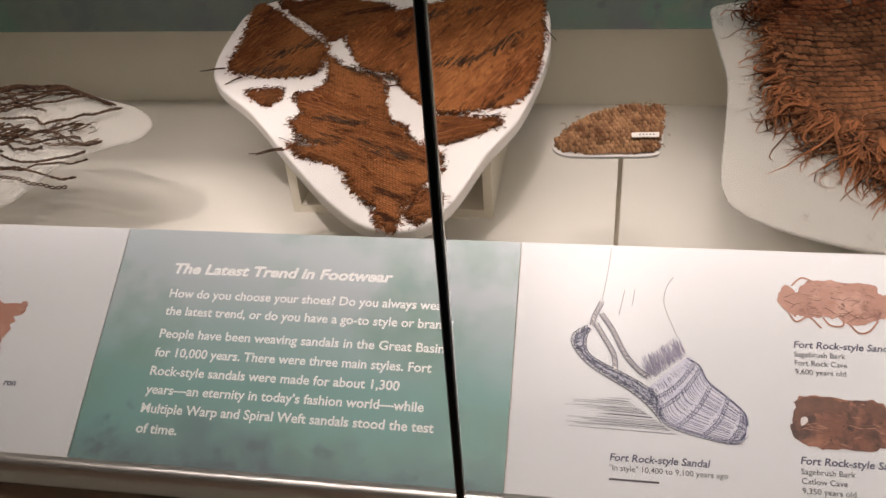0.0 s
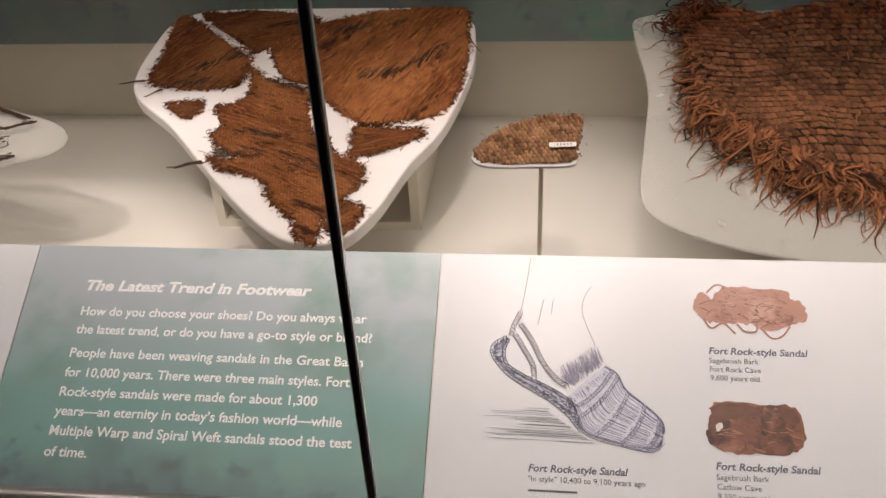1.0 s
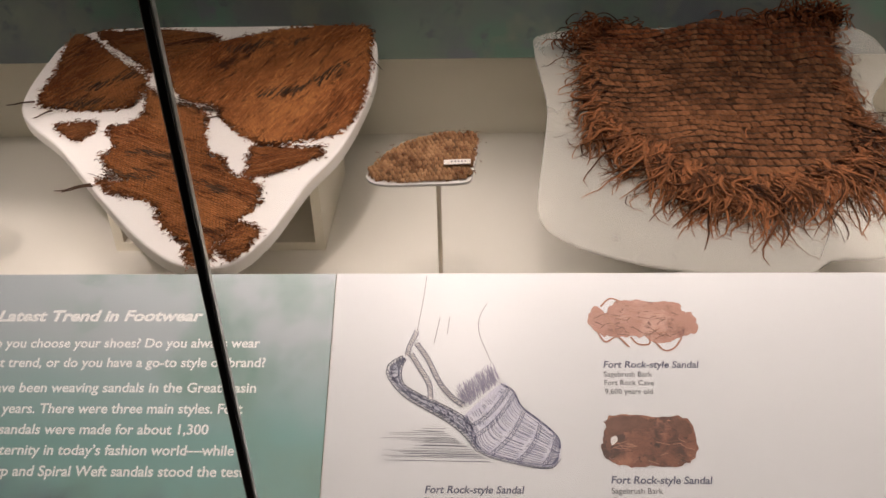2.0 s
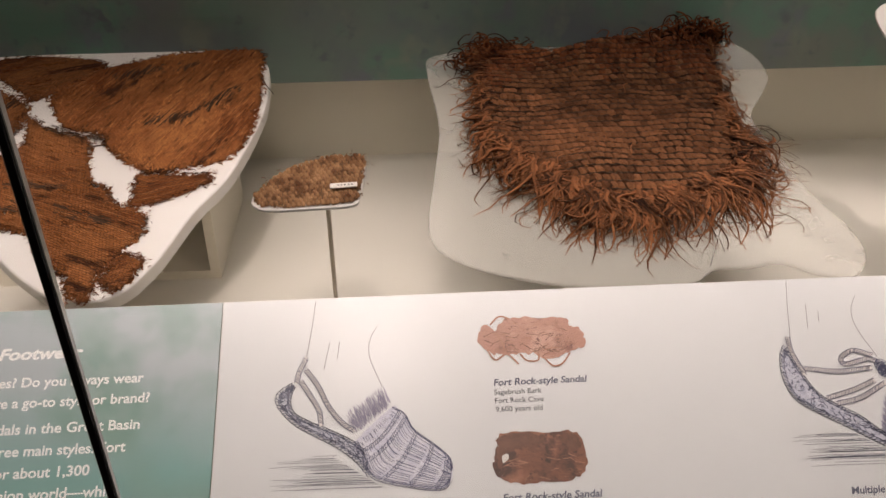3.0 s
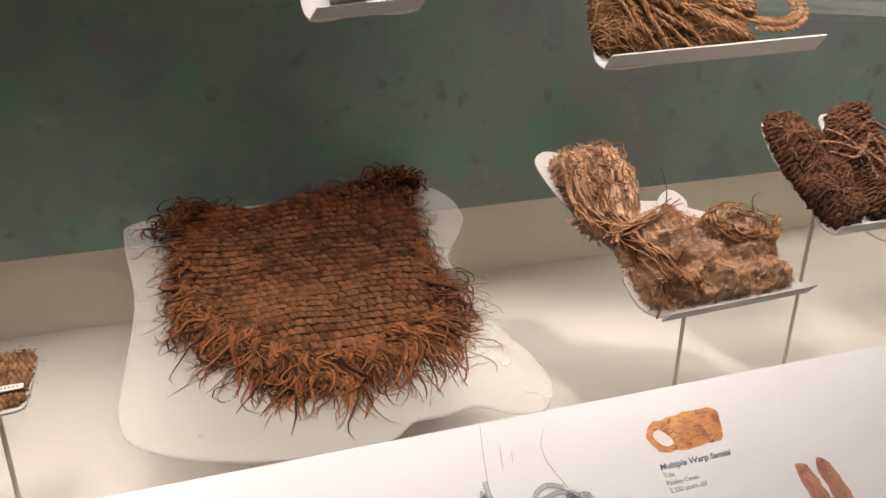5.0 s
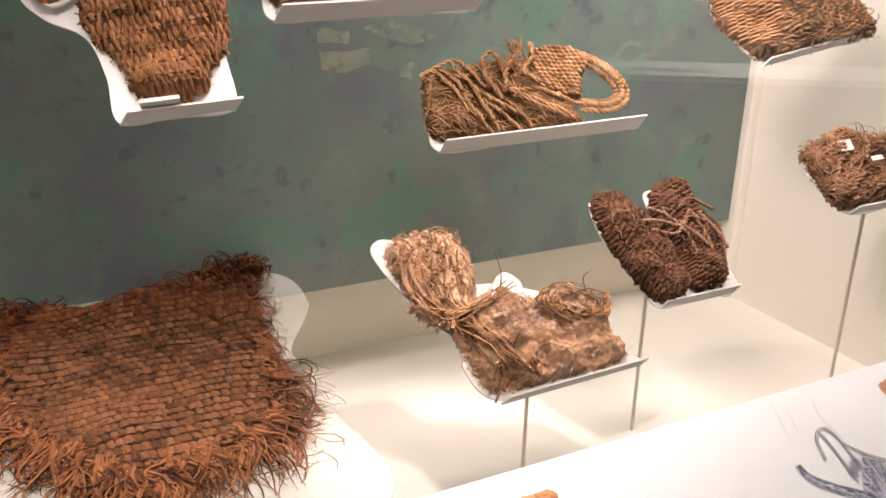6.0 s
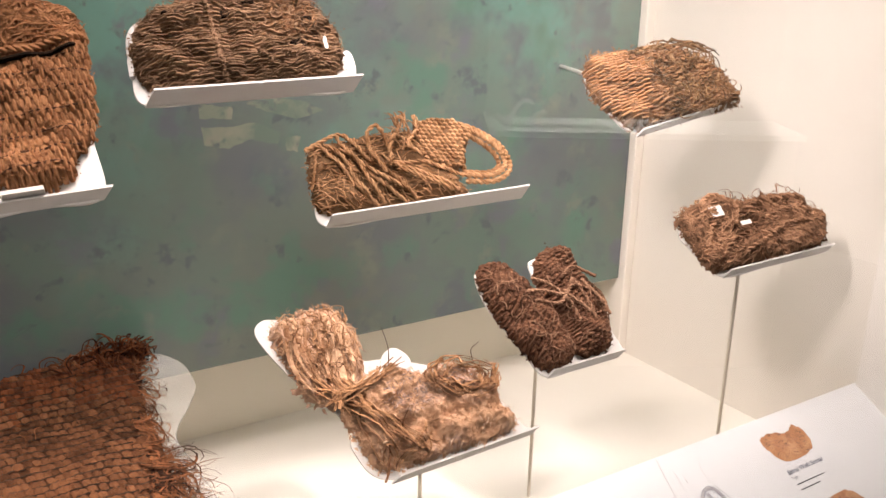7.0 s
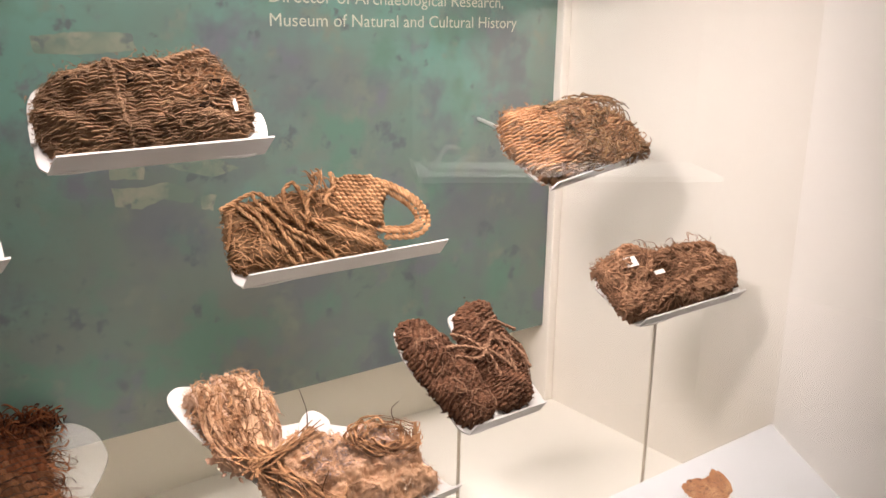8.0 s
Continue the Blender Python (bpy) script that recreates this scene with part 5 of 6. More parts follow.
def stitches(rs, fr, poly, at, angle, wide, tall, r, seed, flat=0.7, long=0.5, slack=1.0, tilt=0.10, blunt=0.55, only=None):
    """Short plump twined stitches in staggered rows over a body, each a strand of its own."""
    s = Strands()
    c = poly.mean(0)
    ca, sa = math.cos(angle), math.sin(angle)
    R = np.linalg.norm(poly - c, axis=1).max()
    i, j = np.meshgrid(np.arange(int(-R / wide) - 1, int(R / wide) + 2), np.arange(int(-R / tall) - 1, int(R / tall) + 2))
    a = (i + 0.5 * (j % 2) + slack * rs.normal(0, 0.10, i.shape)) * wide
    b = (j + slack * rs.normal(0, 0.05, i.shape)) * tall
    u, v = c[0] + a * ca - b * sa, c[1] + a * sa + b * ca
    u, v = u + slack * 0.006 * wander(u, v, 4, seed), v + slack * 0.007 * wander(u, v, 4, seed + 1)
    ok = inside(poly, u, v) & (rs.rand(*i.shape) > 0.03)
    if only:        # those inside, or outside, a second ragged outline
        ok &= inside(only[0], u + 0.012 * rs.normal(0, 1, i.shape), v + 0.012 * rs.normal(0, 1, i.shape)) == only[1]
    F = np.array((-1, -0.86, -0.4, 0.4, 0.86, 1))
    taper = np.array((blunt, 0.5 + 0.5 * max(blunt, 0.84), 1.0, 1.0, 0.5 + 0.5 * max(blunt, 0.84), blunt))[:, None, None]
    for x0, y0 in zip(u[ok].tolist(), v[ok].tolist()):
        way = angle + math.pi / 2 + slack * rs.normal(0, 0.12) + tilt
        L = tall * rs.uniform(0.9, 1.08) * long
        pts = [(x0 + L * f * math.cos(way), y0 + L * f * math.sin(way), max(at(x0 + L * f * math.cos(way), y0 + L * f * math.sin(way)), 0.001) + r * flat * (0.55 - 0.75 * f * f)) for f in F]
        q = fr.all(pts)
        s.tube(q, r * rs.uniform(0.85, 1.1), None, 6, flat)
        ring = s.V[-1].reshape(6, 6, 3)
        s.V[-1] = (q[:, None, :] + (ring - q[:, None, :]) * taper).reshape(-1, 3)
    return s.geo()


def scatter(rs, fr, poly, h, count, length, r, angle, spread, curl=0.6, lift=0.1, above=0.0005):
    """Fibres lying over a body, most of them along one direction."""
    s = Strands()
    lo, hi = poly.min(0), poly.max(0)
    done = 0
    for _ in range(count * 4):
        u, v = rs.uniform(lo[0], hi[0]), rs.uniform(lo[1], hi[1])
        if h(u, v) < 0:
            continue
        a = (angle(u, v) if callable(angle) else angle) + rs.normal(0, spread) + (math.pi if rs.rand() < 0.5 else 0)
        L, m = length * rs.uniform(0.5, 1.4), 6
        bend = rs.normal(0, curl)
        pts, lift0 = [], rs.uniform(0, 0.002)
        for k in range(m):
            if h(u, v) < 0 and k > 1:
                break
            pts.append((u, v, max(h(u, v), 0.002) + above + lift0))
            u, v = u + L / m * math.cos(a), v + L / m * math.sin(a)
            a += bend / m + rs.normal(0, curl * 0.3)
        if len(pts) > 2:
            s.tube(fr.all(pts), r * rs.uniform(0.6, 1.4), r * 0.5, 3)
        done += 1
        if done >= count:
            break
    return s.geo()


def over(h, poly, line, lift=0.002):
    """A line in a frame's own places, raised to lie on a body."""
    return [(u, v, max(h(u, v), 0.006) + lift) for u, v in line]


# ---- sandals on trays ----
def small_fragment():
    fr = Frame((0.029, 0.072, 1.016), (0.131, 0.072, 1.020), 13)
    it = thing("woven_fragment", (0.094, 0.113, FLOOR_Z), "small brown woven fragment with paper tag on a brass pin", "artefact", "pinned artefacts")
    pts = [(-0.002, 0.004), (0.006, 0.020), (0.028, 0.044), (0.057, 0.057), (0.078, 0.060), (0.104, 0.058), (0.104, 0.030), (0.100, 0.004), (0.094, -0.009), (0.060, -0.010), (0.014, -0.008)]
    part("plate", slab(fr, curve_loop([(u * 1.03 - 0.002, v * 1.04 - 0.004) for u, v in pts]), -0.003, 0.0, 0.001), TRAYW, it)
    rs = np.random.RandomState(3)
    poly, geo, h = body(fr, pts, 0.003, PLAIN, 0.0015, 0.002, 6, 0.008)
    weave = part("weave", geo, TAN2, it, "coarse tan and brown weave", smooth=True)
    part("stitches", stitches(rs, fr, poly, h, 0.08, 0.0046, 0.0052, 0.0022, 90, 0.9, 0.46, 0.4, 0.1, 0.7), TAN2F, weave, kind="stuff")
    part("frayed_edge", fringe(rs, fr, poly, 160, 0.006, 0.0006), TAN2F, weave, kind="stuff")
    part("tag", fr_box(fr, 0.073, 0.099, 0.003, 0.0095, 0.008, 0.0092), TAGW, it, "small white paper tag")
    for k in range(5):
        part("tag_mark", fr_box(fr, 0.080 + 0.0033 * k, 0.0816 + 0.0033 * k, 0.0056, 0.0072, 0.0092, 0.0095), GREY, it, "tiny unreadable mark")
    pin(it, 0.094, 0.113, fr.at(0.06, 0.04, -0.003)[2])


TAN2, TAN2F = fibre("tan_brown_weave", (0.10, 0.042, 0.018), (0.38, 0.215, 0.110), 60, 0.28)
PLAIN = lambda u, v: 0.0008 * wander(u, v, 70, 3)


def corded_sandal():
    fr = Frame((0.834, 0.345, 1.211), (1.098, 0.262, 1.240), 48)
    it = thing("corded_sandal", fr.at(0.13, 0.0), "golden tule sandal laced with thick cords on a white tray", "sandal", "sandals on trays")
    tray(it, fr, 0.276, curve_loop([(0.0, 0.0), (-0.008, 0.05), (-0.004, 0.10), (0.03, 0.118), (0.14, 0.120), (0.185, 0.105), (0.190, 0.06), (0.21, 0.012), (0.262, 0.0), (0.2, -0.001), (0.1, -0.001)]), 0.020, 0.35)
    wall_rod(it, fr, 0.12, 0.07)
    rs = np.random.RandomState(17)
    pts = [(-0.010, 0.060), (-0.008, 0.105), (0.010, 0.125), (0.045, 0.124), (0.100, 0.128), (0.155, 0.124), (0.185, 0.118), (0.194, 0.095), (0.190, 0.065), (0.196, 0.035), (0.20, 0.014), (0.133, 0.010), (0.034, 0.012), (0.004, 0.016), (-0.010, 0.032)]
    poly, geo, h = body(fr, pts, 0.018, PLAIN, 0.0018, 0.003, 8, 0.03)
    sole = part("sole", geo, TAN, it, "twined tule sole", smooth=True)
    s = Strands()
    laces = ([(-0.008, 0.112), (0.010, 0.115), (0.028, 0.089), (0.048, 0.051), (0.075, 0.013)], [(0.030, 0.105), (0.039, 0.087), (0.049, 0.057), (0.065, 0.029)], [(0.019, 0.112), (0.055, 0.084), (0.067, 0.050), (0.083, 0.013)],
             [(0.038, 0.130), (0.047, 0.102), (0.071, 0.059), (0.093, 0.033), (0.115, 0.010)], [(0.050, 0.127), (0.069, 0.088), (0.098, 0.054), (0.130, 0.013)], [(0.059, 0.080), (0.081, 0.054), (0.114, 0.029)],
             [(0.092, 0.050), (0.078, 0.090), (0.080, 0.122), (0.088, 0.131), (0.097, 0.133), (0.101, 0.110), (0.104, 0.070)], [(0.098, 0.060), (0.108, 0.097), (0.124, 0.121), (0.124, 0.139), (0.138, 0.141)], [(0.149, 0.139), (0.148, 0.113), (0.131, 0.090), (0.147, 0.070)],
             [(0.100, 0.072), (0.146, 0.066), (0.177, 0.052), (0.204, 0.040)], [(0.105, 0.068), (0.146, 0.045), (0.188, 0.019)], [(0.110, 0.058), (0.154, 0.030), (0.178, 0.018)], [(-0.008, 0.113), (0.010, 0.121), (0.037, 0.131), (0.052, 0.127)], [(0.004, 0.100), (-0.002, 0.073), (-0.010, 0.050)])
    for k, q in enumerate(laces):
        high = 0.004 + 0.0025 * (k % 3) + (0.008 if k in (6, 7, 8) else 0)
        s.twist(fr.all(over(h, poly, smooth(q, 7), high)), 0.0031 if k != 13 else 0.0024, 0.019, 5)
    part("lacing", s.geo(), TANF, it, "thick golden twisted cords")
    loop = Strands()
    for off, high in ((0.002, 0.012), (0.0095, 0.016), (0.0165, 0.011)):   # heel loop
        q = [(0.196, 0.124 - off), (0.217, 0.121 - off), (0.243 - 0.6 * off, 0.104 - 0.7 * off), (0.266 - off, 0.077 - 0.3 * off), (0.272 - off, 0.049 + 0.2 * off), (0.264 - off, 0.031 + 0.6 * off), (0.240 - 0.5 * off, 0.022 + off), (0.202, 0.028 + off)]
        loop.twist(fr.all([(u, v, high) for u, v in smooth(q, 7)]), 0.0042, 0.017, 5)
    part("heel_loop", loop.geo(), TANF, it, "braided heel loop")
    flap = Strands()
    for k in range(26):      # ragged tuft between the lacing and the heel
        u, v, a = rs.uniform(0.118, 0.156), rs.uniform(0.085, 0.132), rs.normal(1.75, 0.45)
        L = rs.uniform(0.012, 0.034)
        flap.tube(fr.all([(u, v, 0.022), (u + 0.5 * L * math.cos(a), v + 0.5 * L * math.sin(a), 0.028 + 0.006 * rs.rand()), (u + L * math.cos(a), min(v + L * math.sin(a), 0.146), 0.027)]), rs.uniform(0.0012, 0.0034), 0.0008, 5, 0.35)
    part("ragged_tuft", flap.geo(), TANF, it, kind="stuff")
    part("fibres", scatter(rs, fr, poly, h, 460, 0.022, 0.0011, 2.6, 0.5, above=0.001), TANF, sole, kind="stuff")
    part("frayed_edge", fringe(rs, fr, poly, 130, 0.010, 0.0008), TANF, sole, kind="stuff")
    cup = ccw(curve_loop([(0.150, 0.129), (0.186, 0.132), (0.214, 0.123), (0.226, 0.103), (0.213, 0.081), (0.207, 0.061), (0.197, 0.046), (0.164, 0.064), (0.150, 0.082)], 5))
    lower = lambda u, v, d: 0.015 + np.minimum(d, 0.004) + 0.001 * wander(u, v, 20, 77)
    heel = part("heel_cup", cloth(fr, cup, 0.0018, lower, 0.002, 0.006, 44), TAN, it, "woven tule heel", smooth=True)
    part("heel_braid", stitches(rs, fr, cup, surface(cup, lower), -0.22, 0.0070, 0.0062, 0.0032, 61, 0.75, 0.42, 0.3, 0.9, 0.6), TANF, heel, "rows of small braided stitches", kind="stuff")


def bundle_sandal():
    fr = Frame((0.585, 0.232, 1.402), (0.806, 0.192, 1.412), 48)
    it = thing("bark_sandal", fr.at(0.11, 0.0), "dark grey-brown shredded bark sandal tied with cord on a white tray", "sandal", "sandals on trays")
    tray(it, fr, 0.219, curve_loop([(0.0, 0.0), (-0.008, 0.04), (-0.006, 0.088), (0.02, 0.108), (0.11, 0.115), (0.19, 0.10), (0.212, 0.05), (0.214, 0.0), (0.15, -0.001), (0.07, -0.001)]), 0.018, 0.4)
    part("clip", fr_box(fr, -0.010, -0.005, 0.032, 0.053, 0.0, 0.006), TRAYW, it, "small white clip")
    part("end_tab", slab(fr, curve_loop([(0.205, 0.012), (0.226, 0.018), (0.228, 0.045), (0.220, 0.050), (0.210, 0.035)]), 0.0, 0.002, 0.0006), TRAYW, it, "upturned white tab")
    wall_rod(it, fr, 0.10, 0.06)
    rs = np.random.RandomState(23)
    pts = [(-0.003, 0.068), (0.003, 0.090), (0.020, 0.108), (0.048, 0.124), (0.095, 0.130), (0.130, 0.128), (0.170, 0.136), (0.191, 0.128), (0.198, 0.108), (0.212, 0.085), (0.216, 0.055), (0.212, 0.030), (0.196, 0.013), (0.148, 0.012), (0.080, 0.012), (0.035, 0.011), (0.009, 0.015), (-0.003, 0.038)]
    poly, geo, h = body(fr, pts, 0.022, lambda u, v: 0.003 * wander(u, v, 26, 9) + 0.001 * wander(u, v, 90, 19), 0.0018, 0.004, 12, 0.035)
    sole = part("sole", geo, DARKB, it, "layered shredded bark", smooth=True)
    part("bark_rolls", stitches(rs, fr, poly, h, 1.5, 0.0044, 0.0080, 0.0031, 95, 0.55, 0.54, 0.9, 0.10, 0.7), DARKF, sole, "rolled bark strips", kind="stuff")
    part("bark_strips", scatter(rs, fr, poly, h, 700, 0.010, 0.0006, lambda u, v: 0.1 + 1.1 * max(0, u - 0.13) / 0.06, 0.35, 0.6, above=0.0026), DARKF, sole, kind="stuff")
    s = Strands()
    s.twist(fr.all(over(h, poly, smooth([(0.084, 0.012), (0.080, 0.05), (0.078, 0.09), (0.074, 0.128)], 6), 0.003)), 0.0030, 0.014, 5)
    s.twist(fr.all(over(h, poly, smooth([(0.072, 0.118), (0.10, 0.100), (0.125, 0.080)], 6), 0.003)), 0.0018, 0.014, 4)
    s.twist(fr.all(over(h, poly, smooth([(0.11, 0.118), (0.14, 0.112), (0.165, 0.128), (0.185, 0.128)], 6), 0.004)), 0.0040, 0.016, 5)
    for k in range(30):      # tangled loops and hollows at the worn end
        u, v, r, a0 = rs.uniform(0.13, 0.190), rs.uniform(0.03, 0.112), rs.uniform(0.005, 0.012), rs.rand() * 6.283
        ring = [(u + r * math.cos(a0 + t), v + 0.8 * r * math.sin(a0 + t), max(h(u, v), 0.008) + 0.003 + 0.004 * rs.rand()) for t in np.linspace(0, rs.uniform(1.5, 4.5), 8)]
        s.tube(fr.all(smooth(ring, 3)), rs.uniform(0.0012, 0.0032), 0.0009, 5, 0.7)
    part("tie_cord", s.geo(), DARKF, it, "twisted tie cord")
    part("pale_fluff", scatter(rs, fr, poly, lambda u, v: h(u, v) if (u - 0.165) ** 2 / 0.030 ** 2 + (v - 0.088) ** 2 / 0.030 ** 2 < 1 else -1.0, 420, 0.012, 0.0008, 0.8, 1.0, 1.0, above=0.003), RUSTF2, sole, kind="stuff")
    # shade of the worn hollows, laid on as raised dark patches
    for u, v, a, b in ((0.098, 0.096, 0.013, 0.007), (0.040, 0.096, 0.010, 0.003), (0.168, 0.052, 0.010, 0.005), (0.182, 0.080, 0.008, 0.005), (0.122, 0.108, 0.007, 0.003)):
        hole = curve_loop([(u - a, v), (u - 0.3 * a, v + b), (u + a, v + 0.4 * b), (u + 0.5 * a, v - b)], 5)
        part("hollow_shade_patch", slab(fr, hole, 0.004, h(u, v) + 0.0036, 0.001), HOLLOW_SHADE, sole, "near-black patch for the shade in a worn hollow")
    part("tag", fr_box(fr, 0.194, 0.198, 0.042, 0.058, 0.019, 0.0202), TAGW, it, "small white paper tag")
    part("frayed_edge", fringe(rs, fr, poly, 600, 0.010, 0.0006, curl=3.0, height=0.012), DARKF, sole, kind="stuff")


def toe_sandal():
    fr = Frame((0.419, 0.181, 1.320), (0.527, 0.161, 1.330), 50)
    it = thing("twined_sandal", fr.at(0.055, 0.0), "rust-brown twined sandal with a heel cord on a white tray", "sandal", "sandals on trays")
    tray(it, fr, 0.106, curve_loop([(0.0, 0.0), (-0.006, 0.05), (-0.020, 0.095), (-0.055, 0.120), (-0.075, 0.150), (-0.06, 0.190), (0.0, 0.20), (0.08, 0.19), (0.106, 0.12), (0.107, 0.06), (0.106, 0.0), (0.05, -0.001)]), 0.012, 0.45)
    wall_rod(it, fr, 0.05, 0.10)
    rs = np.random.RandomState(29)
    pts = [(-0.024, 0.200), (-0.023, 0.150), (-0.020, 0.107), (-0.013, 0.090), (0.007, 0.059), (0.018, 0.030), (0.032, 0.018), (0.060, 0.015), (0.082, 0.022), (0.092, 0.043), (0.108, 0.063), (0.115, 0.095), (0.117, 0.150), (0.110, 0.205), (0.05, 0.225)]
    poly, geo, h = body(fr, pts, 0.022, PLAIN, 0.0018, 0.003, 15, 0.03)
    sole = part("sole", geo, RUST, it, "plump rust-coloured twining", smooth=True)
    part("stitches", stitches(rs, fr, poly, h, 0.06, 0.0063, 0.0092, 0.0038, 91, 0.62, 0.56, 0.55, 0.04, 0.80), RUSTF, sole, "plump rust stitches", kind="stuff")
    part("fibres", scatter(rs, fr, poly, h, 420, 0.012, 0.0007, 1.5, 0.5, above=0.003), RUSTF, sole, kind="stuff")
    rows = Strands()
    c, tall = poly.mean(0), 0.0184
    for j in range(-5, 3):       # a twined row between the rows of stitches
        line = [c + a * np.array([0.998, 0.060]) + ((j + 0.5) * tall + 0.0006 * rs.normal()) * np.array([-0.060, 0.998]) for a in np.linspace(-0.08, 0.08, 30)]
        line = [(u + 0.0033 * wander(u, v, 4, 91), v + 0.0039 * wander(u, v, 4, 92)) for u, v in line]
        line = [(u, v, h(u, v) + 0.0030) for u, v in line if h(u, v) > 0 and v < 0.150]
        if len(line) > 4:
            rows.twist(fr.all(line), 0.0010, 0.008, 4)
    part("weft_rows", rows.geo(), SHOEF, sole, "dark twined rows", kind="stuff")
    # shade in a worn slit, laid on as a dark band
    gash = Strands()
    gash.tube(fr.all(over(h, poly, smooth([(-0.020, 0.156), (0.010, 0.149), (0.050, 0.147), (0.085, 0.150), (0.105, 0.156)], 6), 0.0040)), 0.0085, 0.0050, 6, 0.45)
    part("slit_shade", gash.geo(), HOLLOW_SHADE, sole, "near-black band for the shade in a worn slit")
    part("upper_fibres", scatter(rs, fr, poly, lambda u, v: h(u, v) if v > 0.160 + 0.08 * (u - 0.03) else -1.0, 420, 0.026, 0.0011, 0.5, 0.9, 0.8, above=0.005), RUSTF, sole, kind="stuff")
    s = Strands()
    s.twist(fr.all(smooth([(-0.012, 0.158, 0.02), (-0.040, 0.135, 0.012), (-0.058, 0.142, 0.008), (-0.068, 0.175, 0.006), (-0.05, 0.20, 0.006)], 6)), 0.0042, 0.014, 5)
    s.twist(fr.all(over(h, poly, smooth([(-0.02, 0.164), (0.03, 0.157), (0.080, 0.160), (0.116, 0.172)], 6), 0.006)), 0.0042, 0.014, 5)
    part("heel_cord", s.geo(), RUSTF, it, "twisted heel cord")
    part("tag", fr_box(fr, 0.022, 0.058, 0.007, 0.011, 0.006, 0.020), TAGW, it, "blank pink-white label strip")
    part("frayed_edge", fringe(rs, fr, poly, 120, 0.007, 0.0008, height=0.012), RUSTF, sole, kind="stuff")


def upper_sandal():
    fr = Frame((1.221, 0.160, 1.336), (1.413, 0.158, 1.366), 50)
    it = thing("open_twined_sandal", fr.at(0.08, 0.0), "brown open-twined sandal with frayed toe on a clear plate", "sandal", "sandals on trays")
    tray(it, fr, 0.165, curve_loop([(-0.016, 0.006), (-0.042, 0.05), (-0.050, 0.090), (-0.02, 0.112), (0.06, 0.115), (0.13, 0.095), (0.165, 0.04), (0.163, -0.002), (0.08, 0.0)]), 0.008, 0.5, -0.016)
    p = fr.at(-0.030, 0.100, -0.001)
    part("mounting_rod", rod(p, (1.353, MURAL_Y, 1.387), 0.0030), TRAYW, it, "slim rod fixed to the wall")
    rs = np.random.RandomState(31)
    pts = [(-0.035, 0.118), (-0.010, 0.128), (0.034, 0.122), (0.080, 0.118), (0.118, 0.108), (0.160, 0.082), (0.178, 0.052), (0.184, 0.004), (0.150, -0.002), (0.068, 0.003), (-0.013, 0.005), (-0.031, 0.027), (-0.054, 0.064), (-0.050, 0.093)]
    poly, geo, h = body(fr, pts, 0.022, PLAIN, 0.0018, 0.004, 18, 0.03)
    sole = part("sole", geo, RUST2, it, "rows of brown twining", smooth=True)
    fresh = ccw(curve_loop([(-0.035, 0.112), (-0.008, 0.121), (0.040, 0.114), (0.056, 0.090), (0.035, 0.060), (0.016, 0.030), (-0.004, 0.014), (-0.028, 0.030), (-0.048, 0.064), (-0.046, 0.092)], 4))
    worn = ccw(curve_loop([(0.050, 0.115), (0.080, 0.112), (0.116, 0.102), (0.154, 0.079), (0.172, 0.050), (0.178, 0.008), (0.150, 0.004), (0.068, 0.008), (0.010, 0.010), (0.028, 0.036), (0.050, 0.070), (0.062, 0.092)], 4))
    part("fresh_stitches", stitches(rs, fr, fresh, h, 1.42, 0.0048, 0.0115, 0.0028, 92, 0.7, 0.56, 0.45, 0.10, 0.7), ORANGEF, sole, "rows of fine orange stitches", kind="stuff")
    part("worn_stitches", stitches(rs, fr, worn, h, 1.50, 0.0056, 0.0100, 0.0031, 96, 0.7, 0.54, 1.2, 0.10, 0.6), RUSTF2, sole, "loosened brown stitches", kind="stuff")
    curls = Strands()
    for k in range(210):      # loosened ends curling out of the worn half
        u, v, r, a0 = rs.uniform(0.05, 0.172), rs.uniform(0.008, 0.095), rs.uniform(0.004, 0.014), rs.rand() * 6.283
        if h(u, v) > 0:
            curls.tube(fr.all(smooth([(u + r * math.cos(a0 + t), v + r * math.sin(a0 + t), h(u, v) + 0.003 + 0.004 * math.sin(t) ** 2) for t in np.linspace(0, rs.uniform(1.2, 3.4), 6)], 3)), rs.uniform(0.0009, 0.0019), 0.0006, 5, 0.7)
    for k in range(44):      # dark frayed cords along the upper rim, standing off at the end
        f0, L = rs.uniform(0, 0.75), rs.uniform(0.15, 0.35)
        q = along([(0.020, 0.121), (0.073, 0.121), (0.115, 0.116), (0.150, 0.102), (0.182, 0.085)], np.linspace(f0, min(f0 + L, 1), 6)) + rs.normal(0, 0.0035, 2) - (0.0, 0.012 * (1 - f0))
        curls.tube(fr.all([(u, v + 0.0015 * rs.normal(), 0.013 + 0.006 * rs.rand()) for u, v in q]), rs.uniform(0.0014, 0.0028), 0.0008, 5, 0.7)
    part("loose_ends", curls.geo(), OLIVEF, sole, "dark loose frayed cord ends", kind="stuff")
    part("fibres", scatter(rs, fr, poly, h, 260, 0.014, 0.0008, -0.1, 0.6, above=0.002), RUSTF2, sole, kind="stuff")
    part("frayed_edge", fringe(rs, fr, poly, 300, 0.010, 0.0009, curl=2.5, height=0.010, where=lambda u, v: v > 0.06 or u > 0.1), RUSTF2, sole, kind="stuff")


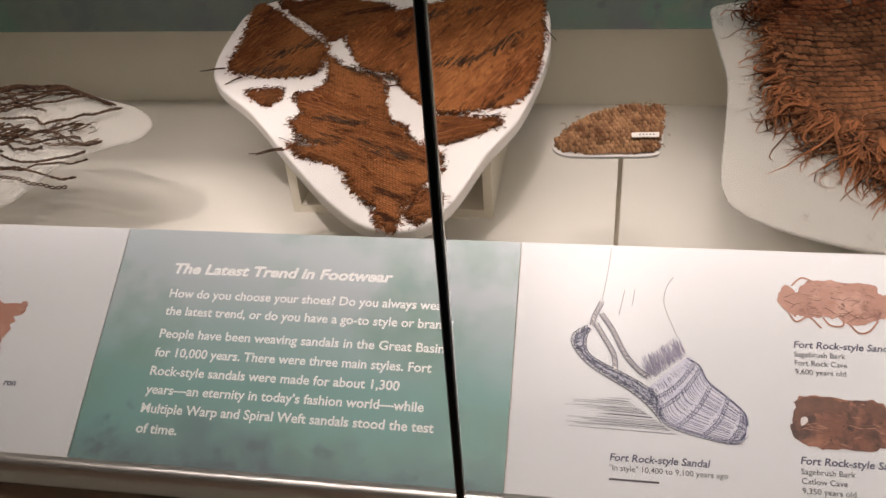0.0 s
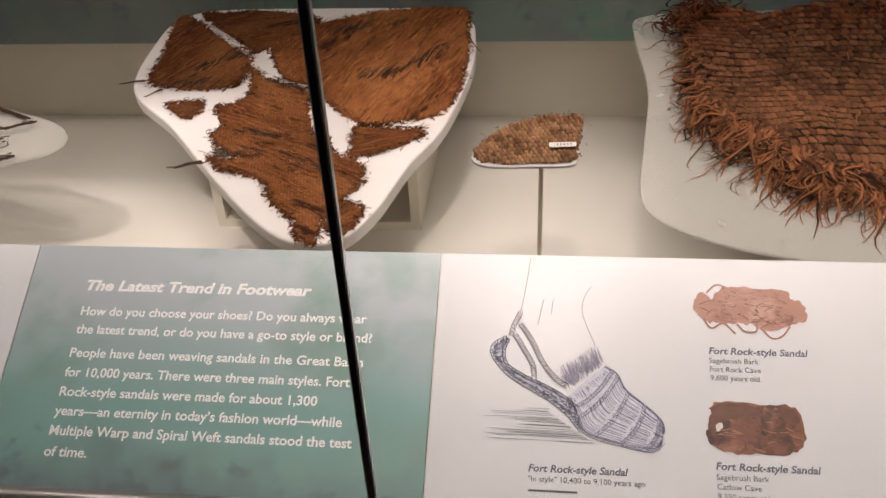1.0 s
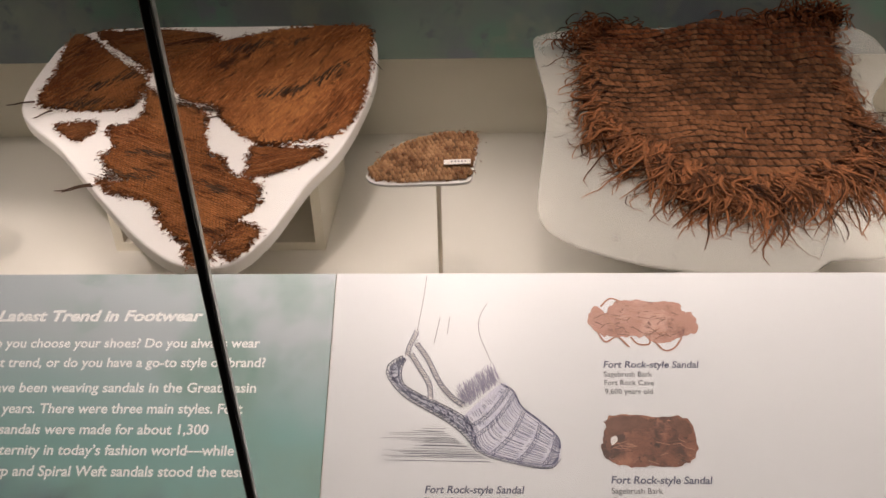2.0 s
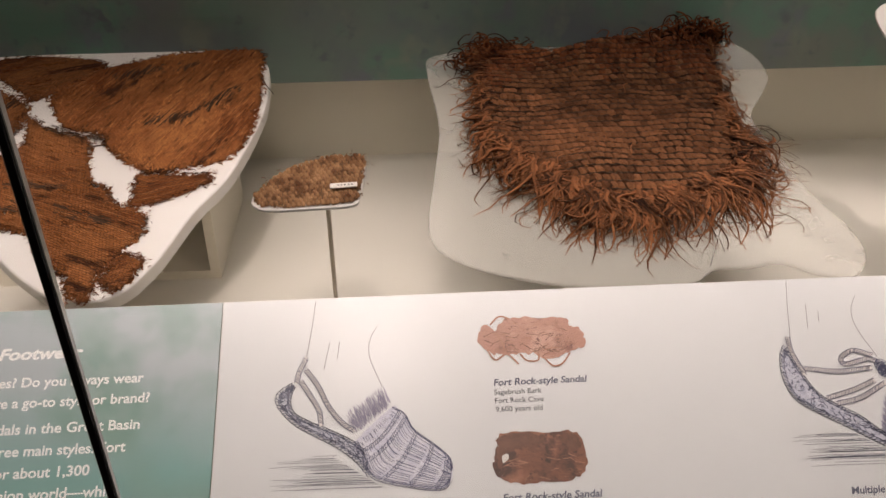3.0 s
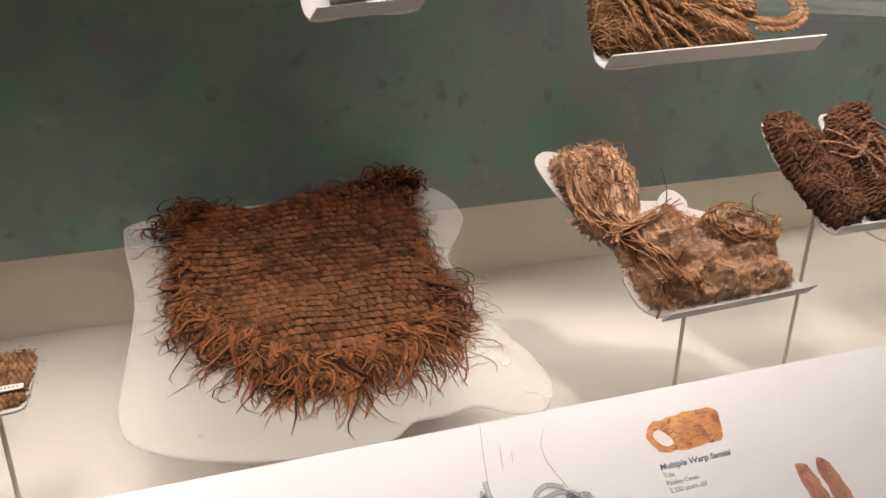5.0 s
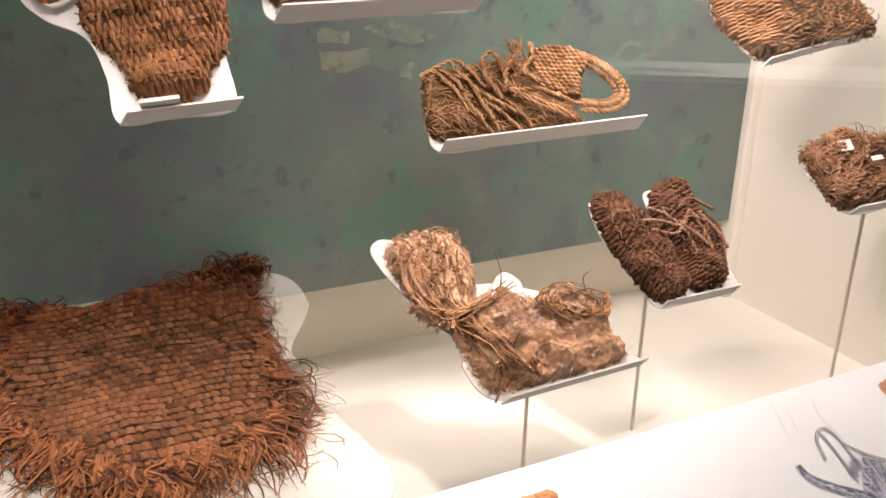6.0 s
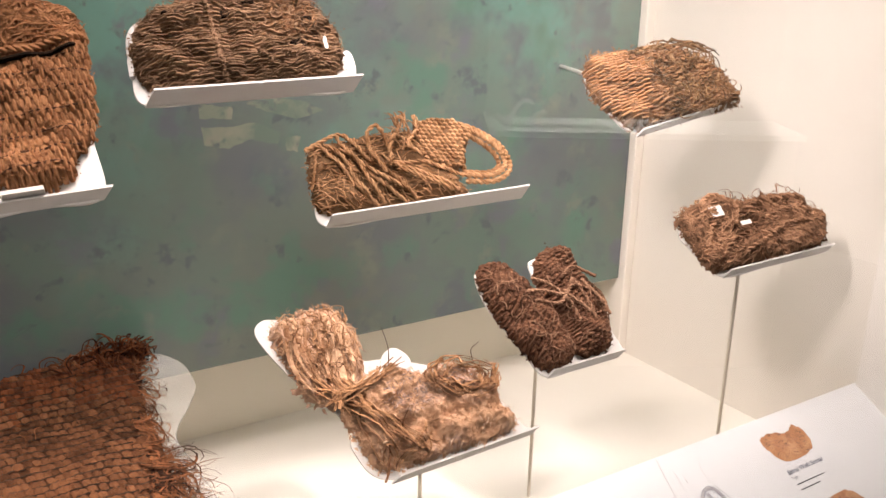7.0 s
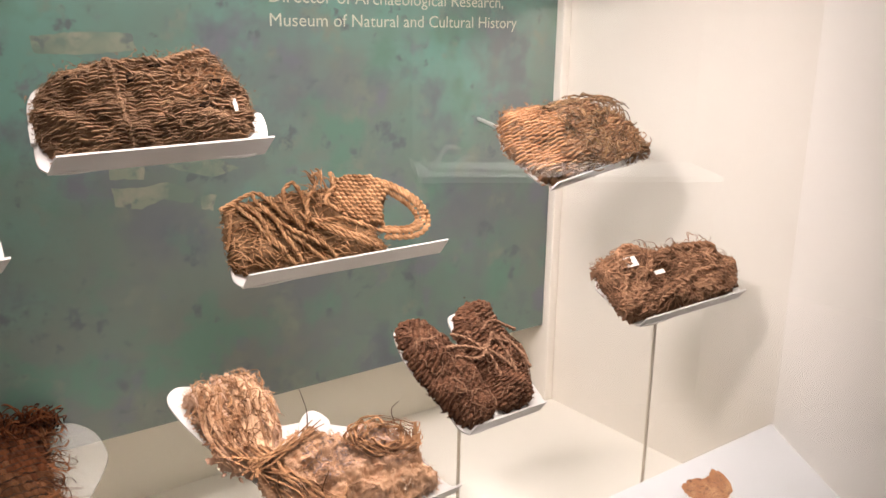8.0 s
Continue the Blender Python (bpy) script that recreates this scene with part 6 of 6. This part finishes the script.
RUST2, RUSTF2 = fibre("brown_tule", (0.13, 0.062, 0.028), (0.40, 0.215, 0.110), 20, 0.3, 0.75)
OLIVEF = material("olive_brown_cord", (0.085, 0.046, 0.022), (0.34, 0.195, 0.095), 24, 0.9, 0.3, fine=1100, island=0.5, spec=0.12)
ORANGEF = material("orange_tule_strands", (0.24, 0.105, 0.042), (0.54, 0.285, 0.140), 20, 0.85, 0.3, fine=1400, island=0.3, spec=0.12)


def shredded_sandal():
    fr = Frame((1.258, 0.035, 1.163), (1.452, 0.015, 1.176), 45)
    it = thing("shredded_sandal", (1.375, 0.100, FLOOR_Z), "shaggy brown bark sandal on a white plate and brass pin", "sandal", "pinned artefacts")
    tray(it, fr, 0.192, curve_loop([(0.0, 0.0), (-0.028, 0.05), (-0.032, 0.072), (0.0, 0.095), (0.09, 0.092), (0.17, 0.072), (0.196, 0.03), (0.192, 0.0), (0.09, -0.001)]), 0.010, 0.4)
    pin(it, 1.375, 0.100, fr.at(0.11, 0.085, -0.002)[2])
    rs = np.random.RandomState(37)
    pts = [(-0.030, 0.090), (0.005, 0.105), (0.043, 0.112), (0.074, 0.100), (0.104, 0.095), (0.150, 0.096), (0.189, 0.070), (0.208, 0.048), (0.200, 0.024), (0.180, 0.007), (0.111, 0.004), (0.009, 0.005), (-0.019, 0.013), (-0.027, 0.052)]
    poly, geo, h = body(fr, pts, 0.024, lambda u, v: 0.005 * wander(u, v, 16, 24) + 0.0015 * wander(u, v, 60, 25), 0.0018, 0.005, 22, 0.03)
    sole = part("sole", geo, SHOEB2, it, "matted shredded bark", smooth=True)
    def flow(u, v):
        return math.atan2(v - 0.072, u - 0.016) + 1.57 if u < 0.062 else -0.42 + 3.0 * (v - 0.05)
    part("fibres", scatter(rs, fr, poly, h, 820, 0.040, 0.0015, flow, 0.30, 0.8, above=0.001), SHOEF2, sole, kind="stuff")
    part("frayed_edge", fringe(rs, fr, poly, 420, 0.013, 0.0008, curl=3.0, height=0.010, where=lambda u, v: v > 0.03), SHOEF2, sole, kind="stuff")
    s = Strands()
    s.twist(fr.all(over(h, poly, smooth([(-0.01, 0.075), (0.02, 0.105), (0.045, 0.11), (0.055, 0.085), (0.04, 0.06)], 6), 0.006)), 0.004, 0.018, 5)
    s.twist(fr.all(over(h, poly, smooth([(0.055, 0.07), (0.10, 0.085), (0.15, 0.085), (0.19, 0.06)], 6), 0.004)), 0.005, 0.018, 5)
    for q in ([(-0.02, 0.03), (0.0, 0.06), (0.03, 0.08)], [(0.0, 0.02), (0.03, 0.04), (0.07, 0.045), (0.10, 0.03)], [(0.04, 0.02), (0.08, 0.03), (0.13, 0.045), (0.18, 0.04)], [(0.10, 0.06), (0.14, 0.065), (0.19, 0.05)], [(0.09, 0.09), (0.13, 0.075), (0.16, 0.05)]):
        s.twist(fr.all(over(h, poly, smooth(q, 6), 0.003)), 0.0036, 0.016, 4)
    part("cord", s.geo(), SHOEF2, it, "thick bark cords")
    s = Strands()
    for k in range(60):
        u, v, r, a0 = rs.uniform(-0.02, 0.19), rs.uniform(0.055, 0.10), rs.uniform(0.005, 0.016), rs.rand() * 6.283
        ring = [(u + r * math.cos(a0 + t), v + r * math.sin(a0 + t), max(h(u, v), 0.006) + 0.004 + 0.008 * math.sin(t) ** 2) for t in np.linspace(0, rs.uniform(1.5, 4.0), 7)]
        s.tube(fr.all(smooth(ring, 3)), rs.uniform(0.0005, 0.0012), 0.0004, 4, 0.7)
    part("loose_loops", s.geo(), SHOEF2, sole, kind="stuff")
    part("paper_slip", fr_box(fr, 0.006, 0.026, 0.072, 0.087, 0.030, 0.0312), TAGW, it, "white slip showing through")
    part("tag", fr_box(fr, 0.038, 0.055, 0.050, 0.056, 0.036, 0.0372), TAGW, it, "small white paper tag")


SHOEB2, SHOEF2 = fibre("brown_shag", (0.105, 0.052, 0.027), (0.36, 0.20, 0.115), 24, 0.4, 0.7)


def child_pair():
    fr = Frame((0.989, 0.060, 1.073), (1.114, 0.070, 1.068), 42)
    it = thing("sandal_pair", (1.072, 0.181, FLOOR_Z), "pair of small dark bark sandals tied together on a brass pin", "sandals", "pinned artefacts")
    plate = curve_loop([(-0.002, 0.001), (-0.016, 0.048), (-0.034, 0.100), (-0.030, 0.148), (-0.012, 0.150), (0.030, 0.118), (0.055, 0.115), (0.062, 0.150), (0.078, 0.158), (0.10, 0.15), (0.125, 0.09), (0.142, 0.020), (0.131, 0.003), (0.06, 0.0)])
    tray(it, fr, 0.128, plate, 0.008, 0.6)
    pin(it, 1.072, 0.181, fr.at(0.08, 0.14, -0.003)[2])
    rs = np.random.RandomState(41)
    shapes = ([(-0.028, 0.150), (-0.010, 0.160), (0.012, 0.150), (0.024, 0.127), (0.042, 0.110), (0.052, 0.086), (0.055, 0.050), (0.053, 0.022), (0.042, 0.009), (0.006, 0.006), (-0.018, 0.033), (-0.030, 0.080), (-0.034, 0.120)],
              [(0.072, 0.152), (0.098, 0.165), (0.119, 0.158), (0.128, 0.138), (0.134, 0.110), (0.140, 0.075), (0.123, 0.024), (0.107, 0.010), (0.066, 0.010), (0.056, 0.022), (0.058, 0.053), (0.054, 0.092), (0.056, 0.121)])
    for k, pts in enumerate(shapes):
        poly, geo, h = body(fr, pts, 0.030, PLAIN, 0.0017, 0.003, 30 + k, 0.026)
        shoe = part("sandal", geo, SHOEB, it, "small dark twined sandal", smooth=True)
        part("stitches", stitches(rs, fr, poly, h, 2.0 if k == 0 else 1.3, 0.0062, 0.0054, 0.0033, 93 + k, 0.75, 0.5, 0.8, 0.45, 0.75), SHOEF, shoe, "dark plump stitches", kind="stuff")
        part("fibres", scatter(rs, fr, poly, h, 110, 0.018, 0.0010, 1.0, 1.0, 1.0, above=0.004), SHOEL, shoe, kind="stuff")
        part("frayed_edge", fringe(rs, fr, poly, 60, 0.007, 0.0008, height=0.012), SHOEF, shoe, kind="stuff")
        rim = Strands()
        for q in along(np.vstack([poly, poly[:1]]), np.arange(0, 1, 0.0062 / 0.40)):     # a plaited rim
            inward = (poly.mean(0) - q) / np.linalg.norm(poly.mean(0) - q)
            a, b = q + inward * 0.001, q + inward * 0.0085 + np.array([-inward[1], inward[0]]) * 0.003
            rim.tube(fr.all([(*a, 0.006), (*((a + b) / 2), 0.0125), (*b, max(h(*b), 0.012) + 0.001)]), 0.0028, 0.0022, 5, 0.8)
        part("plaited_rim", rim.geo(), SHOEF, shoe, "dark plaited rim", kind="stuff")
    s = Strands()
    for q in ([(0.005, 0.10), (0.030, 0.095), (0.060, 0.085), (0.085, 0.105)], [(0.010, 0.085), (0.045, 0.075), (0.075, 0.095), (0.10, 0.085)], [(0.070, 0.110), (0.095, 0.120), (0.125, 0.100)], [(0.085, 0.105), (0.090, 0.075), (0.088, 0.045)], [(0.098, 0.100), (0.112, 0.070), (0.115, 0.045)], [(0.060, 0.090), (0.075, 0.070), (0.085, 0.055)], [(0.02, 0.115), (0.045, 0.10), (0.062, 0.07), (0.06, 0.045)]):
        s.twist(fr.all([(u, v, 0.036 + 0.002 * rs.rand()) for u, v in smooth(q, 6)]), 0.0024, 0.012, 4)
    part("tie_cord", s.geo(), SHOEL, it, "knotted brown tie cords")


def fur_boot():
    fr = Frame((0.778, 0.065, 0.993), (0.982, 0.060, 1.003), 45)
    it = thing("lined_sandal", (0.852, 0.126, FLOOR_Z), "high straw sandal with matted fur lining on a brass pin", "sandal", "pinned artefacts")
    plate = curve_loop([(-0.004, 0.004), (-0.030, 0.048), (-0.024, 0.075), (-0.070, 0.150), (-0.092, 0.205), (-0.080, 0.223), (-0.055, 0.218), (-0.01, 0.205), (0.01, 0.15), (0.06, 0.135), (0.15, 0.085), (0.182, 0.02), (0.19, 0.0), (0.1, 0.0)])
    tray(it, fr, 0.192, plate, 0.008, 0.5)
    pin(it, 0.852, 0.126, fr.at(0.075, 0.085, -0.003)[2])
    rs = np.random.RandomState(43)
    pts = [(-0.024, 0.060), (-0.030, 0.090), (-0.004, 0.118), (0.020, 0.125), (0.045, 0.132), (0.062, 0.118), (0.089, 0.108), (0.116, 0.112), (0.150, 0.096), (0.170, 0.072), (0.168, 0.045), (0.177, 0.024), (0.158, 0.007), (0.071, 0.008), (-0.002, 0.012), (-0.020, 0.038)]
    lumps = lambda u, v: 0.0055 * wander(u, v, 20, 51) + 0.0020 * wander(u, v, 70, 52)
    poly, geo, h = body(fr, pts, 0.026, lumps, 0.0018, 0.004, 33, 0.03)
    foot = part("fur_lining", geo, FUR, it, "matted grey and tan fur", smooth=True)
    part("hairs", scatter(rs, fr, poly, h, 1700, 0.013, 0.0005, 0.4, 1.2, 1.6), FURF2, foot, kind="stuff")
    near = lambda u0, v0, a, b: (lambda u, v: h(u, v) if ((u - u0) / a) ** 2 + ((v - v0) / b) ** 2 < 1 else -1.0)
    part("grey_fur", scatter(rs, fr, poly, near(0.050, 0.086, 0.034, 0.026), 380, 0.007, 0.0009, 0.4, 1.3, 1.2, above=-0.0002), GREYF, foot, "matted grey fur", kind="stuff")
    for spot in (near(0.133, 0.030, 0.013, 0.016), near(0.078, 0.014, 0.016, 0.009), near(-0.004, 0.036, 0.007, 0.006)):
        part("cream_tuft", scatter(rs, fr, poly, spot, 90, 0.008, 0.0012, 0.4, 1.0, 0.8, above=0.0014), PALEF, foot, "pale cream tuft", kind="stuff")
    leg = [(-0.070, 0.126), (-0.066, 0.150), (-0.078, 0.200), (-0.054, 0.217), (-0.010, 0.219), (0.010, 0.203), (0.020, 0.162), (0.010, 0.122), (-0.014, 0.100), (-0.045, 0.100)]
    lp, lgeo, lh = body(fr, leg, 0.022, twined(0.3, 0.006, 0.03, 0.004, 54), 0.0018, 0.004, 35, 0.022)
    cuff = part("straw_leg", lgeo, TAN3, it, "bundled straw leg", smooth=True)
    part("straws", scatter(rs, fr, lp, lh, 300, 0.034, 0.0010, lambda u, v: 1.75 - 5.0 * (u + 0.03), 0.45, 0.9), FURF, cuff, kind="stuff")
    part("frayed_edge", fringe(rs, fr, lp, 500, 0.014, 0.0005, curl=5.0, height=0.012, where=lambda u, v: v > 0.15), FURF, cuff, kind="stuff")
    s = Strands()
    for k in range(30):       # broad straws down the leg
        u0, du = rs.uniform(-0.068, 0.006), rs.normal(0, 0.006)
        line = smooth([(u0 + 0.006, rs.uniform(0.185, 0.212)), (u0 + du, 0.165), (0.75 * u0 - 0.008 + du, 0.125), (0.55 * u0 - 0.016, 0.104)], 5)
        s.tube(fr.all([(u, v, max(lh(u, v), 0.012) + rs.uniform(0.001, 0.004)) for u, v in line]), rs.uniform(0.0016, 0.0036), 0.0014, 5, 0.3)
    part("broad_straws", s.geo(), FURF, cuff, "pale broad straws", kind="stuff")
    s = Strands()
    for k in range(64):       # curling loops over the leg
        u, v, r, a0 = rs.uniform(-0.07, 0.005), rs.uniform(0.130, 0.205), rs.uniform(0.005, 0.012), rs.rand() * 6.283
        ring = [(u + r * math.cos(a0 + t) + 0.0015 * rs.normal(), v + 1.3 * r * math.sin(a0 + t), max(lh(u, v), 0.008) + 0.004 + 0.004 * rs.rand()) for t in np.linspace(0, rs.uniform(1.2, 4.0), 7)]
        s.tube(fr.all(smooth(ring, 3)), rs.uniform(0.0006, 0.0016), 0.0005, 4, 0.6)
    part("curled_straws", s.geo(), STRAP, cuff, kind="stuff")
    s = Strands()
    for k in range(13):       # flat straps gathered at the ankle and running down to the sole
        a, b = rs.uniform(0, 1), rs.uniform(0, 1)
        line = [(-0.060 + 0.055 * a, 0.135 - 0.015 * a), (-0.040 + 0.045 * a, 0.108 - 0.010 * a), (-0.022 + 0.030 * b, 0.078), (-0.012 + 0.045 * b, 0.048 + 0.01 * rs.normal()), (0.002 + 0.05 * b, 0.016 + 0.012 * rs.rand())]
        lift = rs.uniform(0.002, 0.006)
        s.tube(fr.all([(u, v, max(h(u, v), lh(u, v), 0.012) + lift) for u, v in smooth(line, 5)]), rs.uniform(0.0014, 0.0034), 0.0012, 5, 0.3)
    for k in range(12):
        j = rs.normal(0, 0.005, 8)
        line = smooth([(-0.066 + 0.003 * k + j[0], 0.122 - 0.004 * k + j[1]), (-0.03 + j[2], 0.104 + j[3]), (0.010 + j[4], 0.108 + j[5]), (0.040 + 2 * j[6], 0.122 + j[7])], 6)
        s.tube(fr.all([(u, v, 0.024 + 0.005 * rs.rand()) for u, v in line]), rs.uniform(0.0012, 0.0028), 0.001, 5, 0.45)
    for k in range(16):       # wisps of straw tangled over the toe
        u, v, a = rs.uniform(0.0, 0.06), rs.uniform(0.018, 0.055), rs.normal(0.9, 0.6)
        L, bend = rs.uniform(0.02, 0.045), rs.normal(0, 1.2)
        line = [(u + L * f * math.cos(a + bend * f), v + L * f * math.sin(a + bend * f)) for f in (-0.5, -0.25, 0, 0.25, 0.5)]
        s.tube(fr.all([(p, q, max(h(p, q), 0.008) + 0.0025) for p, q in smooth(line, 4)]), rs.uniform(0.0008, 0.0022), 0.0007, 5, 0.5)
    part("straps", s.geo(), STRAP, it, "orange-brown straw straps")
    s = Strands()
    for k in range(26):       # coiled straps over the heel
        a0, grow = rs.rand() * 6, rs.uniform(0.45, 1.15)
        ring = [(0.122 + 0.040 * grow * math.cos(a0 + t) + 0.004 * rs.normal(), 0.086 + 0.003 * rs.normal() + 0.022 * grow * math.sin(a0 + t) - 0.25 * 0.04 * grow * math.cos(a0 + t), 0.027 + 0.008 * rs.rand()) for t in np.linspace(0, rs.uniform(1.6, 4.2), 8)]
        s.tube(fr.all(smooth(ring, 3)), rs.uniform(0.0010, 0.0032), 0.0008, 5, 0.4)
    part("coiled_straps", s.geo(), STRAP, it, "dark coiled straw straps")
    part("frayed_rim", fringe(rs, fr, poly, 260, 0.012, 0.0005, curl=4.0, height=0.010), FURF2, foot, kind="stuff")
    flap = slab(fr, curve_loop([(0.030, 0.118), (0.040, 0.140), (0.058, 0.146), (0.072, 0.128), (0.060, 0.115)]), 0.012, 0.0135, 0.0005)
    part("plate_tab", flap, TRAYW, it, "white tab of the plate")
    for q in ([(0.040, 0.125, 0.02), (0.046, 0.145, 0.024), (0.045, 0.170, 0.03)], [(0.140, 0.095, 0.03), (0.142, 0.112, 0.034), (0.155, 0.118, 0.036)]):
        t = Strands()
        t.tube(fr.all(smooth(q, 5)), 0.0008, 0.0004, 4)
        part("loose_straw", t.geo(), NETB, it)


STRAP = material("straw_strap", (0.110, 0.048, 0.020), (0.42, 0.225, 0.11), 30, 0.85, 0.3, fine=900, island=0.45, spec=0.15)
TAN3 = material("straw", (0.26, 0.135, 0.080), (0.62, 0.42, 0.30), 40, 0.9, 0.6, fine=500, spec=0.2)
FURF2 = material("fur_hair", (0.38, 0.212, 0.115), (0.57, 0.36, 0.225), 30, 0.95, island=0.2, spec=0.15)

matting_board()
fringed_mat()
netting_board()
small_fragment()
corded_sandal()
bundle_sandal()
toe_sandal()
upper_sandal()
shredded_sandal()
child_pair()
fur_boot()
